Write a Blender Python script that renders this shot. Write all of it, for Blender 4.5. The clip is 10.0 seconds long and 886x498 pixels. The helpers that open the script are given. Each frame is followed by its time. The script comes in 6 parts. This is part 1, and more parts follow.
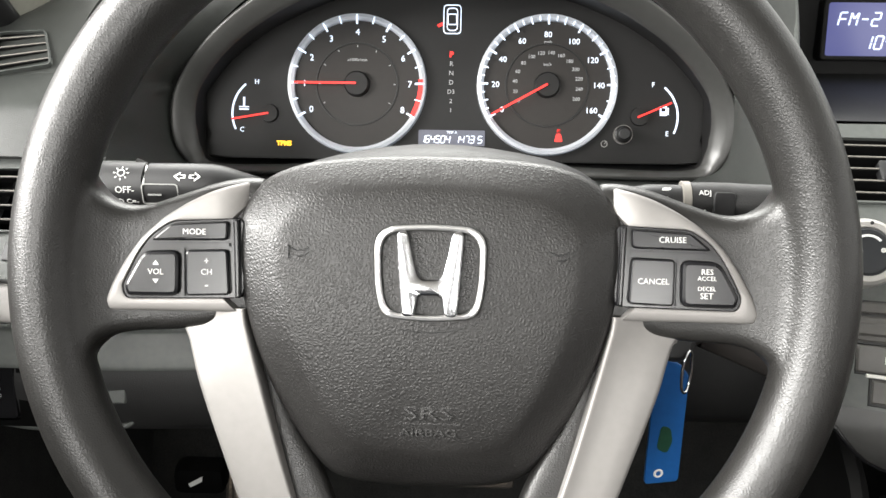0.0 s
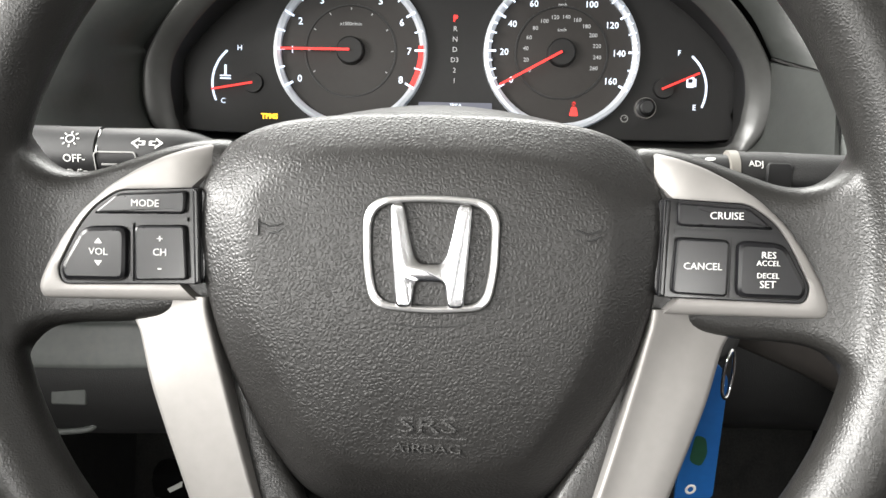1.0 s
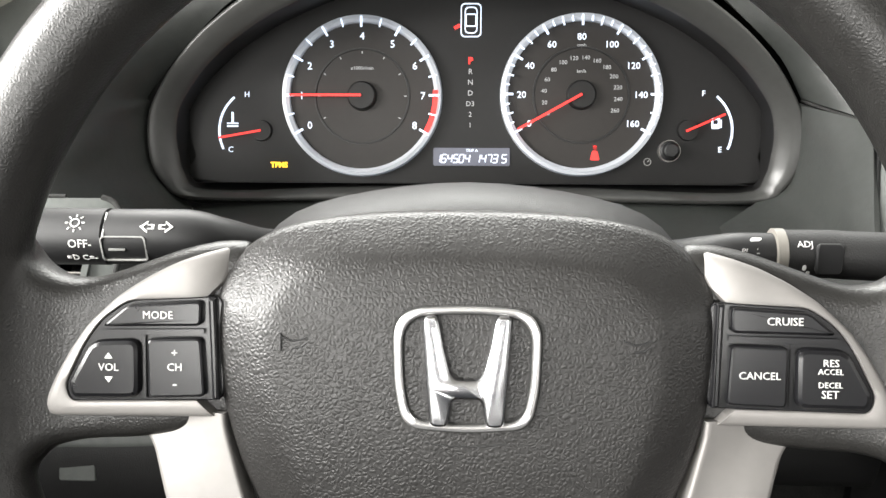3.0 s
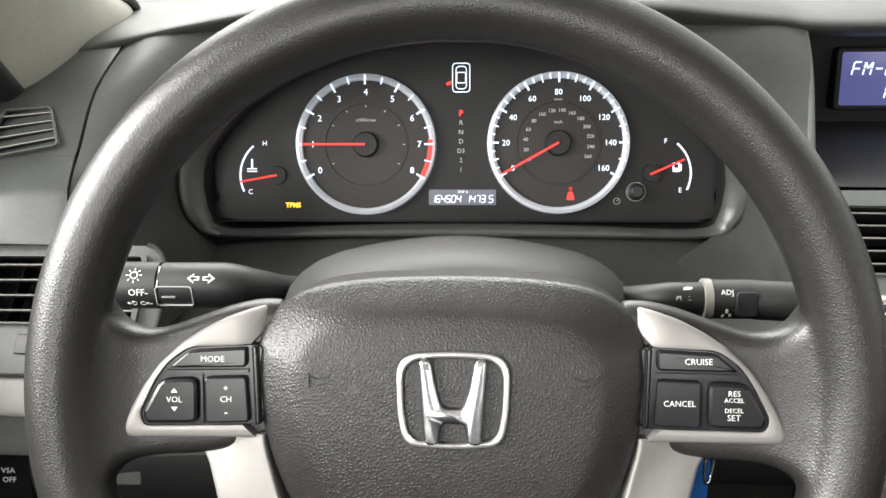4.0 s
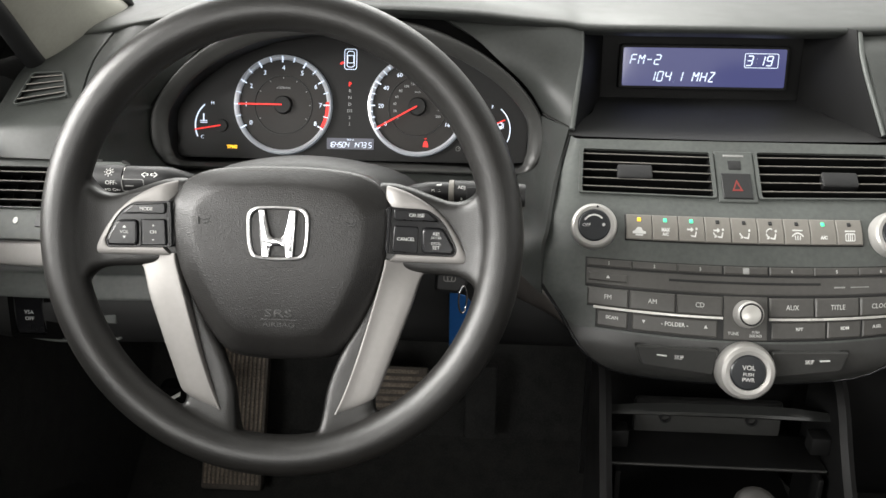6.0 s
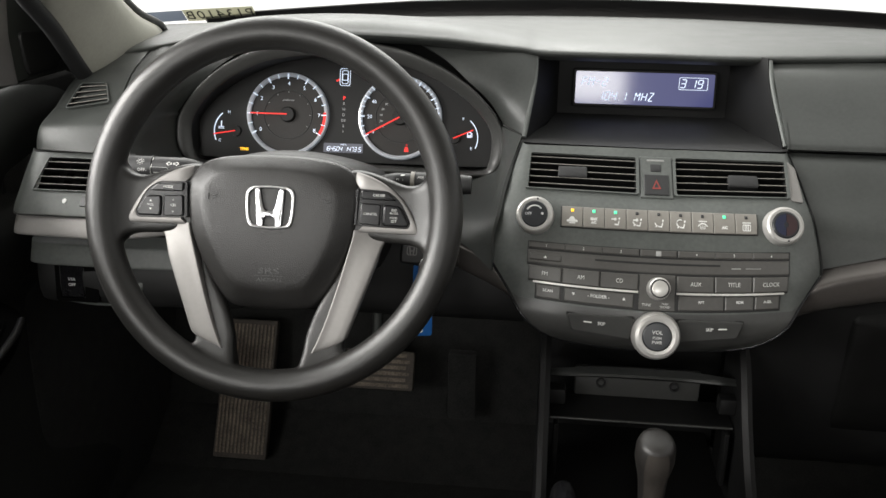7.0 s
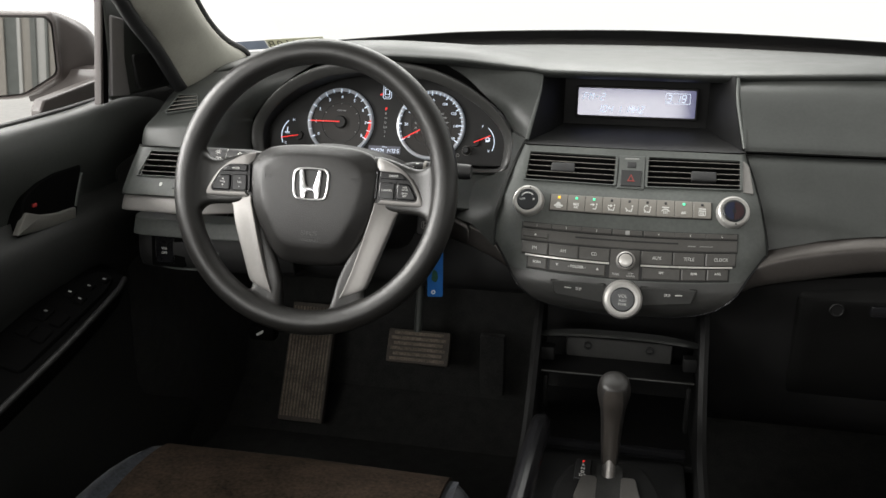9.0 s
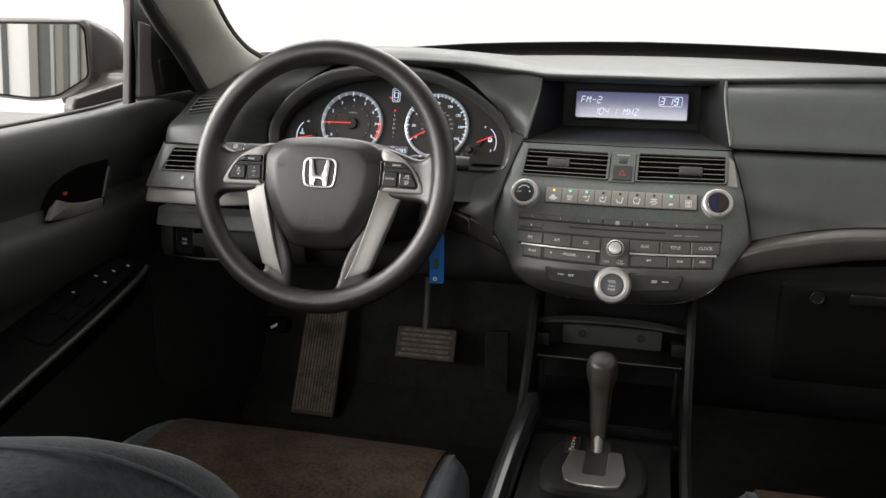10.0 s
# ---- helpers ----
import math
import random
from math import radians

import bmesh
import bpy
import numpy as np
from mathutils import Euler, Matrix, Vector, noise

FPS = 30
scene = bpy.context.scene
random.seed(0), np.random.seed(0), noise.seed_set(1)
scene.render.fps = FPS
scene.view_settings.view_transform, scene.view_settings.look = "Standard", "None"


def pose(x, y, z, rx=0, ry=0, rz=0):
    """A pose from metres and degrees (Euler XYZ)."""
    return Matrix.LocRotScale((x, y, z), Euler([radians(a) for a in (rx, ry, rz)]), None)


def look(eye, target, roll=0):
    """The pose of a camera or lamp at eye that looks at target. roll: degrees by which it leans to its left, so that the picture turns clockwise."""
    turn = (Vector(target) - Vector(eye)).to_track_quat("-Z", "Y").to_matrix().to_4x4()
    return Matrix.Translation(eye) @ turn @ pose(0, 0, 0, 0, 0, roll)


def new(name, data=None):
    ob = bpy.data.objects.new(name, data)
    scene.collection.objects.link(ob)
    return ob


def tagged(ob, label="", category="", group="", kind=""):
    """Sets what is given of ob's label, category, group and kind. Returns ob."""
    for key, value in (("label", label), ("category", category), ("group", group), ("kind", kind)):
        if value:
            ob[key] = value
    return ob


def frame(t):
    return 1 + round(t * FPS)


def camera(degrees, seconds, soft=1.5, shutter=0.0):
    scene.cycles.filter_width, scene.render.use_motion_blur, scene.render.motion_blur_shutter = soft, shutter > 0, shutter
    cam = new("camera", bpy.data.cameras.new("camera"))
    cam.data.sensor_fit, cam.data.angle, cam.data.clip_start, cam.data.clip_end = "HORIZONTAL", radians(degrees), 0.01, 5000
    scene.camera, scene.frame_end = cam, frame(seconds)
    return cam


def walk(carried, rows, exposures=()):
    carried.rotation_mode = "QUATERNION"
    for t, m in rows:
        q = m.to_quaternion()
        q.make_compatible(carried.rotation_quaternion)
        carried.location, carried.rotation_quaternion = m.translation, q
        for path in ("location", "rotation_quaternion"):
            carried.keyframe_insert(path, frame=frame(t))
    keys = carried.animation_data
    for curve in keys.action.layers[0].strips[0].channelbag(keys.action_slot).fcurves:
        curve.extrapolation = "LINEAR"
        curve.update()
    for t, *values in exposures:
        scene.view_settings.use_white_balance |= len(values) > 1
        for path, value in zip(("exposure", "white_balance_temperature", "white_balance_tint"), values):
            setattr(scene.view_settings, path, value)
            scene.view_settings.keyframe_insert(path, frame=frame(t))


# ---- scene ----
# ---- camera ----
cam = camera(52.7, 10.0)
PATH = [
    (0, (0.023, -0.356, 0.819), (-0.059, 1.522, 0.135), 0.3),
    (0.5, (0.021, -0.321, 0.801), (-0.058, 1.554, 0.109), 1.0),
    (1, (0.019, -0.292, 0.789), (-0.063, 1.581, 0.092), 0.6),
    (1.5, (0.014, -0.266, 0.779), (-0.064, 1.605, 0.077), 0.4),
    (2, (0.016, -0.245, 0.77), (-0.062, 1.624, 0.06), 0.3),
    (2.5, (0.012, -0.247, 0.78), (-0.075, 1.62, 0.067), -0.1),
    (3, (0.006, -0.257, 0.818), (-0.08, 1.612, 0.111), -0.4),
    (4.5, (0.031, -0.394, 0.884), (-0.059, 1.47, 0.164), -1.0),
    (5, (0.077, -0.47, 0.89), (-0.021, 1.393, 0.168), -1.3),
    (5.5, (0.13, -0.536, 0.91), (0.021, 1.324, 0.185), -1.2),
    (6, (0.171, -0.628, 0.914), (0.047, 1.232, 0.189), 0.3),
    (7.5, (0.296, -0.885, 0.938), (0.07, 1.002, 0.315), 0.8),
    (8, (0.333, -0.947, 0.943), (0.06, 0.939, 0.337), 0.8),
    (8.5, (0.365, -0.994, 0.938), (0.018, 0.882, 0.34), 0.6),
    (9, (0.399, -1.044, 0.93), (-0.002, 0.827, 0.345), 0.4),
    (9.5, (0.425, -1.087, 0.917), (-0.007, 0.783, 0.355), 0.5),
    (10, (0.451, -1.126, 0.896), (-0.005, 0.75, 0.373), 0.5),
]
EXPOSURES = [(0, 0.96), (2, 0.88), (3, 0.98), (4.5, 0.56), (5, 0.32), (5.5, 0.24), (6, 0.29), (7.5, -0.02), (10, -0.08)]
walk(cam, [(t, look(eye, target, roll)) for t, eye, target, roll in PATH], EXPOSURES)

# ---- light: a white photo booth, with unseen area lamps added around the car ----
world = bpy.data.worlds.new("booth")
scene.world = world
world.use_nodes = True
world.node_tree.nodes["Background"].inputs[0].default_value = (1.0, 0.985, 0.95, 1)
world.node_tree.nodes["Background"].inputs[1].default_value = 1.2


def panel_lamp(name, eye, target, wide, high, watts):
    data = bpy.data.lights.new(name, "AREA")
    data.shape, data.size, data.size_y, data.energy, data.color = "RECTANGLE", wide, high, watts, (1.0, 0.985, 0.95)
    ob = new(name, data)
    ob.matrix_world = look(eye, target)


# Unseen lamps added outside the car to brighten the cabin
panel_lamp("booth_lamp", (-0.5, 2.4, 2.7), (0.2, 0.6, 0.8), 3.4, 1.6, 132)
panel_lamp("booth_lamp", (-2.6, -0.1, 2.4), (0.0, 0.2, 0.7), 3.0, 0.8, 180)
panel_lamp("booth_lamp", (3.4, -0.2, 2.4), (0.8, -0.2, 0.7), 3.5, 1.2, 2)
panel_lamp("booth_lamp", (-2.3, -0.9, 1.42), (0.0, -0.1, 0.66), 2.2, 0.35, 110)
# Lamps set in the window openings stand in for daylight there
panel_lamp("side_window_light", (-0.41, -1.12, 0.94), (0.25, 0.2, 0.62), 0.5, 0.28, 6.5)
panel_lamp("side_window_light", (1.21, -1.12, 0.94), (0.25, 0.2, 0.62), 0.5, 0.28, 0.3)
panel_lamp("rear_window_light", (0.34, -1.85, 1.05), (0.35, 0.0, 0.76), 0.5, 0.16, 4.5)


# ---- materials ----
def material(name, colour, rough=0.5, metal=0.0, grain=0.0, scale=1500.0, vary=0.15, blotch=25.0, coat=0.0, rough_vary=0.08, cells=False, spec=0.5, emit=None, power=1.0, sheen=0.0):
    m = bpy.data.materials.new(name)
    m.use_nodes = True
    nodes, links = m.node_tree.nodes, m.node_tree.links
    b = nodes["Principled BSDF"]
    b.inputs["Roughness"].default_value = rough
    b.inputs["Metallic"].default_value = metal
    b.inputs["Specular IOR Level"].default_value = spec
    b.inputs["Coat Weight"].default_value = coat
    b.inputs["Sheen Weight"].default_value = sheen
    b.inputs["Sheen Roughness"].default_value = 0.4
    b.inputs["Base Color"].default_value = (*colour, 1)
    if emit:
        b.inputs["Emission Color"].default_value = (*emit, 1)
        b.inputs["Emission Strength"].default_value = power
        return m
    co = nodes.new("ShaderNodeTexCoord")
    n1 = nodes.new("ShaderNodeTexNoise")
    n1.inputs["Scale"].default_value = blotch
    n1.inputs["Detail"].default_value = 5
    links.new(co.outputs["Object"], n1.inputs["Vector"])
    mix = nodes.new("ShaderNodeMix")
    mix.data_type = "RGBA"
    mix.inputs[6].default_value = (*[c * (1 - vary) for c in colour], 1)
    mix.inputs[7].default_value = (*[min(1, c * (1 + vary)) for c in colour], 1)
    n2 = nodes.new("ShaderNodeTexNoise")
    n2.inputs["Scale"].default_value = blotch * 9
    n2.inputs["Detail"].default_value = 3
    links.new(co.outputs["Object"], n2.inputs["Vector"])
    both = nodes.new("ShaderNodeMath")
    both.operation = "ADD"
    links.new(n1.outputs["Fac"], both.inputs[0])
    links.new(n2.outputs["Fac"], both.inputs[1])
    spread = nodes.new("ShaderNodeMapRange")
    spread.inputs[1].default_value, spread.inputs[2].default_value = 0.7, 1.3
    links.new(both.outputs[0], spread.inputs[0])
    links.new(spread.outputs[0], mix.inputs[0])
    links.new(mix.outputs[2], b.inputs["Base Color"])
    mr = nodes.new("ShaderNodeMapRange")
    mr.inputs[3].default_value, mr.inputs[4].default_value = max(0.02, rough - rough_vary), min(1, rough + rough_vary)
    links.new(n1.outputs["Fac"], mr.inputs[0])
    links.new(mr.outputs[0], b.inputs["Roughness"])
    if grain:
        if cells:
            tex = nodes.new("ShaderNodeTexVoronoi")
            tex.feature = "DISTANCE_TO_EDGE"
            out = tex.outputs["Distance"]
            warp = nodes.new("ShaderNodeTexNoise")
            warp.inputs["Scale"].default_value = scale * 0.6
            add = nodes.new("ShaderNodeMix")
            add.data_type = "RGBA"
            add.blend_type = "LINEAR_LIGHT"
            add.inputs[0].default_value = 0.0010
            links.new(co.outputs["Object"], warp.inputs["Vector"])
            links.new(co.outputs["Object"], add.inputs[6])
            links.new(warp.outputs["Color"], add.inputs[7])
            links.new(add.outputs[2], tex.inputs["Vector"])
            ramp = nodes.new("ShaderNodeMapRange")
            ramp.inputs[2].default_value = 0.4
            ramp.interpolation_type = "SMOOTHSTEP"
            links.new(out, ramp.inputs[0])
            out = ramp.outputs[0]
        else:
            tex = nodes.new("ShaderNodeTexNoise")
            tex.inputs["Detail"].default_value = 3
            out = tex.outputs["Fac"]
            links.new(co.outputs["Object"], tex.inputs["Vector"])
        tex.inputs["Scale"].default_value = scale
        bump = nodes.new("ShaderNodeBump")
        bump.inputs["Strength"].default_value = grain
        bump.inputs["Distance"].default_value = 0.0006
        links.new(out, bump.inputs["Height"])
        links.new(bump.outputs[0], b.inputs["Normal"])
    return m


LEATHER = material("grained urethane", (0.0176, 0.0169, 0.0163), 0.39, grain=0.23, scale=600, cells=True, spec=0.48)
RIM = material("worn rim urethane", (0.0155, 0.015, 0.0142), 0.37, grain=0.16, scale=700, cells=True)
DASH = material("grained charcoal plastic", (0.036, 0.0385, 0.036), 0.44, grain=0.28, scale=1300, spec=0.55)
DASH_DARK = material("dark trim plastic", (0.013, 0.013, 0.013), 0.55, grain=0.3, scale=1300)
STACK = material("smooth charcoal plastic", (0.080, 0.086, 0.081), 0.46, grain=0.1, scale=2500)
BLACK = material("black plastic", (0.011, 0.011, 0.0115), 0.5, grain=0.1, scale=2000)
GLOSS = material("satin black button", (0.009, 0.009, 0.010), 0.2, spec=0.32, vary=0.05)
SILVER = material("silver paint", (0.237, 0.227, 0.218), 0.52, metal=0.35, grain=0.03, scale=3000, vary=0.04)
TRIM = material("dark silver trim", (0.26, 0.248, 0.236), 0.32, metal=0.72, grain=0.05, scale=2500, vary=0.05)
# Same trim as at the driver's end, darkened for the shade on it
SHADED_TRIM = material("dark taupe metallic trim", (0.105, 0.096, 0.090), 0.36, metal=0.6, grain=0.05, scale=2500, vary=0.06)
EMBLEM = material("satin chrome", (0.42, 0.42, 0.43), 0.2, metal=1.0, vary=0.02, rough_vary=0.05)
EMBLEM_FRAME = material("brushed chrome", (0.72, 0.71, 0.71), 0.3, metal=0.9, vary=0.02, rough_vary=0.05)
BRIGHT = material("bright silver paint", (0.49, 0.478, 0.458), 0.36, metal=0.5, vary=0.04)
CHROME = material("chrome", (0.85, 0.85, 0.86), 0.08, metal=1.0, vary=0.02, rough_vary=0.03)
PILLAR = material("warm grey pillar trim", (0.34, 0.334, 0.288), 0.7, grain=0.3, scale=1500, vary=0.06)
VELOUR = material("navy velour", (0.018, 0.021, 0.027), 0.95, grain=1.0, scale=420, vary=0.6, blotch=24, sheen=0.08)
FABRIC = material("brown seat cloth", (0.027, 0.0182, 0.0124), 0.95, spec=0.15, grain=1.0, scale=500, vary=0.6, blotch=22)
CARPET = material("black carpet", (0.0235, 0.0235, 0.0225), 1.0, grain=1.0, scale=700, vary=0.4, blotch=40)
RUBBER = material("worn rubber", (0.20, 0.165, 0.13), 0.75, grain=0.5, scale=600, vary=0.6, blotch=38)
GREYBTN = material("warm grey button", (0.20, 0.188, 0.168), 0.5, grain=0.05, scale=2500, vary=0.05)
FACE = material("matt black dial face", (0.0085, 0.0082, 0.0082), 0.5, vary=0.1, spec=0.35)
DIAL = material("dark grey dial", (0.021, 0.0185, 0.017), 0.5, vary=0.1, spec=0.35)
RING = material("backlit silver ring", (0.62, 0.64, 0.68), 0.32, metal=0.4, emit=(0.72, 0.84, 1.0), power=0.06)
FASCIA = material("smooth black fascia", (0.052, 0.052, 0.050), 0.32, grain=0.06, scale=2500, vary=0.08)
RADIO = material("warm dark radio plastic", (0.076, 0.073, 0.068), 0.45, grain=0.08, scale=2500, vary=0.08)
PRINT = material("white print", (0.7, 0.7, 0.68), 0.6, vary=0.02)
GREYTEXT = material("pale grey print", (0.62, 0.62, 0.6), 0.6, vary=0.02)
GREYPRINT = material("grey print", (0.3, 0.3, 0.29), 0.6, vary=0.02)
RED_GLOW = material("red light", (0.5, 0.02, 0.02), emit=(1.0, 0.035, 0.025), power=0.85)
WHITE_GLOW = material("white backlight", (0.6, 0.6, 0.65), emit=(0.66, 0.80, 1.0), power=0.8)
AMBER_GLOW = material("amber light", (0.5, 0.3, 0.02), emit=(1.0, 0.55, 0.03), power=1.3)
GREEN_GLOW = material("green light", (0.05, 0.4, 0.2), emit=(0.1, 0.9, 0.45), power=1.0)
SCREEN = material("blue screen", (0.03, 0.03, 0.06), 0.09, emit=(0.10, 0.11, 0.30), power=0.5)
TRIPSCREEN = material("grey odometer screen", (0.05, 0.05, 0.06), 0.3, emit=(0.16, 0.17, 0.22), power=0.4)
GREY_GLOW = material("dim backlit print", (0.3, 0.3, 0.3), emit=(0.8, 0.82, 0.85), power=0.2)
BLUE = material("blue tag plastic", (0.012, 0.10, 0.33), 0.35, vary=0.1)
MIRROR = material("mirror glass", (0.9, 0.9, 0.9), 0.01, metal=1.0, vary=0.0, rough_vary=0.0)
PAINT = material("dark taupe body paint", (0.066, 0.056, 0.053), 0.45, coat=0.12, vary=0.05)
BOOTH = material("pale booth floor", (0.6, 0.59, 0.57), 0.7, vary=0.1, blotch=2)
HEADLINER = material("beige headliner", (0.5, 0.49, 0.45), 0.95, grain=0.4, scale=900, vary=0.05)
PEDAL = material("black pedal rubber", (0.085, 0.072, 0.06), 0.7, grain=0.4, scale=700, vary=0.3, blotch=40)
DOOR_TRIM = material("soft black door trim", (0.020, 0.021, 0.020), 0.6, grain=0.3, scale=1200, spec=0.35)
# Black lowered below plastic's own tone to carry shade low down and in recesses
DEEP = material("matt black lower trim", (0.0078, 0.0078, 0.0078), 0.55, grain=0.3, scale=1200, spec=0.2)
# Black set darker than plastic to stand for weak light at the door
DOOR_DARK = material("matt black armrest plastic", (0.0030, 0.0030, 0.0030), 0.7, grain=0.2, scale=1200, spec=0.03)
# Lid colour lowered to near-black for the shade on the passenger's side
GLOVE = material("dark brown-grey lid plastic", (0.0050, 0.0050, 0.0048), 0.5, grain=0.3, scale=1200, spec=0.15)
HANDLE = material("dull silver pull paint", (0.17, 0.165, 0.152), 0.42, metal=0.35, vary=0.06)
CAP = material("smooth slate dial cap", (0.022, 0.024, 0.027), 0.34, vary=0.08)
BIN = material("satin black bin trim", (0.026, 0.027, 0.026), 0.24, grain=0.05, scale=2500, vary=0.06)
# Grey raised above the plastic's own tone for the light on the flange
SAIL = material("grey mirror mount plastic", (0.16, 0.152, 0.152), 0.5, grain=0.1, scale=2500, vary=0.06)


def paper(name, colour, through_share):
    m = bpy.data.materials.new(name)
    m.use_nodes = True
    nodes, links = m.node_tree.nodes, m.node_tree.links
    mix, a, b = nodes.new("ShaderNodeMixShader"), nodes.new("ShaderNodeBsdfDiffuse"), nodes.new("ShaderNodeBsdfTranslucent")
    noise, tint = nodes.new("ShaderNodeTexNoise"), nodes.new("ShaderNodeMix")
    noise.inputs["Scale"].default_value = 60
    tint.data_type = "RGBA"
    tint.inputs[6].default_value, tint.inputs[7].default_value = (*[c * 0.85 for c in colour], 1), (*colour, 1)
    links.new(noise.outputs["Fac"], tint.inputs[0])
    links.new(tint.outputs[2], a.inputs["Color"])
    links.new(tint.outputs[2], b.inputs["Color"])
    mix.inputs[0].default_value = through_share
    links.new(a.outputs[0], mix.inputs[1])
    links.new(b.outputs[0], mix.inputs[2])
    links.new(mix.outputs[0], nodes["Material Output"].inputs[0])
    return m


# ---- building helpers ----
WHERE = {}
I4 = Matrix.Identity(4)


def thing(name, label, category, m=None, group="", kind=""):
    e = new(name)
    e.empty_display_size = 0.02
    e.matrix_world = m or I4
    WHERE[e] = (m or I4).copy()
    return tagged(e, label, category, group, kind)


def finish(name, bm, mat, angle=24):
    bmesh.ops.remove_doubles(bm, verts=bm.verts, dist=1e-6)
    bmesh.ops.recalc_face_normals(bm, faces=bm.faces)
    for fc in bm.faces:
        fc.smooth = len(fc.verts) <= 4
    me = bpy.data.meshes.new(name)
    bm.to_mesh(me)
    bm.free()
    me.materials.append(mat)
    me.set_sharp_from_angle(angle=radians(angle))
    return me


def part(name, bm, mat, parent, label="", world=False, angle=24, kind=""):
    me = bm if isinstance(bm, bpy.types.Mesh) else finish(name, bm, mat, angle)
    ob = new(name, me)
    ob.parent = parent
    if world:
        ob.matrix_parent_inverse = WHERE[parent].inverted()
        WHERE[ob] = I4
    else:
        WHERE[ob] = WHERE[parent]
    return tagged(ob, label, kind=kind)


def solo(name, bm, mat, label, category, group="", kind="", angle=24):
    ob = new(name, finish(name, bm, mat, angle))
    WHERE[ob] = I4
    return tagged(ob, label, category, group, kind)


def B():
    return bmesh.new()


def rrect(cx, cy, w, h, r, n=4):
    pts = []
    for sx, sy, a0 in ((1, 1, 0), (-1, 1, 90), (-1, -1, 180), (1, -1, 270)):
        for k in range(n + 1):
            a = radians(a0 + 90 * k / n)
            pts.append((cx + sx * (w / 2 - r) + r * math.cos(a), cy + sy * (h / 2 - r) + r * math.sin(a)))
    return pts


def rnd(poly, r, n=4):
    out = []
    for k, p in enumerate(poly):
        p, a, b = Vector(p), Vector(poly[k - 1]), Vector(poly[(k + 1) % len(poly)])
        da, db = (a - p), (b - p)
        q = min(r, da.length * 0.45, db.length * 0.45)
        s, e = p + da.normalized() * q, p + db.normalized() * q
        for j in range(n + 1):
            t = j / n
            out.append(tuple((1 - t) ** 2 * s + 2 * t * (1 - t) * p + t * t * e))
    return out


def prism(bm, pts, z0, z1, f=None, bevel=0.0, inset=None):
    """A slab of the outline pts from z0 up to z1, with its upper rim bevelled, bent by f."""
    area = sum(pts[k - 1][0] * p[1] - p[0] * pts[k - 1][1] for k, p in enumerate(pts))
    if area < 0:
        pts = pts[::-1]
    cx, cy = sum(p[0] for p in pts) / len(pts), sum(p[1] for p in pts) / len(pts)
    n = len(pts)

    def shrunk(d):
        out = []
        for k in range(n):
            a, p, b = Vector(pts[k - 1]), Vector(pts[k]), Vector(pts[(k + 1) % n])
            t1, t2 = (p - a), (b - p)
            if t1.length < 1e-7 or t2.length < 1e-7:
                t1 = t2 = b - a
            m = (Vector((-t1.y, t1.x)).normalized() + Vector((-t2.y, t2.x)).normalized())
            m = m.normalized() if m.length > 1e-6 else Vector((0, 0))
            out.append(p + m * d)
        return out

    s = 1 if z1 >= z0 else -1
    rings = [(pts, z0), (pts, z1 - s * bevel)]
    if bevel:
        rings += [(shrunk(bevel * 0.35), z1 - s * bevel * 0.3), (shrunk(bevel), z1)]
    made = []
    for ring, z in rings:
        made.append([bm.verts.new(f(p[0], p[1], z) if f else (p[0], p[1], z)) for p in ring])
    for a, b in zip(made, made[1:]):
        for k in range(n):
            bm.faces.new((a[k - 1], a[k], b[k], b[k - 1]))
    bm.faces.new(made[0][::-1])
    bm.faces.new(made[-1])
    return bm


def frame_ring(bm, outer, inner, z0, z1, f=None):
    """A flat frame between two outlines of the same count."""
    n = len(outer)
    rows = [[bm.verts.new(f(p[0], p[1], z) if f else (p[0], p[1], z)) for p in ring] for ring, z in ((outer, z0), (outer, z1), (inner, z1), (inner, z0))]
    for a, b in zip(rows, rows[1:] + rows[:1]):
        for k in range(n):
            bm.faces.new((a[k - 1], a[k], b[k], b[k - 1]))
    return bm


def lathe(bm, profile, n=32, m=I4):
    rings = []
    for r, z in profile:
        if r < 1e-6:
            rings.append([bm.verts.new(m @ Vector((0, 0, z)))])
        else:
            rings.append([bm.verts.new(m @ Vector((r * math.cos(2 * math.pi * k / n), r * math.sin(2 * math.pi * k / n), z))) for k in range(n)])
    for a, b in zip(rings, rings[1:]):
        for k in range(n):
            va = (a[k - 1], a[k]) if len(a) > 1 else (a[0],)
            vb = (b[k], b[k - 1]) if len(b) > 1 else (b[0],)
            if len(va) + len(vb) > 2:
                bm.faces.new((*va, *vb))
    return bm


def box(bm, c, size, bevel=0.0, m=I4, f=None):
    r = bmesh.ops.create_cube(bm, size=1.0)
    vs = r["verts"]
    for v in vs:
        v.co = Vector((v.co.x * size[0], v.co.y * size[1], v.co.z * size[2]))
    if bevel:
        es = list({e for v in vs for e in v.link_edges})
        g = bmesh.ops.bevel(bm, geom=es, offset=bevel, segments=2, affect="EDGES", profile=0.6)
        vs = list({v for fc in g["faces"] for v in fc.verts} | {v for v in vs if v.is_valid})
    for v in vs:
        v.co = m @ (v.co + Vector(c))
        if f:
            v.co = Vector(f(*v.co))
    return bm


def spline(pts, n, closed=False):
    """Catmull-Rom points through pts, n to a stretch."""
    P = [Vector(p) for p in pts]
    out, k = [], len(P)
    for i in range(k if closed else k - 1):
        p1, p2 = P[i], P[(i + 1) % k]
        p0 = P[i - 1] if closed or i else p1 + (p1 - p2)
        p3 = P[(i + 2) % k] if closed or i + 2 < k else p2 + (p2 - p1)
        for j in range(n):
            t = j / n
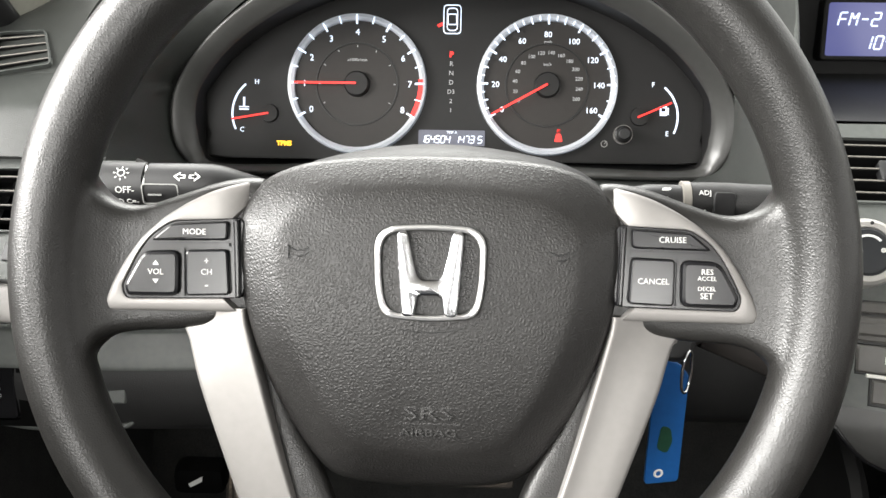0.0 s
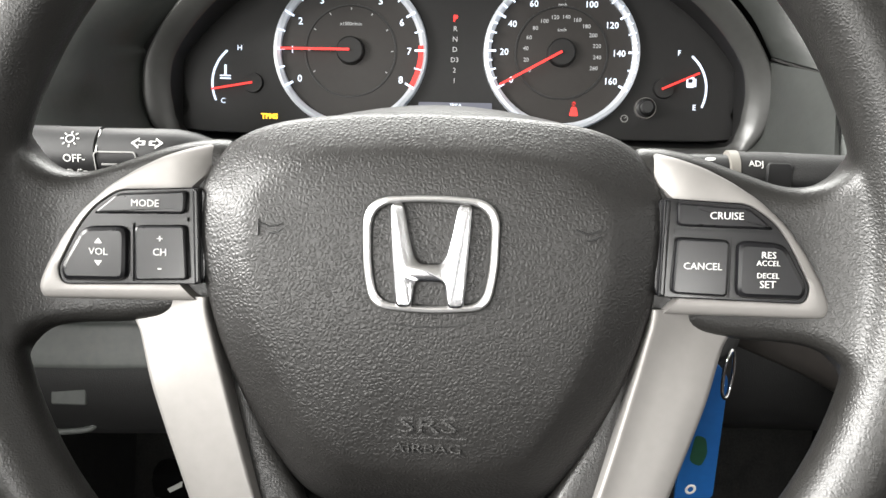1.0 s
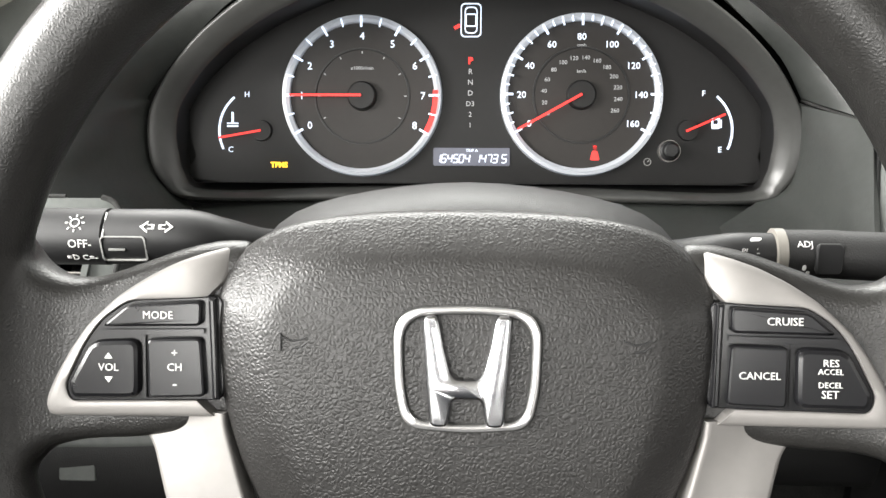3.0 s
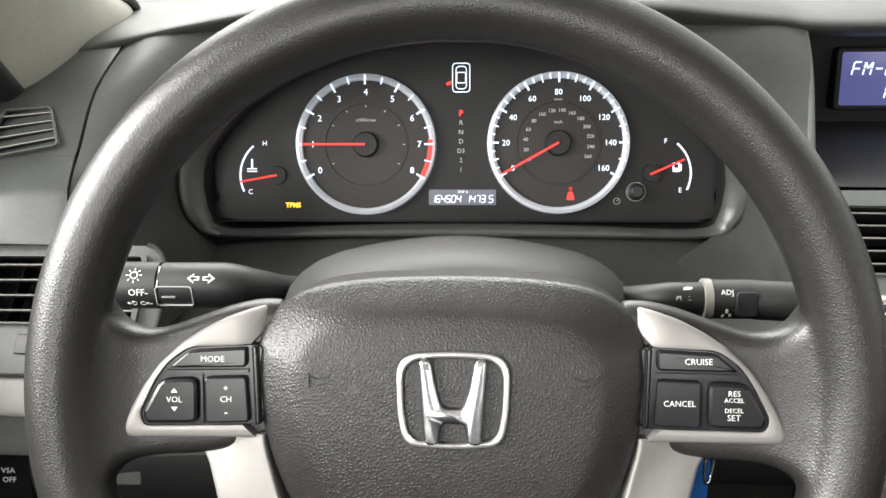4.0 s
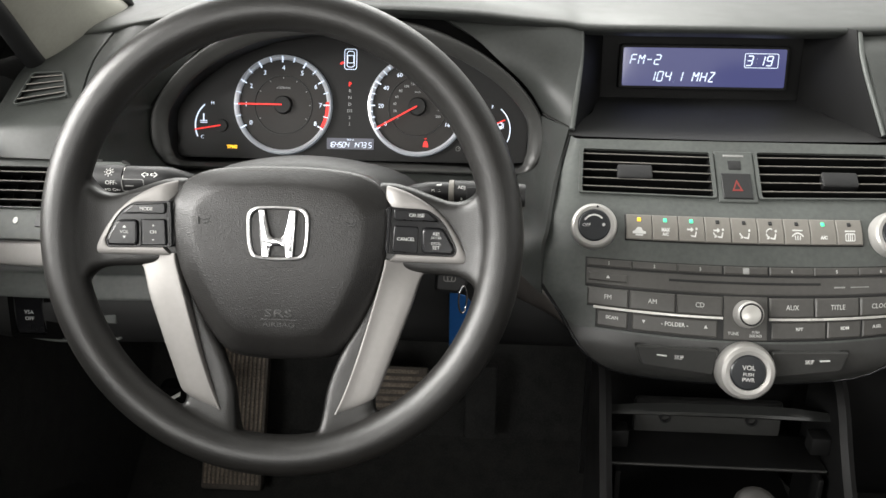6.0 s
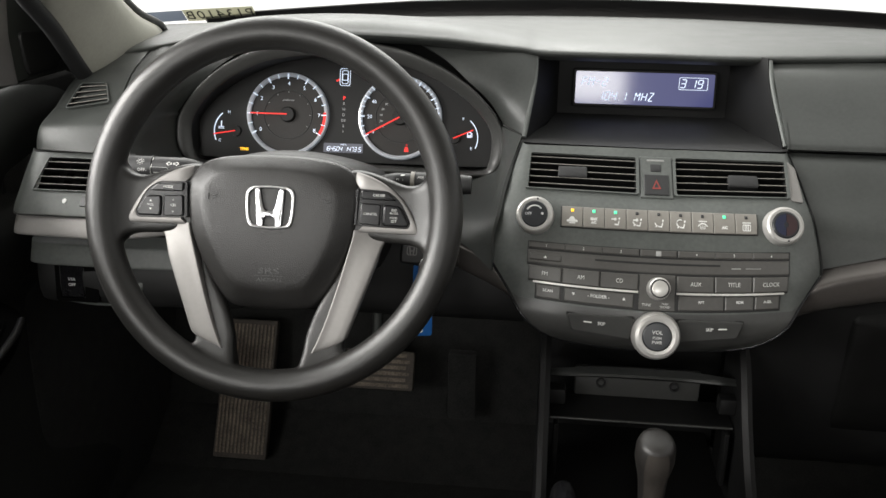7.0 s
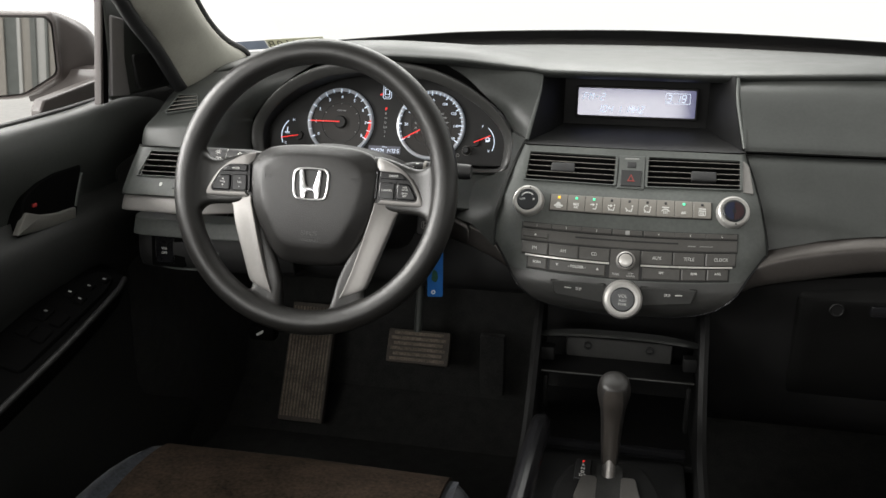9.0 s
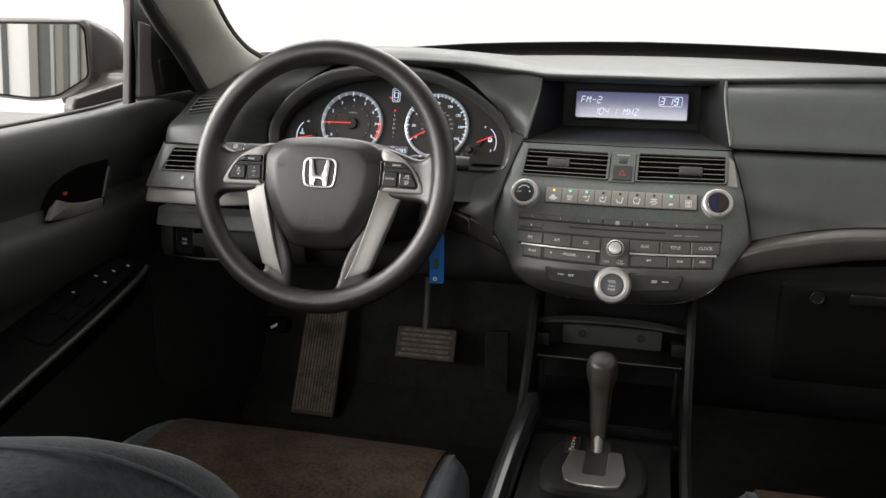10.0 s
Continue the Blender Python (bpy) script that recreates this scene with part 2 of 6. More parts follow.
            out.append(0.5 * (2 * p1 + (p2 - p0) * t + (2 * p0 - 5 * p1 + 4 * p2 - p3) * t * t + (3 * p1 - p0 - 3 * p2 + p3) * t ** 3))
    if not closed:
        out.append(P[-1])
    return out


def tube(bm, pts, radius, n=12, closed=False, flat=1.0, up=None):
    P = [Vector(p) for p in pts]
    k, n = len(P), max(n, 16)
    side = None
    rings = []
    for i, p in enumerate(P):
        a = P[i - 1] if i or closed else p
        b = P[(i + 1) % k] if i + 1 < k or closed else p
        d = (b - a).normalized()
        ref = Vector(up) if up else (side if side else (Vector((0, 0, 1)) if abs(d.z) < 0.9 else Vector((1, 0, 0))))
        s = (ref - d * ref.dot(d)).normalized()
        side = s
        q = d.cross(s)
        r = radius(i / max(1, k - 1)) if callable(radius) else radius
        rings.append([bm.verts.new(p + s * r * flat * math.cos(2 * math.pi * j / n) + q * r * math.sin(2 * math.pi * j / n)) for j in range(n)])
    pairs = list(zip(rings, rings[1:])) + ([(rings[-1], rings[0])] if closed else [])
    for a, b in pairs:
        for j in range(n):
            bm.faces.new((a[j - 1], a[j], b[j], b[j - 1]))
    if not closed:
        bm.faces.new(rings[0][::-1])
        bm.faces.new(rings[-1])
    return bm


def loft(bm, rows, sub=4, across=4, thick=0.0, ends=False, closed=False):
    """A smooth sheet over rows of points; thick pushes a second skin behind it; ends closes a tube of closed rows."""
    fine = [spline(r, across, closed) if across > 1 else [Vector(p) for p in r] for r in rows]
    cols = list(zip(*fine))
    cols = [spline(c, sub) if sub > 1 else [Vector(p) for p in c] for c in cols]
    grid = list(zip(*cols))
    V = [[bm.verts.new(p) for p in r] for r in grid]
    m = len(V[0])
    fs = []
    for a, b in zip(V, V[1:]):
        for k in range(0 if closed else 1, m):
            fs.append(bm.faces.new((a[k - 1], a[k], b[k], b[k - 1])))
    if ends:
        bm.faces.new(V[0][::-1])
        bm.faces.new(V[-1])
    if thick:
        bmesh.ops.recalc_face_normals(bm, faces=fs)
        bmesh.ops.solidify(bm, geom=fs, thickness=thick)
    return bm


def words(text, size, m, f=None, depth=0.0002, align="CENTER", squash=1.0, slant=0.0, spacing=1.0, bold=0.0):
    """A mesh of letters in the built-in font; size is the height of a capital."""
    cu = bpy.data.curves.new("letters", "FONT")
    cu.body, cu.size, cu.align_x, cu.align_y, cu.extrude, cu.resolution_u = text, size / 0.69, align, "CENTER", depth, 2
    cu.shear, cu.space_character, cu.offset = slant, spacing, bold
    tmp = bpy.data.objects.new("letters", cu)
    me = bpy.data.meshes.new_from_object(tmp)
    for v in me.vertices:
        c = Vector((v.co.x * squash, v.co.y, v.co.z))
        v.co = Vector(f(*(m @ c))) if f else m @ c
    bpy.data.objects.remove(tmp)
    bpy.data.curves.remove(cu)
    return me


def lettering(name, text, size, m, mat, parent, f=None, world=False, **k):
    me = words(text, size, m, f, **k)
    me.materials.clear()
    me.materials.append(mat)
    return part(name, me, mat, parent, world=world)


STROKES = {
    "a": ((0, 1), (1, 1)), "b": ((1, 1), (1, 0.5)), "c": ((1, 0.5), (1, 0)), "d": ((0, 0), (1, 0)), "e": ((0, 0), (0, 0.5)), "f": ((0, 0.5), (0, 1)), "g": ((0, 0.5), (1, 0.5)),
    "x": ((0, 1), (0.5, 0.5)), "y": ((0.5, 0.5), (1, 1)), "z": ((0, 0), (1, 1)), "p": ((0.42, 0), (0.58, 0)), "q": ((0.4, 0.3), (0.6, 0.3)), "r": ((0.4, 0.7), (0.6, 0.7)),
}
SHAPES = {"0": "abcdef", "1": "bc", "2": "abged", "3": "abgcd", "4": "fgbc", "5": "afgcd", "6": "afgedc", "7": "abc", "8": "abcdefg", "9": "gfabcd", "F": "afeg", "M": "efxybc", "H": "efgbc", "Z": "azd", "-": "g", ".": "p", ":": "qr", " ": ""}


def lit_digits(text, h, x, y, z, mat, parent, slant=0.16, thick=0.13, pitch=0.86):
    """Characters of lit strokes, as on a segment display."""
    bm = B()
    wide = 0.56 * h
    steps = [0.38 if c in ".:" else pitch for c in text]
    left = x - sum(steps) * h / 2
    for c, step in zip(text, steps):
        w = wide if c not in ".:" else wide * 0.5
        for k in SHAPES[c]:
            p, q = [Vector((a * w, (b - 0.5) * h)) for a, b in STROKES[k]]
            d = (q - p).normalized() * h * 0.03
            p, q = p + d, q - d
            bar(bm, *[(left + v.x + slant * v.y, y + v.y) for v in (p, q)], thick * h, z - 0.0001, z + 0.0002)
        left += step * h
    return part("digits", bm, mat, parent)


def at(x, y, z=0.0, turn=0.0):
    return Matrix.Translation((x, y, z)) @ Matrix.Rotation(radians(turn), 4, "Z")


def bar(bm, a, b, w, z0, z1, f=None):
    a, b = Vector(a), Vector(b)
    d = (b - a).normalized() * w / 2
    q = Vector((-d.y, d.x))
    return prism(bm, [tuple(a - q), tuple(b - q), tuple(b + q), tuple(a + q)], z0, z1, f)


def arc(cx, cy, r, a0, a1, n=24):
    return [(cx + r * math.cos(radians(a0 + (a1 - a0) * k / n)), cy + r * math.sin(radians(a0 + (a1 - a0) * k / n))) for k in range(n + 1)]


def band(bm, cx, cy, r0, r1, a0, a1, z0, z1, n=24, f=None):
    return prism(bm, arc(cx, cy, r1, a0, a1, n) + arc(cx, cy, r0, a1, a0, n), z0, z1, f)


def mirrored(pts):
    return [(-x, y) for x, y in pts][::-1]


# ---- places ----
LEAN_BACK = 17.4
S_, C_ = math.sin(radians(LEAN_BACK)), math.cos(radians(LEAN_BACK))


def facing(x, y, z, lean=None):
    if lean is not None:
        s, c = math.sin(radians(lean)), math.cos(radians(lean))
        return Matrix(((1, 0, 0, x), (0, s, -c, y), (0, c, s, z), (0, 0, 0, 1)))
    return Matrix(((1, 0, 0, x), (0, S_, -C_, y), (0, C_, S_, z), (0, 0, 0, 1)))


WHEEL = facing(0, 0.017, 0.6694)
GAUGES = facing(-0.002, 0.366, 0.69)
XC = 0.3977


def lerp(v, xs, ys):
    return float(np.interp(v, xs, ys))


def stack_y(x, z):
    g = lerp(z, (0.46, 0.474, 0.488, 0.505, 0.52, 0.5467, 0.5707, 0.63, 0.6493, 0.691, 0.72), (0.215, 0.180, 0.156, 0.138, 0.1335, 0.142, 0.148, 0.180, 0.208, 0.2574, 0.29))
    return g - 0.02 * min(1, max(0, (0.66 - z) / 0.12)) * (1 - ((x - XC) / 0.13) ** 2)


def on_stack(x, z, d=0.0):
    e = 0.004
    ny, nz = -1.0, (stack_y(x, z + e) - stack_y(x, z - e)) / (2 * e)
    nx = (stack_y(x + e, z) - stack_y(x - e, z)) / (2 * e)
    n = Vector((nx, ny, nz)).normalized()
    return Vector((x, stack_y(x, z), z)) + n * d


def stack_half(z):
    """Half the width of the centre stack at a height: narrow at the top, widest above the silver strips."""
    return lerp(z, (0.52, 0.541, 0.56, 0.577, 0.60, 0.63, 0.665, 0.692), (0.178, 0.178, 0.183, 0.188, 0.184, 0.177, 0.167, 0.157))


# ---- shell of the car ----
# Roof, rear block and bonnet are unseen, added to shut out light
def build_shell():
    bm = B()
    loft(bm, [[(-0.50, y, z) for y, z in ((-2.2, -0.01), (0.56, -0.01), (0.68, 0.06), (0.80, 0.35), (0.82, 0.75))], [(1.30, y, z) for y, z in ((-2.2, -0.01), (0.56, -0.01), (0.68, 0.06), (0.80, 0.35), (0.82, 0.75))]], 8, 1, 0.01)
    solo("floor", bm, CARPET, "black carpeted car floor and toe board", "floor", kind="structure")
    bm = B()
    loft(bm, [[(x, y, z) for x in (-0.22, 0.1, 0.4, 0.7, 1.02)] for y, z in ((0.02, 1.13), (-0.3, 1.18), (-0.9, 1.2), (-1.6, 1.15))], 3, 2, 0.03)
    solo("ceiling", bm, HEADLINER, "beige cloth headliner of the car roof", "ceiling", kind="structure")
    for side, x in ((1, -0.46), (2, 1.256)):
        bm = B()
        s = 1 if side == 1 else -1
        box(bm, (x - s * 0.03, -0.95, 0.34), (0.06, 3.1, 0.70), 0.005)
        solo("wall_%d" % side, bm, PAINT, "dark painted body side of the car", "body side", kind="structure")
        bm = B()
        loft(bm, [[(x + s * (0.0), -0.62, 0.72), (x + s * 0.0, -0.74, 0.72)], [(x + s * 0.23, -0.68, 1.15), (x + s * 0.23, -0.78, 1.15)]], 2, 1, 0.03)
        loft(bm, [[(x, -1.5, 0.72), (x, -1.9, 0.72)], [(x + s * 0.25, -1.45, 1.15), (x + s * 0.25, -1.6, 1.15)]], 2, 1, 0.03)
        solo("pillar_%d" % (side + 2), bm, PILLAR, "warm grey door pillars behind the front seats", "pillar", kind="structure")
    bm = B()
    loft(bm, [[(x, 0.9, 0.72 - 0.1 * abs(x - 0.4) ** 2), (x, 1.4, 0.70 - 0.1 * abs(x - 0.4) ** 2), (x, 1.95, 0.6), (x, 2.05, 0.3)] for x in (-0.45, 0.0, 0.4, 0.8, 1.25)], 3, 3, 0.01)
    solo("bonnet", bm, PAINT, "dark taupe car bonnet beyond the windscreen", "bonnet", kind="structure")
    bm = B()
    box(bm, (0.4, 0.0, -0.37), (16, 16, 0.04))
    solo("ground", bm, BOOTH, "pale grey booth floor under the car", "floor", kind="structure")
    # Unseen grey stripes set up behind to show in the door mirror
    door = thing("booth_door", "tall panelled grey booth door behind the car", "door", Matrix.Translation((-1.9, -3.7, -0.35)))
    shades = (PRINT, STACK, PRINT, GREYBTN, STACK, GREYPRINT, GREYBTN, STACK, GREYPRINT, STACK, GREYBTN, STACK, PRINT, GREYBTN, GREYPRINT, GREYBTN, GREYPRINT)
    wide = (0.09, 0.03, 0.12, 0.05, 0.07, 0.02, 0.05, 0.03, 0.05, 0.015, 0.04, 0.09, 0.012, 0.07, 0.04, 0.06, 0.1)
    for k, (w, mat) in enumerate(zip(wide, shades)):
        x = -1.95 + sum(wide[:k]) + w / 2
        bm = B()
        box(bm, (0, 0.02 * (k % 2), 0), (w, 0.05, 2.2), 0.004, Matrix.Translation((x, -3.7, 0.75)) @ Matrix.Rotation(radians(7), 4, "Y"))
        part("door_panel", bm, mat, door, world=True)
    for side, x in ((1, -0.45), (2, 1.246)):
        bm = B()
        box(bm, (x, 0.6, 0.36), (0.05, 0.7, 0.76), 0.01)
        solo("kick_panel_%d" % side, bm, CARPET, "black carpeted side of the footwell", "side panel", kind="structure")
    bm = B()
    box(bm, (0.4, -2.1, 0.47), (1.8, 0.5, 0.90), 0.02)
    solo("wall_rear", bm, CARPET, "dark rear bulkhead and parcel shelf", "bulkhead", kind="structure")


def build_pillar(side):
    """The slanting windscreen pillar with its moulded trim."""
    f = (lambda x: x) if side == 1 else (lambda x: 2 * XC - x)
    bm = B()
    rows = []
    for rear, mid, front in (
        ((-0.322, 0.335, 0.742), (-0.312, 0.44, 0.76), (-0.340, 0.60, 0.770)),
        ((-0.32, 0.305, 0.757), (-0.300, 0.41, 0.785), (-0.333, 0.56, 0.79)),
        ((-0.31, 0.225, 0.822), (-0.284, 0.32, 0.835), (-0.318, 0.445, 0.82)),
        ((-0.29, 0.12, 0.883), (-0.262, 0.21, 0.89), (-0.30, 0.33, 0.875)),
        ((-0.25, -0.06, 1.01), (-0.22, 0.03, 1.02), (-0.26, 0.14, 1.00)),
        ((-0.21, -0.24, 1.13), (-0.18, -0.14, 1.14), (-0.22, -0.03, 1.12)),
    ):
        r, m, q = Vector(rear), Vector(mid), Vector(front)
        out = Vector((-0.03, 0.03, 0.012))
        rows.append([(f(p.x), p.y, p.z) for p in (r + out, r, r * 0.6 + m * 0.4 + Vector((0.006, 0, 0)), m, q * 0.6 + m * 0.4 + Vector((0.006, 0, 0)), q, q + out * 0.6)])
    seal = tube(B(), spline([Vector(r[5]) + Vector((0, 0.004, 0.003)) for r in rows], 5), 0.0055, 8)
    solo("trim_%d" % side, seal, BLACK, "black rubber seal along the windscreen edge", "seal", kind="structure")
    seal = tube(B(), spline([Vector(r[1]) + Vector(((-0.010 if side == 1 else 0.010), -0.004, -0.001)) for r in rows], 5), 0.011)
    solo("trim_%d" % (side + 2), seal, BLACK, "black rubber door seal beside the pillar", "seal", kind="structure")
    loft(bm, rows, 4, 2, closed=True, ends=True)
    solo("pillar_%d" % side, bm, PILLAR, "warm grey windscreen pillar trim", "pillar", kind="structure", angle=50)


build_shell()
build_pillar(1)
build_pillar(2)


# ---- dashboard ----
HOODLINE = ((-0.42, 0.42, 0.748), (-0.36, 0.40, 0.760), (-0.30, 0.37, 0.775), (-0.2, 0.335, 0.798), (-0.12, 0.318, 0.812), (0, 0.312, 0.816), (0.12, 0.318, 0.812), (0.19, 0.335, 0.803), (0.235, 0.35, 0.797), (0.27, 0.356, 0.793), (0.4, 0.362, 0.792), (0.54, 0.372, 0.791), (0.8, 0.375, 0.80), (1.0, 0.37, 0.798), (1.22, 0.36, 0.785))


def hoodline(x):
    xs = [h[0] for h in HOODLINE]
    return lerp(x, xs, [h[1] for h in HOODLINE]), lerp(x, xs, [h[2] for h in HOODLINE])


def left_face(x, z, d=0.0):
    y = lerp(z, (0.588, 0.612, 0.62, 0.65, 0.672, 0.70), (0.138, 0.137, 0.142, 0.172, 0.197, 0.22)) + 0.9 * max(0, -0.343 - x) + 0.3 * max(0, x + 0.2)
    return Vector((x, y - 0.8 * d, z + 0.6 * d))


def end_face(x, z, d=0.0):
    y = lerp(z, (0.69, 0.725, 0.752, 0.772), (0.21, 0.247, 0.298, 0.37)) + 0.25 * max(0, -0.355 - x) - 0.004
    return Vector((x, y - 0.8 * d, z + 0.6 * d))


DASHBOARD = thing("dashboard", "charcoal grained plastic dashboard with dark silver trim", "dashboard", Matrix.Translation((XC, 0.4, 0.3)))


def dash_part(name, rows, mat=None, label="", sub=4, across=4, thick=0.004):
    return part(name, loft(B(), rows, sub, across, thick), mat or DASH, DASHBOARD, label, world=True, angle=60)


def build_dash():
    rows = []
    for x, y, z in HOODLINE:
        crown = 0.012 * math.exp(-(x / 0.2) ** 2)
        q = ((x - XC) / 0.75) ** 2
        y -= 0.010 * math.exp(-(x / 0.18) ** 4)
        rows.append([(x, y + 0.014, z - 0.014), (x, y + 0.001, z - 0.007), (x, y + 0.006, z), (x, y + 0.06, z + 0.006 + crown * 0.7), (x, 0.55, 0.45 * z + 0.446 - 0.012 * q + crown * 0.4), (x, 0.70, 0.804 - 0.024 * q), (x, 0.84 - 0.06 * q, 0.798 - 0.028 * q), (x, 0.86 - 0.06 * q, 0.78 - 0.028 * q)])
    dash_part("top_pad", rows, sub=4, across=4, thick=0.006)
    # passenger side
    dash_part("upper_panel", [[(x, hoodline(x)[0] + 0.005, hoodline(x)[1] - 0.010), (x, 0.342, 0.768), (x, 0.292, 0.722), (x, 0.266, 0.699), (x, 0.274, 0.6925)] for x in (0.5555, 0.7, 0.9, 1.1, 1.22)], sub=3)
    dash_part("upper_corner", [[(0.5435 + b, y, z) for b, y, z in ((0.0, hoodline(0.5435)[0] + 0.005, hoodline(0.5435)[1] - 0.010), (0.003, 0.342, 0.768), (0.008, 0.292, 0.722), (0.0105, 0.266, 0.699), (0.0115, 0.274, 0.6925))], [(0.557, y, z) for y, z in ((hoodline(0.557)[0] + 0.005, hoodline(0.557)[1] - 0.010), (0.342, 0.768), (0.292, 0.722), (0.266, 0.699), (0.274, 0.6925))]], sub=2)
    dash_part("middle_panel", [[(XC + stack_half(z) + 0.0012, y, z) for y, z in ((0.278, 0.6895), (0.258, 0.683), (0.228, 0.65), (0.195, 0.615), (0.185, 0.576))]] + [[(x, 0.278, 0.6895), (x, 0.258, 0.683), (x, 0.228, 0.65), (x, 0.195, 0.615), (x, 0.185, lerp(x, (0.58, 0.67, 0.76, 1.2), (0.575, 0.597, 0.607, 0.61)))] for x in (0.63, 0.67, 0.76, 0.95, 1.22)], sub=3)
    dash_part("trim_strip", [[(x, 0.190, zt), (x, 0.168, zt - 0.007), (x, 0.164, zt - 0.016), (x, 0.170, zb + 0.006), (x, 0.188, zb)] for x, zt, zb in ((0.49, 0.516, 0.490), (0.545, 0.545, 0.508), (0.585, 0.574, 0.526), (0.67, 0.596, 0.545), (0.76, 0.606, 0.560), (0.95, 0.61, 0.568), (1.22, 0.605, 0.565))], SHADED_TRIM, "dark taupe trim strip", across=3)
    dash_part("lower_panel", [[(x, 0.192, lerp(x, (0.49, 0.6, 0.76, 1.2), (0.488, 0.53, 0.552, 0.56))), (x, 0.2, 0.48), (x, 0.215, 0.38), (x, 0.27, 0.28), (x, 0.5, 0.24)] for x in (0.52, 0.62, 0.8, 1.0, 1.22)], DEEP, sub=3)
    # between gauges and centre stack
    dash_part("side_panel", [
        [(0.09, 0.345, 0.806), (0.18, 0.346, 0.800), (0.225, 0.352, 0.795), (0.2530, 0.3605, 0.7890)],
        [(0.135, 0.333, 0.783), (0.188, 0.335, 0.780), (0.228, 0.339, 0.776), (0.2525, 0.3440, 0.7720)],
        [(0.166, 0.328, 0.757), (0.201, 0.327, 0.754), (0.231, 0.326, 0.751), (0.2505, 0.3240, 0.7480)],
        [(0.196, 0.331, 0.729), (0.214, 0.322, 0.727), (0.232, 0.310, 0.724), (0.2465, 0.3000, 0.7210)],
        [(0.2135, 0.334, 0.702), (0.223, 0.316, 0.7005), (0.233, 0.299, 0.699), (0.2425, 0.2820, 0.6975)],
    ])
    dash_part("side_panel", [
        [(0.2145, 0.335, 0.6985), (0.223, 0.317, 0.697), (0.2325, 0.300, 0.6955), (0.2420, 0.2825, 0.6945)],
        [(0.2170, 0.334, 0.66), (0.2205, 0.285, 0.656), (0.222, 0.25, 0.654), (0.2265, 0.222, 0.654)],
        [(0.203, 0.335, 0.634), (0.2095, 0.25, 0.627), (0.213, 0.21, 0.622), (0.2195, 0.187, 0.622)],
        [(0.14, 0.285, 0.610), (0.17, 0.235, 0.605), (0.195, 0.20, 0.600), (0.2145, 0.178, 0.60)],
        [(0.12, 0.245, 0.583), (0.155, 0.217, 0.5825), (0.184, 0.193, 0.579), (0.2150, 0.171, 0.560)],
    ])
    part("seam", tube(B(), spline([(0.2145, 0.3345, 0.7003), (0.223, 0.3165, 0.6988), (0.2328, 0.2995, 0.6973), (0.2422, 0.2822, 0.6960)], 4), 0.0010, 8), CARPET, DASHBOARD, world=True)
    def strip_row(x, y, zt, zb):
        e = min(0.006, (zt - zb) * 0.3)
        return [(x, y + 0.012, zt + 0.001), (x, y + 0.001, zt - e * 0.3), (x, y - 0.001, zt - e), (x, y, zb + e), (x, y + 0.012, zb)]

    dash_part("trim_strip", [strip_row(*r) for r in ((0.173, 0.194, 0.5825, 0.5475), (0.178, 0.191, 0.581, 0.5465), (0.205, 0.176, 0.574, 0.540), (0.218, 0.170, 0.562, 0.535), (0.233, 0.165, 0.543, 0.5285), (0.248, 0.161, 0.5235, 0.5195))], SHADED_TRIM, "dark taupe trim strip", across=3)
    dash_part("strip_end", [strip_row(*r) for r in ((0.10, 0.25, 0.584, 0.552), (0.142, 0.217, 0.583, 0.549), (0.168, 0.196, 0.580, 0.5485), (0.1745, 0.196, 0.570, 0.549))], SHADED_TRIM, "dark taupe end of the trim strip", across=3)
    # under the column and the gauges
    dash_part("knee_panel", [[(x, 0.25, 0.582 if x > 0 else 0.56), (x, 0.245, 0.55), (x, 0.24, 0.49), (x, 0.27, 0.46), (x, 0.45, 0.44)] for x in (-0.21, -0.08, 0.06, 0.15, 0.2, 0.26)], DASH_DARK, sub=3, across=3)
    dash_part("gauge_ledge", [[(x, 0.338, 0.628 - dz), (x, 0.30, 0.622 - dz), (x, 0.25, 0.612 - dz), (x, 0.22, 0.60 - dz)] for x, dz in ((-0.235, 0.05), (-0.215, 0.018), (-0.19, 0.003), (-0.1, 0), (0, 0), (0.1, 0), (0.17, 0.0), (0.205, 0.004))], sub=3, across=2)
    # Dark sheet added behind the gauges to keep daylight out of a gap
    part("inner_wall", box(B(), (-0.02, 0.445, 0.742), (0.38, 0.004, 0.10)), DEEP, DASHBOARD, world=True)
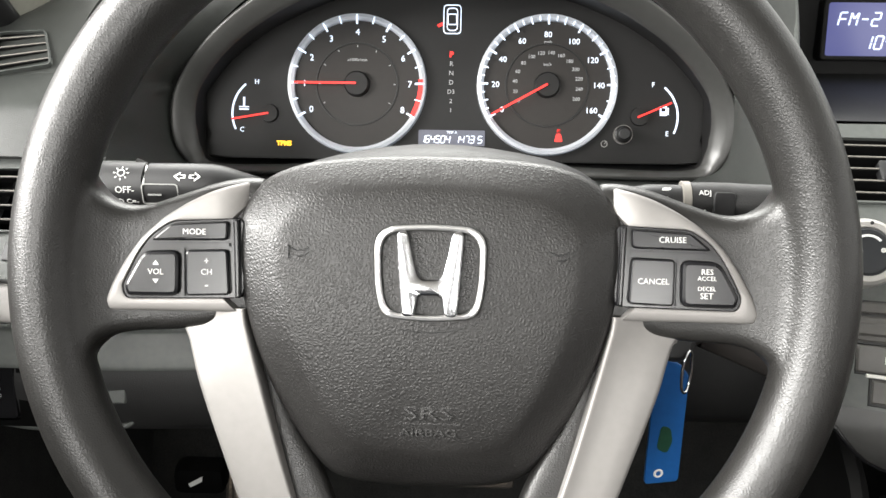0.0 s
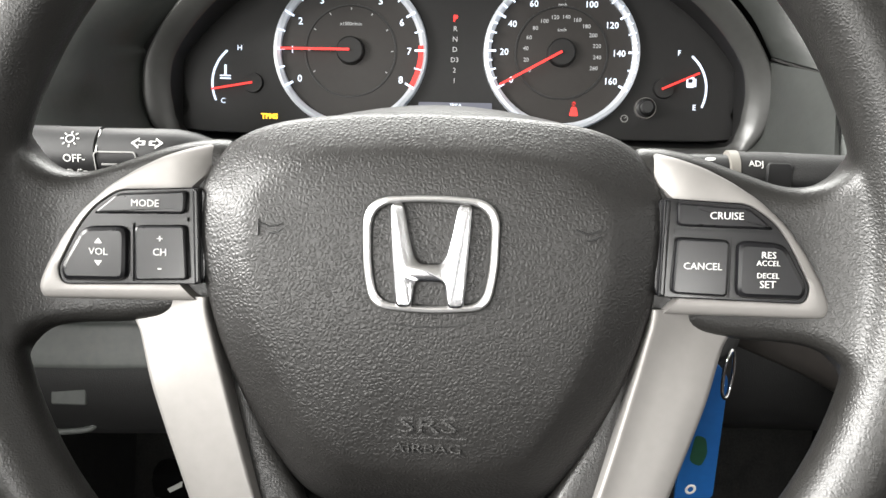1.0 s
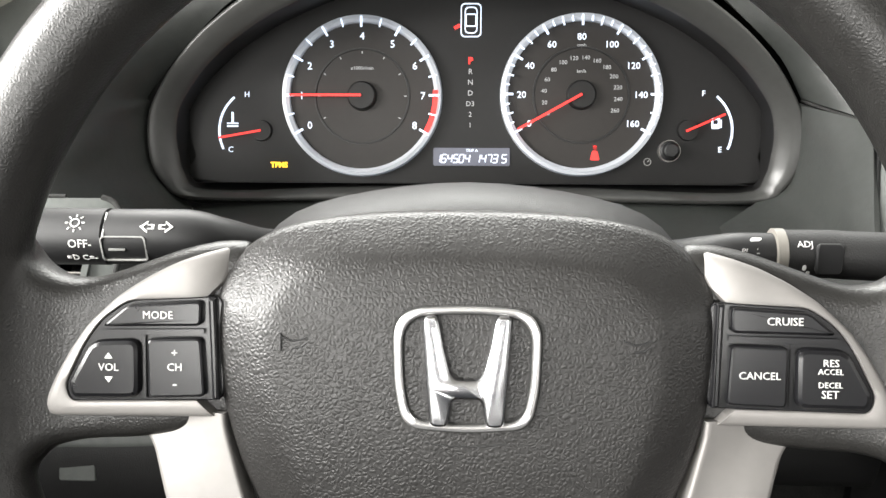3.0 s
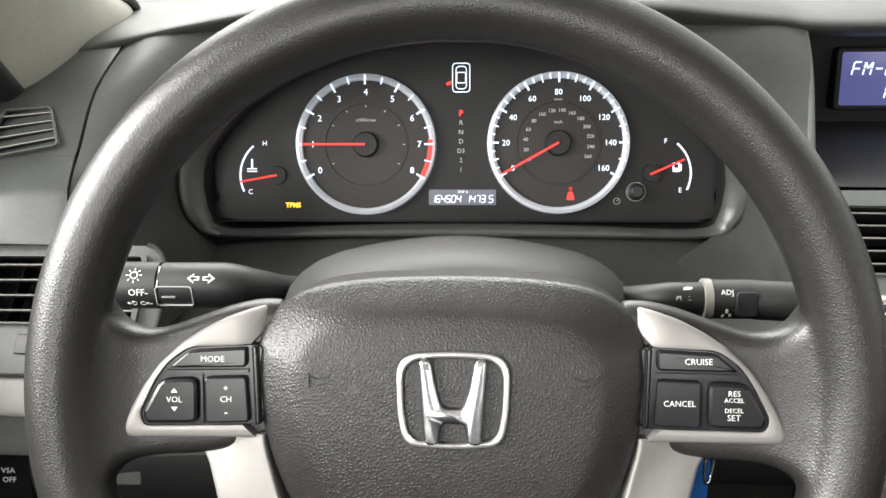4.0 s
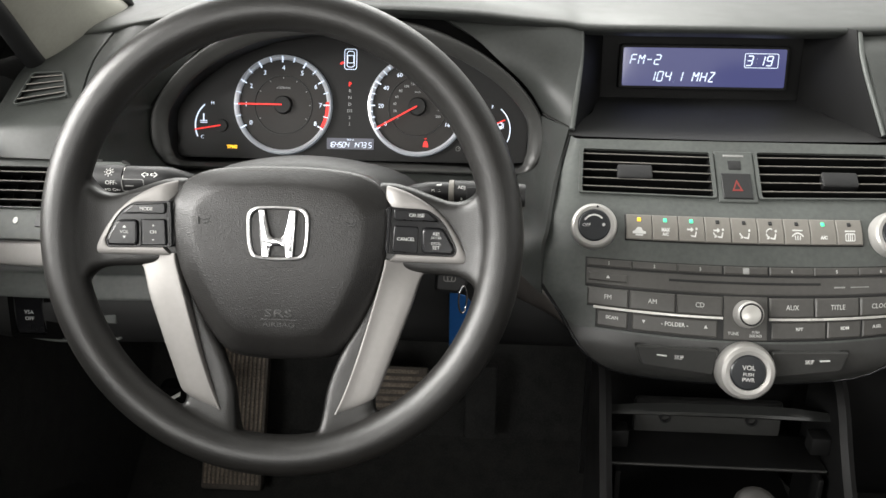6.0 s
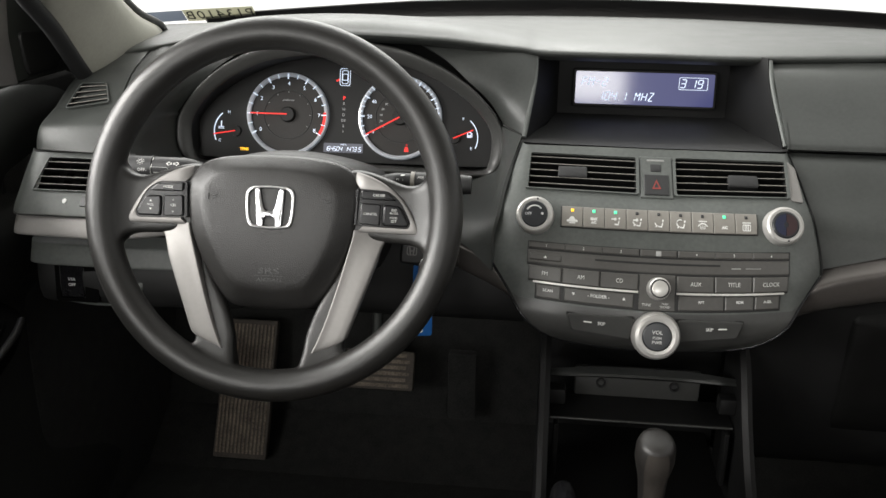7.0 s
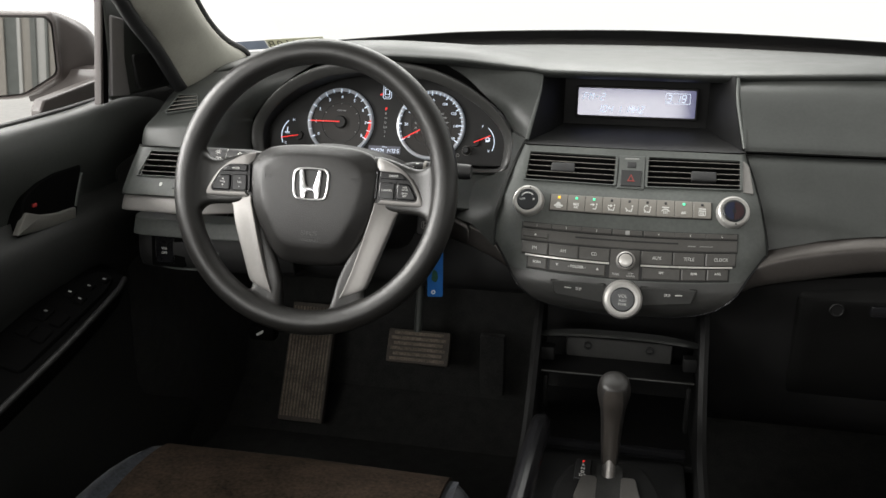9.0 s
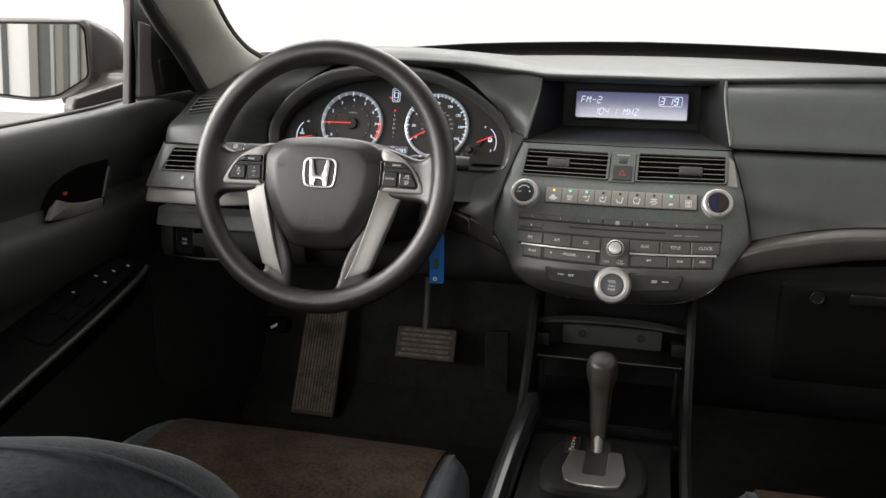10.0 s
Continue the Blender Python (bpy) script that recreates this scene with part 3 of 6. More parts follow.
    # driver's end
    dash_part("end_panel", [
        [(-0.348, 0.42, 0.758), (-0.339, 0.40, 0.764), (-0.31, 0.375, 0.770), (-0.27, 0.36, 0.777), (-0.262, 0.357, 0.778)],
        [(-0.350, 0.33, 0.744), (-0.340, 0.31, 0.749), (-0.31, 0.300, 0.752), (-0.275, 0.295, 0.754), (-0.262, 0.294, 0.755)],
        [(-0.352, 0.28, 0.718), (-0.342, 0.256, 0.722), (-0.31, 0.248, 0.724), (-0.27, 0.246, 0.725), (-0.258, 0.246, 0.725)],
        [(-0.352, 0.27, 0.715), (-0.342, 0.249, 0.718), (-0.31, 0.241, 0.720), (-0.27, 0.240, 0.721), (-0.258, 0.240, 0.721)],
        [(-0.353, 0.245, 0.705), (-0.343, 0.222, 0.707), (-0.305, 0.215, 0.709), (-0.265, 0.216, 0.71), (-0.254, 0.217, 0.71)],
        [(-0.353, 0.235, 0.698), (-0.344, 0.211, 0.700), (-0.305, 0.205, 0.702), (-0.262, 0.207, 0.703), (-0.252, 0.208, 0.703)],
        [(-0.354, 0.228, 0.686), (-0.344, 0.204, 0.689), (-0.30, 0.198, 0.690), (-0.26, 0.200, 0.690), (-0.25, 0.202, 0.690)],
        [(-0.356, 0.225, 0.674), (-0.344, 0.20, 0.676), (-0.30, 0.193, 0.677), (-0.25, 0.193, 0.676), (-0.24, 0.195, 0.675)]], sub=3)
    part("seam", tube(B(), spline([left_face(x, 0.6743) for x in (-0.355, -0.344, -0.3, -0.25, -0.22)], 3), 0.0011, 8), CARPET, DASHBOARD, world=True)
    part("seam", tube(B(), spline([left_face(x, 0.6128) for x in (-0.355, -0.344, -0.3, -0.25, -0.2)], 3), 0.0010, 8), CARPET, DASHBOARD, world=True)
    dash_part("side_panel", [
        [(-0.260, 0.356, 0.777), (-0.23, 0.345, 0.788), (-0.18, 0.340, 0.798), (-0.09, 0.345, 0.806)],
        [(-0.260, 0.295, 0.755), (-0.235, 0.30, 0.758), (-0.20, 0.318, 0.760), (-0.160, 0.328, 0.762)],
        [(-0.256, 0.247, 0.725), (-0.235, 0.27, 0.722), (-0.226, 0.300, 0.714), (-0.2150, 0.334, 0.708)],
        [(-0.2525, 0.218, 0.709), (-0.2345, 0.258, 0.705), (-0.2275, 0.298, 0.701), (-0.2185, 0.334, 0.698)],
        [(-0.2495, 0.206, 0.695), (-0.233, 0.252, 0.69), (-0.229, 0.296, 0.688), (-0.2220, 0.334, 0.687)],
        [(-0.238, 0.197, 0.674), (-0.232, 0.25, 0.667), (-0.227, 0.295, 0.661), (-0.2205, 0.334, 0.656)],
        [(-0.22, 0.21, 0.645), (-0.21, 0.24, 0.64), (-0.214, 0.285, 0.635), (-0.206, 0.336, 0.634)],
        [(-0.20, 0.20, 0.61), (-0.20, 0.24, 0.605), (-0.19, 0.28, 0.60), (-0.18, 0.33, 0.60)]])
    bm = B()
    V = [[bm.verts.new(left_face(x, 0.648 + (z - 0.648) * k)) for z in (0.6125, 0.62, 0.63, 0.637, 0.65, 0.66, 0.668, 0.6735)] for x, k in ((-0.356, 1), (-0.352, 1), (-0.347, 1), (-0.340, 1), (-0.328, 1), (-0.30, 1), (-0.27, 1), (-0.235, 1), (-0.2, 1), (-0.194, 0.9), (-0.189, 0.7), (-0.186, 0.4))]
    for a, b in zip(V, V[1:]):
        for k in range(1, 8):
            c = (a[k].co + b[k - 1].co) / 2
            if not (-0.328 < c.x < -0.2 and 0.637 < c.z < 0.668):
                bm.faces.new((a[k - 1], a[k], b[k], b[k - 1]))
    part("vent_panel", bm, STACK, DASHBOARD, world=True, angle=60)
    ends = [left_face(x, 0.648 + z * k) for x, z, k in [(-0.2, 0.0260, 1), (-0.194, 0.0260, 0.9), (-0.189, 0.0260, 0.7), (-0.186, 0.0260, 0.4), (-0.185, 0, 1), (-0.186, -0.0355, 0.4), (-0.189, -0.0355, 0.7), (-0.194, -0.0355, 0.9), (-0.2, -0.0355, 1)]]
    part("seam", tube(B(), spline(ends, 4), 0.0016, 8), CARPET, DASHBOARD, world=True)
    # Same trim again, in brighter silver for the light it catches
    dash_part("trim_strip", [[(x, 0.147 + b, 0.6115), (x, 0.141 + b, 0.610), (x, 0.134 + b, 0.60), (x, 0.130 + b, 0.5915), (x, 0.133 + b, 0.5885), (x, 0.15 + b, 0.587)] for x, b in ((-0.357, 0.018), (-0.345, 0.003), (-0.3, 0), (-0.22, 0.0), (-0.12, 0.05))], SILVER, "silver trim strip", sub=3, across=3)
    dash_part("lower_strip", [[(x, 0.2 + b, 0.570), (x, 0.168 + b, 0.5685), (x, 0.1625 + b, 0.566), (x, 0.1585 + b, 0.556), (x, 0.155 + b, 0.547), (x, 0.158 + b, 0.5435), (x, 0.19 + b, 0.5425)] for x, b in ((-0.358, 0.02), (-0.345, 0.004), (-0.3, 0), (-0.2, 0.0), (-0.1, 0.01))], STACK, sub=3, across=3)
    dash_part("switch_panel", [[(x, 0.185 + b, 0.541), (x, 0.179 + b, 0.52), (x, 0.182 + b, 0.492), (x, 0.21 + b, 0.482), (x, 0.4 + b, 0.45)] for x, b in ((-0.362, 0.02), (-0.348, 0.004), (-0.3, 0), (-0.2, 0.0), (-0.1, 0.01))], DASH_DARK, sub=3, across=3)
    bm = B()
    tube(bm, spline([(-0.335, 0.186, 0.487), (-0.28, 0.176, 0.486), (-0.225, 0.176, 0.489), (-0.215, 0.18, 0.492)], 4), 0.002, 8)
    part("tray_edge", bm, STACK, DASHBOARD, world=True)
    # centre stack skin with the two vent openings left out
    bm = B()
    us = [-0.178 + 0.178 * k / 14 for k in range(29)] + [-0.1467, -0.0212, 0.0223, 0.1493]
    us = sorted(us)
    low = B()
    V = []
    for u in us:
        zb = 0.474 + 0.096 * (u / 0.178) ** 4
        top = max(zb, 0.5385)
        col = [on_stack(XC + u, zb + (top - zb) * k / 5) for k in range(5)] + [on_stack(XC + u, top + (0.640 - top) * k / 9) for k in range(10)] + [on_stack(XC + u, z) for z in (0.6498, 0.66, 0.67, 0.6832, 0.688, 0.692)]
        back = 0.014 * max(0, (abs(u) - 0.152) / 0.026) ** 2
        edge = max(0.0, (abs(u) - 0.150) / 0.028)
        V.append([bm.verts.new(p + Vector((math.copysign(1, u) * edge * (stack_half(p.z) - 0.178), back, 0))) for p in col])
    for a, b in zip(V, V[1:]):
        for k in range(1, len(a)):
            c = (a[k - 1].co + a[k].co + b[k].co + b[k - 1].co) / 4
            if 0.6499 < c.z < 0.6831 and (0.251 < c.x < 0.3764 or 0.42 < c.x < 0.547):
                continue
            quad_ = (a[k - 1], a[k], b[k], b[k - 1])
            if k <= 5:
                if (a[k].co - a[k - 1].co).length + (b[k].co - b[k - 1].co).length > 1e-4:
                    low.faces.new([low.verts.new(v.co) for v in quad_])
            else:
                bm.faces.new(quad_)
    # Stack skin below the buttons, coloured darker for the shade there
    part("lower_fascia", low, FASCIA, DASHBOARD, "black lower fascia", world=True, angle=60)
    under = [tuple(col[0].co) for col in V]
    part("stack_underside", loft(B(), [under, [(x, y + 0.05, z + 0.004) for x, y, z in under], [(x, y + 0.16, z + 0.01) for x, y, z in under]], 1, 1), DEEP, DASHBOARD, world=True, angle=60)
    part("centre_panel", bm, STACK, DASHBOARD, world=True, angle=60)
    part("fascia_edge", tube(B(), [Vector(p) + Vector((0, -0.0006, 0.0008)) for p in under], 0.0016), GLOSS, DASHBOARD, world=True, angle=60)
    for s in (-1, 1):
        edge = [on_stack(XC + s * 0.1785, 0.572 + 0.12 * k / 12) + Vector((s * (stack_half(0.572 + 0.12 * k / 12) - 0.178), 0.0125, 0)) for k in range(13)]
        part("seam", tube(B(), edge, 0.0011), DEEP, DASHBOARD, world=True)
    # Reflection beside the right vent, made as a sliver of silver
    cheek = prism(B(), rnd([(0.5488, 0.649), (0.5640, 0.6465), (0.5585, 0.678), (0.5498, 0.685)], 0.003), -0.001, 0.0012, lambda x, z, d: on_stack(x, z, d) + Vector((0, 0.014 * max(0, (x - XC - 0.152) / 0.026) ** 2, 0)), 0.0005)
    part("vent_cheek", cheek, SILVER, DASHBOARD, "silver sliver beside the vent", world=True)
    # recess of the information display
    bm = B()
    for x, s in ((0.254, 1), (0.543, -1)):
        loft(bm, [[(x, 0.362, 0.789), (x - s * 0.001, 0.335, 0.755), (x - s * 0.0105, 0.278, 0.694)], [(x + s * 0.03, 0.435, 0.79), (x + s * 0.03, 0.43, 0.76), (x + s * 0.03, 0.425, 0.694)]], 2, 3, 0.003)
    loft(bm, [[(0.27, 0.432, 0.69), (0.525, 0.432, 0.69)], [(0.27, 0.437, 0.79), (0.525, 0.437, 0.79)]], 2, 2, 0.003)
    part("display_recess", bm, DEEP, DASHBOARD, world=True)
    bm = B()
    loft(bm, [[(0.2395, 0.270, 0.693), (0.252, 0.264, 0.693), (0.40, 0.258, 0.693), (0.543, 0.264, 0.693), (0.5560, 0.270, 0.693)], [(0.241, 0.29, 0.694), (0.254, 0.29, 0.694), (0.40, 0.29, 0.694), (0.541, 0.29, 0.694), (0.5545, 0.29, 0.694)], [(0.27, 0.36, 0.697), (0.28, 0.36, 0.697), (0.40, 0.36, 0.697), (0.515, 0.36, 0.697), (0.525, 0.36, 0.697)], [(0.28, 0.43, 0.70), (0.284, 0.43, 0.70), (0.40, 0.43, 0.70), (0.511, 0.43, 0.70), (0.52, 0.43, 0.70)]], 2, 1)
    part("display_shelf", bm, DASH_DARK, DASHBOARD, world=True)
    # Light caught by the recess edges, drawn as paler tubes
    for x, s in ((0.254, 1), (0.543, -1)):
        bm = tube(B(), spline([(x - s * 0.001, 0.362, 0.786), (x - s * 0.002, 0.334, 0.755), (x - s * 0.0115, 0.279, 0.696)], 5), 0.003, 8)
        part("recess_edge", bm, STACK, DASHBOARD, world=True)


build_dash()


def build_glove_box():
    g = thing("glove_box", "closed black glove box with a round lock", "glove box", Matrix.Translation((0.86, 0.2, 0.45)))
    rows = [[(x, 0.222 + 0.012 * e, lerp(x, (0.6, 0.76, 1.2), (0.528, 0.550, 0.558))), (x, 0.196 + 0.012 * e, lerp(x, (0.6, 0.76, 1.2), (0.520, 0.541, 0.549))), (x, 0.183 + 0.012 * e, lerp(x, (0.6, 0.76, 1.2), (0.508, 0.523, 0.530))), (x, 0.181 + 0.012 * e, 0.507), (x, 0.190 + 0.012 * e, 0.46), (x, 0.205 + 0.012 * e, 0.38), (x, 0.24 + 0.012 * e, 0.32)] for x, e in ((0.634, 1.0), (0.638, 0.2), (0.66, 0.0), (0.8, 0.0), (1.0, 0.0), (1.12, 0.2), (1.124, 1.0))]
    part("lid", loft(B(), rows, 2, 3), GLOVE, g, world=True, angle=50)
    part("lock", lathe(B(), [(0.010, 0.0), (0.010, 0.003), (0.0085, 0.004), (0.007, 0.003), (0, 0.003)], 24, facing(0.684, 0.1835, 0.499, -3)), DEEP, g, world=True)
    bm = B()
    box(bm, (0.755, 0.180, 0.502), (0.06, 0.012, 0.016), 0.004)
    part("handle", bm, GLOSS, g, world=True)


build_glove_box()


def build_switches():
    sw = thing("stability_switch", "black stability control switch with white legend", "switch", facing(-0.3085, 0.177, 0.516, 6))
    part("button", prism(B(), rrect(0, 0, 0.030, 0.043, 0.003), -0.004, 0.003, bevel=0.0015), GLOSS, sw)
    # Near-black frame stands for the shadow in the switch's recess
    part("surround", frame_ring(B(), rrect(0.006, -0.001, 0.056, 0.052, 0.004), rrect(0, 0, 0.0325, 0.0455, 0.003), -0.006, 0.002), DOOR_DARK, sw)
    lettering("legend", "VSA", 0.0038, at(0, 0.002, 0.0032), PRINT, sw)
    lettering("legend", "OFF", 0.0038, at(0, -0.005, 0.0032), PRINT, sw)
    bl = thing("blank_switch", "dark grey blank switch plate", "switch plate", facing(-0.2275, 0.178, 0.520))
    part("plate", prism(B(), rrect(0, 0, 0.022, 0.024, 0.0015), -0.004, 0.003, bevel=0.001), STACK, bl)
    hr = thing("bonnet_release", "black bonnet release lever with a white symbol", "lever", Matrix.Translation((-0.255, 0.4, 0.27)))
    bm = B()
    box(bm, (-0.255, 0.41, 0.29), (0.052, 0.03, 0.03), 0.009)
    part("lever", bm, DOOR_DARK, hr, world=True)
    bm = B()
    prism(bm, [(-0.262, 0.286), (-0.25, 0.293), (-0.249, 0.299), (-0.254, 0.296), (-0.264, 0.290)], 0.394, 0.3935, lambda x, z, y: Vector((x, y, z)))
    part("symbol", bm, PRINT, hr, world=True)


build_switches()


# ---- steering wheel ----
SW = thing("steering_wheel", "black grained urethane steering wheel with silver spoke trim", "steering wheel", WHEEL)


def star(outline, cx, cy, n=144):
    """The outline sampled by n rays from a point inside it."""
    out = []
    for k in range(n):
        d = Vector((math.cos(2 * math.pi * k / n), math.sin(2 * math.pi * k / n)))
        best = 0.0
        for i, p in enumerate(outline):
            p, q = Vector(p) - Vector((cx, cy)), Vector(outline[i - 1]) - Vector((cx, cy))
            e = q - p
            det = d.x * -e.y + d.y * e.x
            if abs(det) > 1e-12:
                t, u = (p.x * -e.y + p.y * e.x) / det, (d.x * p.y - d.y * p.x) / det
                if t > best and -1e-6 <= u <= 1 + 1e-6:
                    best = t
        out.append((cx + d.x * best, cy + d.y * best))
    return out


def dished(y):
    """How far the silver wings fall back towards the top of the hub."""
    return 7 * max(0.0, y - 0.022) ** 2


def build_wheel():
    bm = B()
    R, n, k = 0.1741, 128, 20
    rows = []
    for i in range(n):
        a = 2 * math.pi * i / n
        rows.append([bm.verts.new(((R + 0.0164 * math.cos(2 * math.pi * j / k)) * math.cos(a), (R + 0.0164 * math.cos(2 * math.pi * j / k)) * math.sin(a), 0.001 + 0.0176 * math.sin(2 * math.pi * j / k))) for j in range(k)])
    for i in range(n):
        for j in range(k):
            bm.faces.new((rows[i - 1][j - 1], rows[i][j - 1], rows[i][j], rows[i - 1][j]))
    for s in (-1, 1):
        rows = []
        for x, yt, yb in ((0.0760, 0.0440, -0.0215), (0.0800, 0.0442, -0.0215), (0.087, 0.0440, -0.0225), (0.100, 0.0412, -0.0255), (0.118, 0.0348, -0.0275), (0.131, 0.0306, -0.0280), (0.141, 0.0305, -0.0290), (0.149, 0.0345, -0.0320), (0.156, 0.0430, -0.0390), (0.163, 0.0520, -0.0500), (0.168, 0.0520, -0.0500), (0.173, 0.0300, -0.0300)):
            lift = lambda y: lerp(math.hypot(x, y), (0.08, 0.118, 0.131, 0.141, 0.149, 0.155, 0.160, 0.163, 0.166, 0.170, 0.1745, 0.18), (-0.003, -0.002, -0.0015, -0.0002, 0.0024, 0.0050, 0.0080, 0.0110, 0.0134, 0.0148, 0.0152, 0.0140)) - dished(y) * 0.8
            ring = [(yt, -0.016), (yt, lift(yt) - 0.0065), (yt - 0.0012, lift(yt) - 0.003), (yt - 0.0035, lift(yt - 0.0035) - 0.0008)] + [(y, lift(y)) for y in (yt - 0.007, yt * 0.5, 0.0, yb * 0.5, yb + 0.006)] + [(yb + 0.003, lift(yb + 0.003) - 0.0008), (yb + 0.001, lift(yb) - 0.003), (yb, lift(yb) - 0.006), (yb, -0.016)]
            rows.append([(s * x, y, v) for y, v in ring])
        loft(bm, rows, 4, 1, closed=True, ends=True)
        rows = []
        for y, x0, x1, w in ((-0.020, 0.070, 0.1085, -0.014), (-0.060, 0.064, 0.0995, -0.009), (-0.095, 0.047, 0.0895, -0.006), (-0.122, 0.0375, 0.0778, -0.004), (-0.138, 0.0355, 0.0770, -0.0005), (-0.150, 0.0335, 0.0840, 0.004), (-0.159, 0.0315, 0.0920, 0.009), (-0.166, 0.0300, 0.0930, 0.011)):
            rows.append([(s * x, y, v) for x, v in ((x0, -0.018), (x0, w - 0.005), (x0 + 0.001, w - 0.002), (x0 + 0.0035, w - 0.0004), (x0 + 0.007, w), (x1 - 0.007, w), (x1 - 0.0035, w - 0.0004), (x1 - 0.001, w - 0.002), (x1, w - 0.005), (x1, -0.018))])
        loft(bm, rows, 4, 1, closed=True, ends=True)
    # rim and spokes are one soft moulding
    rim = part("rim", bm, RIM, SW, angle=80)
    mod = rim.modifiers.new("mould", "REMESH")
    mod.mode, mod.voxel_size, mod.use_smooth_shade = "VOXEL", 0.0015, True
    mod = rim.modifiers.new("soft", "SMOOTH")
    mod.factor, mod.iterations = 0.5, 22
    # airbag cover with bevelled flanks
    half = [(0, 0.0550), (0.033, 0.0540), (0.060, 0.0502), (0.0775, 0.0418), (0.0850, 0.0285), (0.0868, 0.010), (0.0840, -0.0125), (0.0755, -0.0423), (0.0645, -0.068), (0.0515, -0.0890), (0.036, -0.0985), (0, -0.1010)]
    ring = spline([(x, y, 0) for x, y in half] + [(-x, y, 0) for x, y in half[-2:0:-1]], 6, True)
    bm = B()
    prof = [(1, -0.04), (1, -0.004), (0.996, -0.0015), (0.985, 0.0006), (0.965, 0.0022), (0.93, 0.0039), (0.86, 0.0068), (0.80, 0.0091), (0.77, 0.0100), (0.74, 0.0105), (0.69, 0.0108), (0.62, 0.0111), (0.5, 0.0114), (0.3, 0.0117), (0.1, 0.0118)]
    loops = []
    for s, w in prof:
        loop = []
        for p in ring:
            q = min(1, max(0, (p.y - 0.022) / 0.022))
            q = q * q * (3 - 2 * q)
            low = min(1, max(0, (-0.03 - p.y) / 0.05))
            w1 = w - q * lerp(s, (0.55, 0.75, 0.88, 0.95, 1), (0, 0.0015, 0.0038, 0.0060, 0.0062)) - low * lerp(s, (0.75, 0.95, 1), (0, 0.003, 0.006))
            y1 = -0.008 + (p.y + 0.008) * s
            loop.append(bm.verts.new((p.x * s, y1, w1 - 1.25 * min(0, y1 + 0.008) ** 2)))
        loops.append(loop)
    for a, b in zip(loops, loops[1:]):
        for j in range(len(ring)):
            bm.faces.new((a[j - 1], a[j], b[j], b[j - 1]))
    bm.faces.new(loops[-1])
    pad = part("airbag_cover", bm, LEATHER, SW, angle=80)
    # emblem: a domed frame and the upright mark in it
    def frame_line(g):
        return rnd([(0.0016 + x * (1 - g / 0.024), 0.0030 + y * (1 - g * 0.8 / 0.020)) for x, y in ((-0.0246, 0.0196), (0.0, 0.0212), (0.0246, 0.0196), (0.0240, -0.006), (0.0212, -0.0196), (0.0, -0.0214), (-0.0212, -0.0196), (-0.0240, -0.006))], 0.0105, 7)

    bm = B()
    levels = [[(x, y, w) for x, y in frame_line(g)] for g, w in ((0.0, 0.0105), (0.0, 0.0131), (0.0005, 0.0138), (0.0015, 0.0140), (0.0022, 0.0138), (0.0027, 0.0131), (0.0027, 0.0105))]
    V = [[bm.verts.new(p) for p in r] for r in levels]
    for a, b in zip(V, V[1:]):
        for j in range(len(a)):
            bm.faces.new((a[j - 1], a[j], b[j], b[j - 1]))
    part("emblem_frame", bm, EMBLEM_FRAME, pad, "chrome emblem frame", angle=25)
    bm = B()
    side = [(0.0097, 0.0213), (0.0146, 0.0210), (0.0143, 0.012), (0.0132, -0.004), (0.0123, -0.0162), (0.0062, -0.0162), (0.0053, -0.0090), (0.0042, -0.0068)]
    top = [(0.0036, -0.0002), (0.0056, 0.0022), (0.0076, 0.0100)]
    prism(bm, rnd([(0.0016 + x, y) for x, y in side + mirrored(side) + mirrored(top) + top], 0.0022, 3), 0.009, 0.0150, bevel=0.0010)
    part("emblem", bm, EMBLEM, pad, "chrome emblem", angle=25)
    part("emblem_groove", frame_ring(B(), frame_line(-0.0007), frame_line(0.0034), 0.010, 0.01195), CARPET, pad)
    lettering("mark", "SRS", 0.0058, at(0.0015, -0.0600, 0.00825), RIM, pad, squash=1.75, depth=0.0003)
    lettering("mark", "AIRBAG", 0.0034, at(0.0015, -0.0690, 0.00665), RIM, pad, squash=1.5, depth=0.0003)
    part("mark", bar(B(), (-0.013, -0.0648), (0.016, -0.0648), 0.0006, 0.0060, 0.0074), LEATHER, pad)
    for s in (-1, 1):
        bm = B()
        tube(bm, [(s * 0.057 + x, 0.011 + y, 0.0112) for x, y in ((-0.004, 0.002), (0.0, 0.0005), (0.003, 0.001), (0.005, 0.002))], 0.0003, 6)
        tube(bm, [(s * 0.057 + x, 0.011 + y, 0.0112) for x, y in ((0.0, -0.002), (0.003, -0.0015), (0.005, 0.0))], 0.0003, 6)
        if s < 0:
            tube(bm, [(s * 0.057 + x, 0.011 + y, 0.0112) for x, y in ((-0.004, 0.003), (-0.004, -0.003))], 0.0003, 6)
        part("horn_mark", bm, BLACK, pad)
    part("crease", tube(B(), spline([(-0.0125, -0.0222, 0.0113), (-0.004, -0.0232, 0.0113), (0.006, -0.0232, 0.0113), (0.0145, -0.0222, 0.0113)], 4), 0.00028), DASH_DARK, pad)
    # silver spoke trims and switches
    for s in (-1, 1):
        g = (lambda p: [(s * x, y) for x, y in p])
        outer = rnd([(0.0800, 0.0425), (0.0900, 0.0400), (0.1000, 0.0366), (0.1100, 0.0316), (0.1200, 0.0252), (0.1309, 0.0154), (0.1380, 0.0055), (0.1440, -0.0050), (0.1482, -0.0145), (0.1465, -0.0180), (0.0820, -0.0175), (0.0840, 0.0), (0.0845, 0.015)], 0.003)
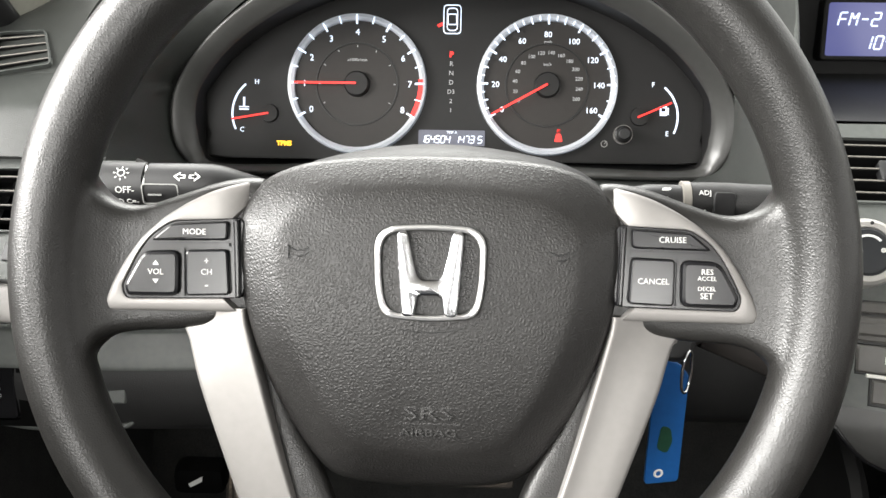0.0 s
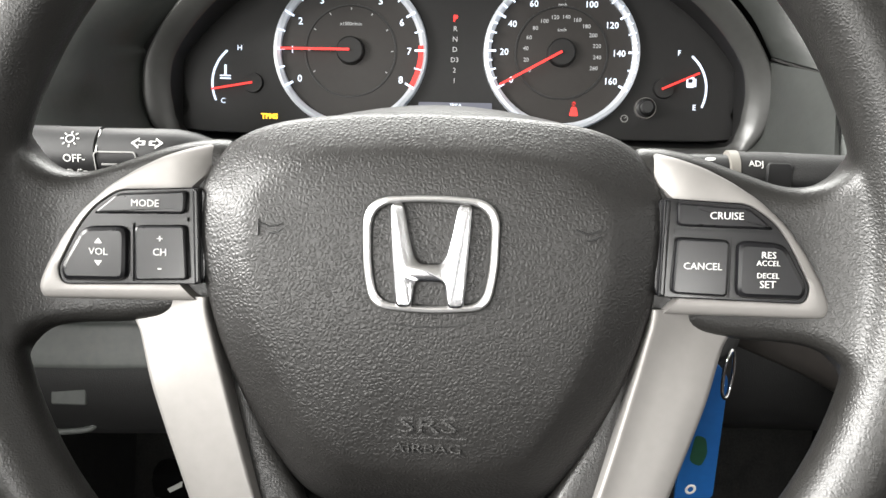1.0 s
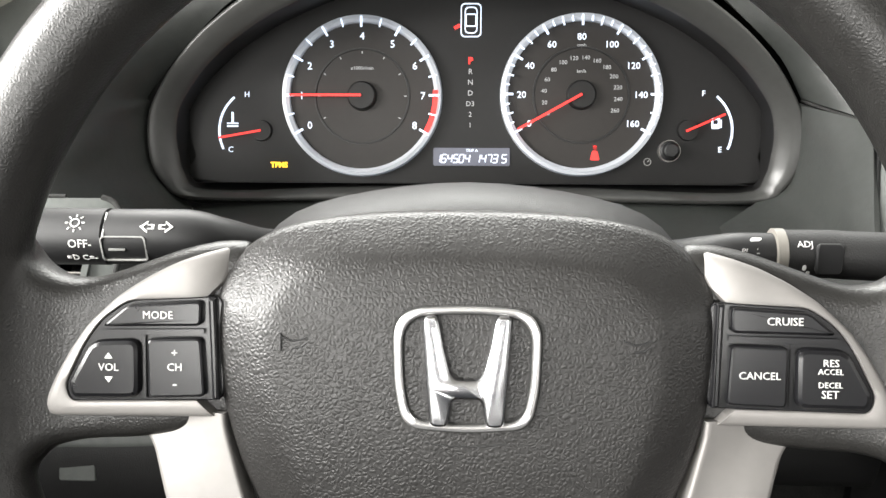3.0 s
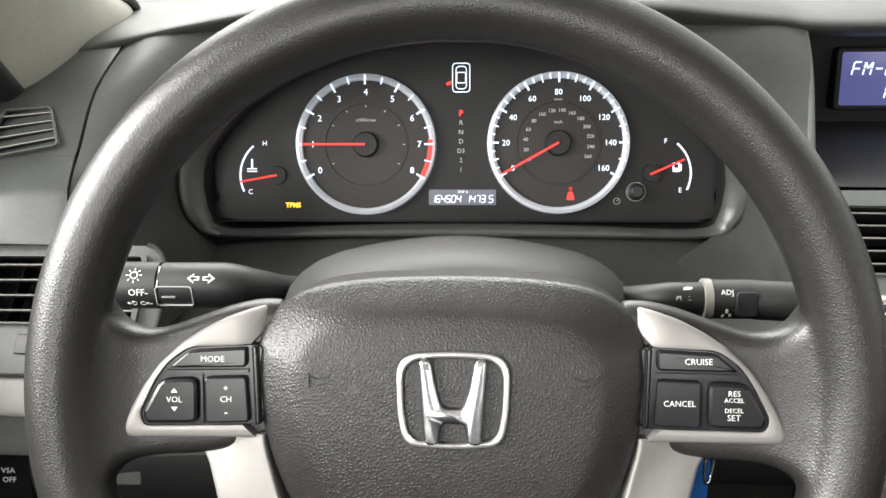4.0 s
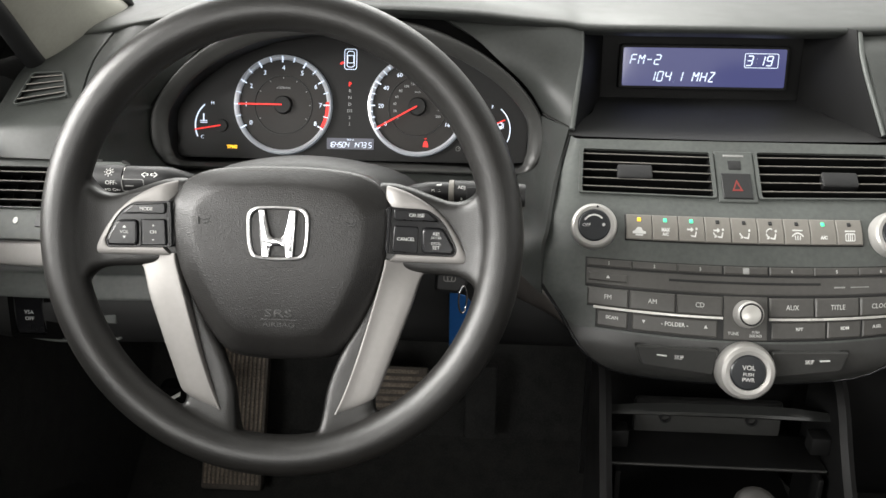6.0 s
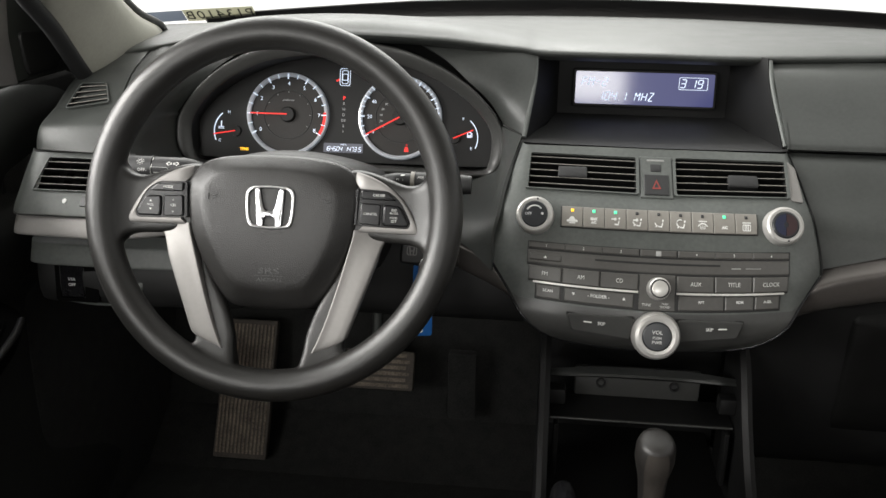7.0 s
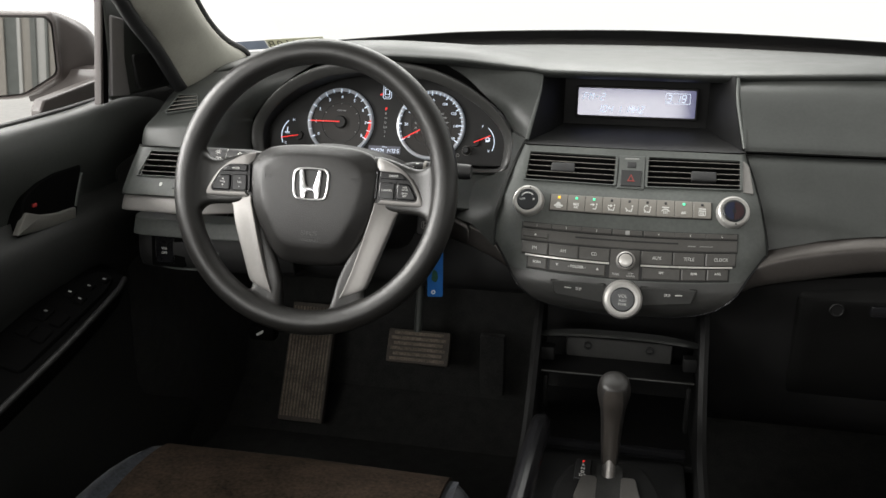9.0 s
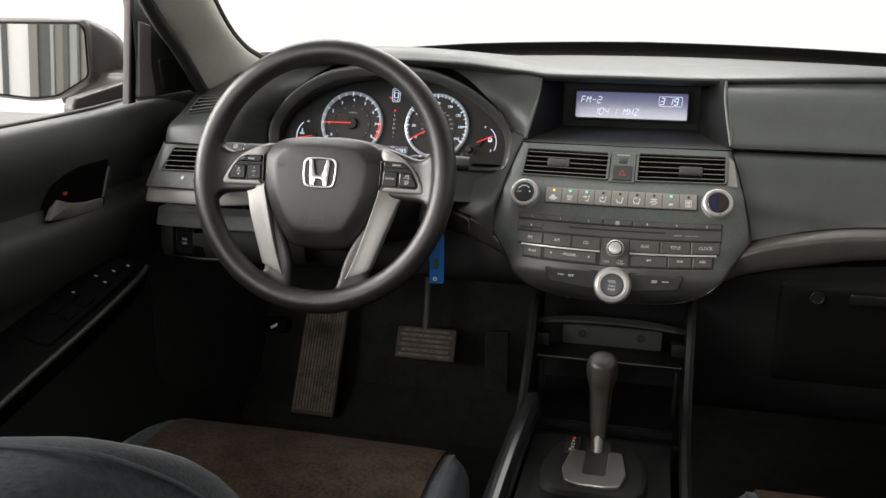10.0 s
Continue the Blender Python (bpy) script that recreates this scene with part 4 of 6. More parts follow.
        bez_line = rnd([(0.0830, 0.0252), (0.1162, 0.0236), (0.1255, 0.0172), (0.1316, 0.0092), (0.1393, -0.0066), (0.1376, -0.0124), (0.0830, -0.0112)], 0.004)
        bm = B()
        cx, cy = 0.108, 0.004
        o, i_ = star(outer, cx, cy), star(bez_line, cx, cy)
        levels = []
        for f, w in ((0.0, -0.012), (0.0, -0.0006), (0.05, 0.0006), (0.14, 0.0014), (0.3, 0.0020), (0.6, 0.0024), (0.92, 0.0026), (1.0, 0.0022), (1.0, -0.002)):
            levels.append([bm.verts.new((s * (p[0] + (q[0] - p[0]) * f), p[1] + (q[1] - p[1]) * f, w - dished(p[1] + (q[1] - p[1]) * f) - 24 * max(0.0, 0.096 - (p[0] + (q[0] - p[0]) * f)) ** 2 * (p[1] > 0.02) - (0.0065 if p[0] < 0.0860 and p[1] < 0.030 else 0.0))) for p, q in zip(o, i_)])
        for a, b in zip(levels, levels[1:]):
            for j in range(len(a)):
                bm.faces.new((a[j - 1], a[j], b[j], b[j - 1]))
        # the leg runs down from under the ledge with a lip along its inner edge
        rows = []
        for y, x0, x1, dip in ((-0.0160, 0.0830, 0.1210, 0.009), (-0.0205, 0.0826, 0.1185, 0.0085), (-0.0245, 0.0818, 0.1150, 0.0070), (-0.0300, 0.0804, 0.1112, 0.0050), (-0.0380, 0.0784, 0.1085, 0.0030), (-0.0500, 0.0752, 0.1050, 0.0012), (-0.0650, 0.0712, 0.0998, 0.0004), (-0.0850, 0.0655, 0.0926, 0.0), (-0.1040, 0.0596, 0.0858, 0.0), (-0.1180, 0.0547, 0.0808, 0.0), (-0.1255, 0.0518, 0.0772, 0.0002), (-0.1310, 0.0495, 0.0690, 0.0006), (-0.1360, 0.0472, 0.0580, 0.0012), (-0.1395, 0.0456, 0.0500, 0.0022)):
            w = 0.0016
            wide = x1 - x0
            rows.append([(s * x, y, v) for x, v in ((x0, -0.011), (x0, w - 0.0010), (x0 + 0.0005, w - 0.0002), (x0 + 0.0013, w), (x0 + min(0.0024, wide * 0.3), w - 0.0005), (x0 + wide * 0.35, w - 0.0008 - dip * 0.35), (x0 + wide * 0.65, w - 0.0010 - dip * 0.8), (x1 - min(0.0022, wide * 0.2), w - 0.0014 - dip), (x1 - 0.0006, w - 0.0022 - dip), (x1, w - 0.0035 - dip), (x1, -0.013))])
        loft(bm, rows, 3, 1, closed=True, ends=True)
        part("spoke_trim", bm, SILVER, SW, "silver painted spoke trim", angle=50)
        bez = part("switch_bezel", prism(B(), g(bez_line), -0.002, 0.0016, bevel=0.0005), GLOSS, SW)
        shapes = [[(0.0897, 0.0238), (0.1157, 0.0222), (0.1252, 0.0144), (0.0900, 0.0150)], [(0.0900, 0.0110), (0.1092, 0.0104), (0.1090, -0.0104), (0.0888, -0.0096)], [(0.1118, 0.0103), (0.1288, 0.0097), (0.1376, -0.0062), (0.1360, -0.0108), (0.1120, -0.0106)]]
        for shape, r in zip(shapes, (0.0022, 0.0022, 0.0042)):
            part("button", prism(B(), rnd(g(shape), r), 0.001, 0.0046, bevel=r * 0.45), GLOSS, bez)
        bm = bar(B(), (s * 0.0895, 0.0130), (s * 0.1262, 0.0124), 0.0016, 0.001, 0.0034)
        bar(bm, (s * 0.1105, 0.0112), (s * 0.1104, -0.0106), 0.0008, 0.001, 0.0030)
        part("divider", bm, GLOSS, bez)
        part("seam_strip", prism(B(), rnd(g([(0.0850, 0.0248), (0.0878, 0.0246), (0.0866, -0.0108), (0.0840, -0.0108)]), 0.0006), -0.002, 0.0042, bevel=0.0010), GLOSS, SW)
        f = lambda t, x, y, h, **k: lettering("legend", t, h, at(s * x, y, 0.0048), PRINT, bez, bold=-0.00004, **k)
        if s < 0:
            f("MODE", 0.1050, 0.0186, 0.0026)
            f("VOL", 0.1225, 0.0003, 0.0026)
            f("CH", 0.0993, 0.0006, 0.0026)
            f("+", 0.0993, 0.0055, 0.003)
            f("-", 0.0993, -0.0050, 0.004)
            for d in (1, -1):
                bm = prism(B(), [(-0.1225 - 0.0014, 0.0003 + d * 0.0032), (-0.1225 + 0.0014, 0.0003 + d * 0.0032), (-0.1225, 0.0003 + d * 0.0052)], 0.0044, 0.0049)
                part("legend", bm, PRINT, bez)
        else:
            f("CRUISE", 0.1075, 0.0190, 0.0026)
            f("CANCEL", 0.0996, 0.0006, 0.0025)
            f("RES", 0.1230, 0.0052, 0.0024)
            f("ACCEL", 0.1230, 0.0023, 0.0019)
            f("DECEL", 0.1230, -0.0022, 0.0019)
            f("SET", 0.1230, -0.0054, 0.0026)


build_wheel()


def build_column():
    col = thing("steering_column", "dark plastic steering column shroud", "column", WHEEL)
    bm = B()
    rows = []
    for w, sx, t, b in ((-0.030, 0.060, 0.046, -0.055), (-0.042, 0.072, 0.0575, -0.058), (-0.06, 0.083, 0.0635, -0.062), (-0.09, 0.094, 0.0662, -0.065), (-0.12, 0.098, 0.0668, -0.068), (-0.17, 0.10, 0.065, -0.07), (-0.27, 0.10, 0.055, -0.075)):
        rows.append([(x, y, w) for x, y in ((0, t), (sx * 0.45, t - 0.004), (sx * 0.82, t - 0.014), (sx, t - 0.034), (sx * 0.97, 0.0), (sx * 0.8, b * 0.6), (sx * 0.6, b * 0.95), (0, b), (-sx * 0.6, b * 0.95), (-sx * 0.8, b * 0.6), (-sx * 0.97, 0.0), (-sx, t - 0.034), (-sx * 0.82, t - 0.014), (-sx * 0.45, t - 0.004))])
    loft(bm, rows, 3, 3, ends=True, closed=True)
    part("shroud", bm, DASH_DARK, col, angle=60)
    bm = B()
    box(bm, (0.025, -0.078, -0.075), (0.042, 0.007, 0.03), 0.003)
    part("tilt_lever", bm, BLACK, col)
    bm = tube(B(), [(-0.006, 0.058, -0.1), (-0.006, 0.0665, -0.1)], 0.0012, 8)
    part("pin", bm, GREYBTN, col)
    RAD, YC, ZC = 0.013, 0.1, 0.685

    def on_lever(x, q, d=0.0):
        a = q / RAD + radians(20)
        return Vector((x, YC - (RAD + d) * math.cos(a), ZC + (RAD + d) * math.sin(a)))

    YC, ZC = 0.120, 0.680

    st = thing("turn_signal_stalk", "black turn signal stalk with white printed light symbols", "stalk", Matrix.Translation((-0.07, YC, ZC)))
    bm = tube(B(), spline([(-0.05, YC + 0.055, ZC - 0.020), (-0.092, YC + 0.024, ZC - 0.013), (-0.112, YC + 0.006, ZC - 0.004), (-0.127, YC, ZC), (-0.1615, YC, ZC)], 5), lambda u: lerp(u, (0, 0.25, 0.5, 0.75, 1), (0.0075, 0.0080, 0.0105, RAD - 0.0004, RAD - 0.0004)), 28)
    lever = part("lever", bm, BLACK, st, world=True)
    bm = tube(B(), [(-0.1625, YC, ZC), (-0.163, YC, ZC), (-0.205, YC, ZC), (-0.209, YC, ZC)], lambda u: 0.0105 if u in (0, 1) else RAD, 28)
    knob = part("knob", bm, BLACK, st, world=True)
    bm = frame_ring(B(), rrect(-0.1525, -0.006, 0.0205, 0.0125, 0.002), rrect(-0.1525, -0.006, 0.0193, 0.0113, 0.0016), -0.0003, 0.0006, on_lever)
    prism(bm, rrect(-0.1555, -0.006, 0.0075, 0.0008, 0.0002), -0.0003, 0.0003, on_lever)
    part("marker", bm, GREYPRINT, lever)
    bm = prism(B(), rrect(-0.1615, 0.006, 0.0006, 0.012, 0.0002), -0.0003, 0.0007, on_lever)
    part("index_line", bm, PRINT, lever)
    for s in (-1, 1):
        x = -0.1375 + s * 0.0040
        pts = [(x - s * 0.0030, 0.0056), (x, 0.0056), (x, 0.0073), (x + s * 0.0036, 0.0045), (x, 0.0017), (x, 0.0034), (x - s * 0.0030, 0.0034)]
        c = (x, 0.0045)
        part("arrow", frame_ring(B(), pts, [(c[0] + (p[0] - c[0]) * 0.62, c[1] + (p[1] - c[1]) * 0.62) for p in pts], -0.0002, 0.0003, on_lever), PRINT, lever)
    bm = band(B(), -0.1745, 0.0062, 0.0017, 0.0022, 0, 359, -0.0002, 0.0003, 20, on_lever)
    for k in range(8):
        a = radians(45 * k)
        bar(bm, (-0.1745 + 0.0031 * math.cos(a), 0.0062 + 0.0031 * math.sin(a)), (-0.1745 + 0.0044 * math.cos(a), 0.0062 + 0.0044 * math.sin(a)), 0.0005, -0.0002, 0.0003, on_lever)
    part("lamp_symbol", bm, PRINT, knob)
    lettering("legend", "OFF-", 0.0036, at(-0.172, -0.0035, 0.0002), PRINT, knob, on_lever, depth=0.0001)
    lettering("legend", "=D C=-", 0.003, at(-0.172, -0.0105, 0.0002), PRINT, knob, on_lever, depth=0.0001)
    YC, ZC, RAD = 0.1, 0.6823, 0.0102

    st = thing("wiper_stalk", "black wiper stalk with a pale grey ring", "stalk", Matrix.Translation((0.06, YC, ZC)))
    bm = tube(B(), spline([(0.05, YC + 0.06, ZC - 0.018), (0.085, YC + 0.024, ZC - 0.010), (0.100, YC + 0.006, ZC - 0.003), (0.112, YC, ZC), (0.1275, YC, ZC)], 5), lambda u: lerp(u, (0, 0.25, 0.5, 0.75, 1), (0.006, 0.0065, 0.0078, RAD - 0.0015, RAD - 0.0015)), 28)
    lever = part("lever", bm, BLACK, st, world=True)
    lettering("legend", "PULL", 0.0024, at(0.1165, 0.001, -0.0012), PRINT, lever, on_lever, depth=0.0001, slant=0.2)
    bm = prism(B(), rnd([(0.1165, 0.006), (0.121, 0.0063), (0.1220, 0.0083), (0.1175, 0.0083)], 0.001), -0.0016, -0.0011, on_lever)
    part("wash_symbol", bm, PRINT, lever)
    part("ring", tube(B(), [(0.1275, YC, ZC), (0.1278, YC, ZC), (0.1318, YC, ZC), (0.1321, YC, ZC)], lambda u: RAD - 0.001 if u in (0, 1) else RAD + 0.0005, 28), GREYBTN, st, "pale grey ring", world=True)
    knob = part("knob", tube(B(), [(0.1322, YC, ZC), (0.152, YC, ZC), (0.153, YC, ZC), (0.156, YC - 0.001, ZC), (0.184, YC - 0.004, ZC), (0.192, YC - 0.004, ZC)], lambda u: 0.0095 if u == 1 else RAD, 28), DASH_DARK, st, world=True)
    lettering("legend", "ADJ", 0.0027, at(0.1385, 0.004, 0.0002), PRINT, knob, on_lever, depth=0.0001)
    for x, q in ((0.1385, -0.006), (0.1405, -0.009), (0.137, -0.0095)):
        part("symbol", prism(B(), rrect(x, q, 0.0014, 0.0024, 0.0006), -0.0002, 0.0003, on_lever), PRINT, knob)
    part("slide_switch", prism(B(), rrect(0.148, -0.002, 0.011, 0.012, 0.002), 0.0, 0.0022, on_lever, 0.0008), BLACK, knob)


build_column()


def build_key():
    k = thing("ignition_key", "black car key in the ignition with a blue plastic tag", "key", Matrix.Translation((0.13, 0.14, 0.605)))
    part("lock", tube(B(), [(0.12, 0.22, 0.592), (0.125, 0.15, 0.600)], 0.017, 24), DASH_DARK, k, world=True)
    m = facing(0.1285, 0.105, 0.603)
    bm = prism(B(), rnd([(-0.014, -0.014), (0.010, -0.016), (0.017, -0.006), (0.017, 0.010), (0.010, 0.016), (-0.012, 0.014)], 0.005), -0.04, 0.004, bevel=0.003)
    bm.transform(m)
    part("head", bm, BLACK, k, world=True)
    bm = frame_ring(B(), rrect(0.0, 0.0, 0.011, 0.010, 0.002), rrect(0.0, 0.0, 0.0094, 0.0084, 0.0016), 0.003, 0.0046)
    bar(bm, (-0.0026, 0.004), (-0.0016, -0.004), 0.0012, 0.003, 0.0046)
    bar(bm, (0.0026, 0.004), (0.0016, -0.004), 0.0012, 0.003, 0.0046)
    bar(bm, (-0.002, 0), (0.002, 0), 0.0012, 0.003, 0.0046)
    bm.transform(m)
    part("emblem", bm, SILVER, k, "silver emblem", world=True)
    part("ring", tube(B(), [(0.1405 + 0.0035 * math.sin(a), 0.098 + 0.004 * math.sin(a), 0.583 + 0.013 * math.cos(a)) for a in [2 * math.pi * j / 24 for j in range(24)]], 0.0009, 8, True), CHROME, k, "steel ring", world=True)
    m = Matrix.Translation((0.1385, 0.122, 0.535)) @ Matrix.Rotation(radians(12), 4, "Z") @ Matrix.Rotation(radians(90), 4, "X")
    bm = prism(B(), rnd([(-0.0115, -0.041), (0.0105, -0.041), (0.0105, 0.032), (0.004, 0.041), (-0.0115, 0.046)], 0.003), -0.0007, 0.0009, bevel=0.0004)
    bm.transform(m)
    tag = part("tag", bm, BLUE, k, "blue plastic tag", world=True)
    bm = prism(B(), rnd([(-0.006, -0.016), (0.001, -0.02), (0.004, -0.012), (0.002, -0.002), (-0.004, 0.0)], 0.003), 0.0009, 0.0013)
    bm.transform(m)
    part("sticker", bm, material("dark green print", (0.01, 0.06, 0.03), 0.5), tag, "dark green blot")
    bm = lathe(B(), [(0.0014, 0.0008), (0.0024, 0.0013), (0.0034, 0.0008)], 16, m @ at(-0.003, -0.034))
    part("eyelet", bm, PRINT, tag)


build_key()


# ---- instrument cluster ----
IC = thing("instrument_cluster", "lit instrument cluster with two silver-ringed dials", "gauges", GAUGES)


def build_cluster():
    face = [(-0.175, -0.054), (0.18, -0.054), (0.2, -0.035), (0.203, 0.0), (0.18, 0.045), (0.13, 0.08), (0.06, 0.098), (-0.06, 0.098), (-0.13, 0.08), (-0.18, 0.045), (-0.2, 0.0), (-0.197, -0.035)]
    ring = [(p.x, p.y) for p in spline([(x, y, 0) for x, y in face], 5, True)]
    part("face", prism(B(), ring, -0.03, -0.004), FACE, IC)
    # hood: tunnel wall, grey lip and outer side, from the lower left round over the top
    lip = [(0, -0.0665, 0.012), (-0.10, -0.0668, 0.015), (-0.192, -0.0668, 0.02), (-0.211, -0.056, 0.026), (-0.2185, -0.038, 0.031), (-0.2175, -0.013, 0.036), (-0.2085, 0.006, 0.041), (-0.191, 0.027, 0.05), (-0.167, 0.047, 0.06), (-0.132, 0.067, 0.072), (-0.08, 0.085, 0.083), (0, 0.093, 0.088)]
    lip = spline(lip + [(-x, y, z) for x, y, z in lip[-2:0:-1]], 4, True)

    def grown(p, k, dw, shrink=1.0):
        d = Vector((p.x * 0.5, p.y - 0.01, 0)).normalized()
        return (p.x + d.x * k, p.y + d.y * k, p.z * shrink + dw)

    wide = [0.018 - 0.007 * min(1, max(0, (-0.045 - p.y) / 0.02)) for p in lip]
    inner = [grown(p, -k, -0.009) for p, k in zip(lip, wide)]
    deep = [(max(-0.202, min(0.202, p.x * 0.945)), max(-0.0545, p.y * 0.94), -0.004) for p in lip]
    bm = loft(B(), [deep, [tuple((Vector(a) + Vector(b)) / 2) for a, b in zip(deep, inner)], inner], 2, 1, closed=True)
    part("tunnel", bm, FACE, IC, angle=70)
    bm = loft(B(), [inner, [grown(p, -k * 0.85, -0.005) for p, k in zip(lip, wide)], [grown(p, -0.003, 0.0012) for p in lip], [grown(p, 0.0, -0.001) for p in lip]], 2, 1, closed=True)
    part("bezel", bm, FASCIA, IC, angle=70)
    bm = loft(B(), [[grown(p, 0.0, -0.001) for p in lip], [grown(p, 0.002, -0.012) for p in lip], [grown(p, 0.004, -0.01, 0.3) for p in lip]], 2, 1, closed=True)
    part("hood", bm, DASH, IC, angle=70)
    bm = loft(B(), [[(-0.19, -0.0548, 0.012), (0, -0.0548, 0.010), (0.19, -0.0548, 0.012)], [(-0.19, -0.0535, -0.004), (0, -0.0535, -0.004), (0.19, -0.0535, -0.004)]], 1, 6)
    part("sill", bm, material("glossy black sill", (0.03, 0.03, 0.03), 0.1, vary=0.05), IC)
    for cx, cy, kind in ((-0.0773, 0.0068, 0), (0.0766, 0.0078, 1)):
        dial = part("speedometer" if kind else "tachometer", lathe(B(), [(0, -0.002), (0.0515, -0.002), (0.0515, -0.004), (0, -0.004)], 48, at(cx, cy)), DIAL, IC)
        part("ring", lathe(B(), [(0.051, -0.004), (0.0512, 0.002), (0.0535, 0.004), (0.056, 0.003), (0.0567, -0.004)], 64, at(cx, cy)), RING, dial, "silver ring")
        part("inner_ring", lathe(B(), [(0.0325, -0.002), (0.0328, -0.0012), (0.0338, -0.0012), (0.034, -0.002)], 48, at(cx, cy)), BLACK, dial)
        part("hub", lathe(B(), [(0.0105, -0.002), (0.0100, 0.003), (0.009, 0.004), (0, 0.004)], 32, at(cx, cy)), FACE, dial)
        n = 8
        bm = B()
        count = 16 if not kind else 32
        for k in range(count + 1):
            a = radians(210 - 240 * k / count)
            major = k % (2 if not kind else 4) == 0
            mid = kind and k % 2 == 0
            r0, r1 = (0.0475, 0.0548) if major else ((0.049, 0.0548) if mid or not kind else (0.0505, 0.0545))
            bar(bm, (cx + r0 * math.cos(a), cy + r0 * math.sin(a)), (cx + r1 * math.cos(a), cy + r1 * math.sin(a)), 0.0014 if major else 0.0009, 0.003, 0.0046)
        part("scale_print", bm, WHITE_GLOW, dial)
        for k in range(9):
            a = radians(210 - 30 * k)
            r = 0.0415 if kind else 0.043
            lettering("numeral", str(k * 20 if kind else k), 0.0045 if kind else 0.0050, at(cx + r * math.cos(a), cy + r * math.sin(a) * 0.97, -0.0016), WHITE_GLOW, dial)
        if kind:
            for k in range(14):
                a = radians(210 - 240 * k / 13.3)
                lettering("numeral", str(k * 20), 0.0028, at(cx + 0.026 * math.cos(a), cy + 0.026 * math.sin(a), -0.0016), GREY_GLOW, dial)
            lettering("legend", "mph", 0.0025, at(cx, cy + 0.0345, -0.0016), GREY_GLOW, dial)
            lettering("legend", "km/h", 0.0022, at(cx, cy + 0.0165, -0.0016), GREY_GLOW, dial)
        else:
            part("red_zone", band(B(), cx, cy, 0.0505, 0.054, 4, -31, 0.003, 0.0044), RED_GLOW, dial)
            lettering("legend", "x1000r/min", 0.0024, at(cx, cy + 0.0195, -0.0016), GREY_GLOW, dial)
            bm = B()
            for k in range(9):
                a = radians(210 - 30 * k)
                bar(bm, (cx + 0.0298 * math.cos(a), cy + 0.0298 * math.sin(a)), (cx + 0.0315 * math.cos(a), cy + 0.0315 * math.sin(a)), 0.0006, -0.002, -0.0014)
            part("scale_print", bm, GREY_GLOW, dial)
        a = radians(209) if kind else radians(180)
        part("needle", bar(B(), (cx, cy), (cx + 0.0505 * math.cos(a), cy + 0.0505 * math.sin(a)), 0.0016, 0.0052, 0.006), RED_GLOW, dial, "lit red needle")
    # small gauges
    for cx, cy, s in ((-0.1493, -0.0177, -1), (0.1512, -0.0164, 1)):
        a0, a1 = (130, 205) if s < 0 else (50, -25)
        g = part("temperature_gauge" if s < 0 else "fuel_gauge", band(B(), cx, cy, 0.0302, 0.0314, a0, a1, -0.004, -0.0025), WHITE_GLOW, IC)
        a = radians(190 if s < 0 else 24)
        r0, r1 = (0.0, 0.0305) if s < 0 else (-0.002, 0.027)
        part("needle", bar(B(), (cx + r0 * math.cos(a), cy + r0 * math.sin(a)), (cx + r1 * math.cos(a), cy + r1 * math.sin(a)), 0.0014, 0.001, 0.0018), RED_GLOW, g, "lit red needle")
        part("hub", lathe(B(), [(0.0075, -0.004), (0.007, 0.0), (0, 0.0005)], 24, at(cx, cy)), FACE, g)
        lettering("legend", "H" if s < 0 else "F", 0.0038, at(cx + s * 0.0105, cy + 0.0255, -0.0028), WHITE_GLOW, g)
        lettering("legend", "C" if s < 0 else "E", 0.0038, at(cx + s * 0.0225, cy - 0.0135, -0.0028), WHITE_GLOW, g)
    for k, c in enumerate("PRND"):
        lettering("gear_letter", c, 0.0036 if k else 0.0044, at(-0.0009, 0.0316 - 0.0075 * k, -0.0032), GREY_GLOW if k else RED_GLOW, IC, bold=0 if k else 0.00025)
    for k, c in enumerate(("D3", "2", "1")):
        lettering("gear_letter", c, 0.0034, at(-0.0009, 0.0316 - 0.0075 * (4 + k), -0.0032), GREY_GLOW, IC)
    trip = part("trip_display", prism(B(), rrect(0.0003, -0.0355, 0.054, 0.0125, 0.0008), -0.004, -0.003), TRIPSCREEN, IC, "lit odometer display")
    lit_digits("164504", 0.0056, -0.0125, -0.0368, -0.0028, WHITE_GLOW, trip, pitch=0.74)
    lit_digits("1473.5", 0.0056, 0.0145, -0.0368, -0.0028, WHITE_GLOW, trip, pitch=0.74)
    lettering("digits", "TRIP A", 0.002, at(0.0005, -0.0312, -0.0028), WHITE_GLOW, trip)
    lettering("warning_light", "TPMS", 0.0036, at(-0.137, -0.042, -0.0032), AMBER_GLOW, IC, bold=0.0002)
    bm = lathe(B(), [(0, 0.0), (0.0016, 0.0), (0.0016, -0.001), (0, -0.001)], 12, at(0.0868, -0.0288, -0.002))
    prism(bm, rnd([(0.0835, -0.0375), (0.090, -0.0375), (0.0885, -0.031), (0.085, -0.031)], 0.001), -0.003, -0.0018)
    part("warning_light", bm, RED_GLOW, IC, "lit red seat belt symbol")
    bm = frame_ring(B(), rrect(-0.0008, 0.060, 0.0145, 0.0235, 0.003), rrect(-0.0008, 0.060, 0.0131, 0.0221, 0.0025), -0.004, -0.003)
    frame_ring(bm, rrect(-0.0008, 0.060, 0.0090, 0.0185, 0.003), rrect(-0.0008, 0.060, 0.0076, 0.0171, 0.0025), -0.004, -0.003)
    frame_ring(bm, rrect(-0.0008, 0.060, 0.0076, 0.009, 0.001), rrect(-0.0008, 0.060, 0.0062, 0.0076, 0.0008), -0.004, -0.003)
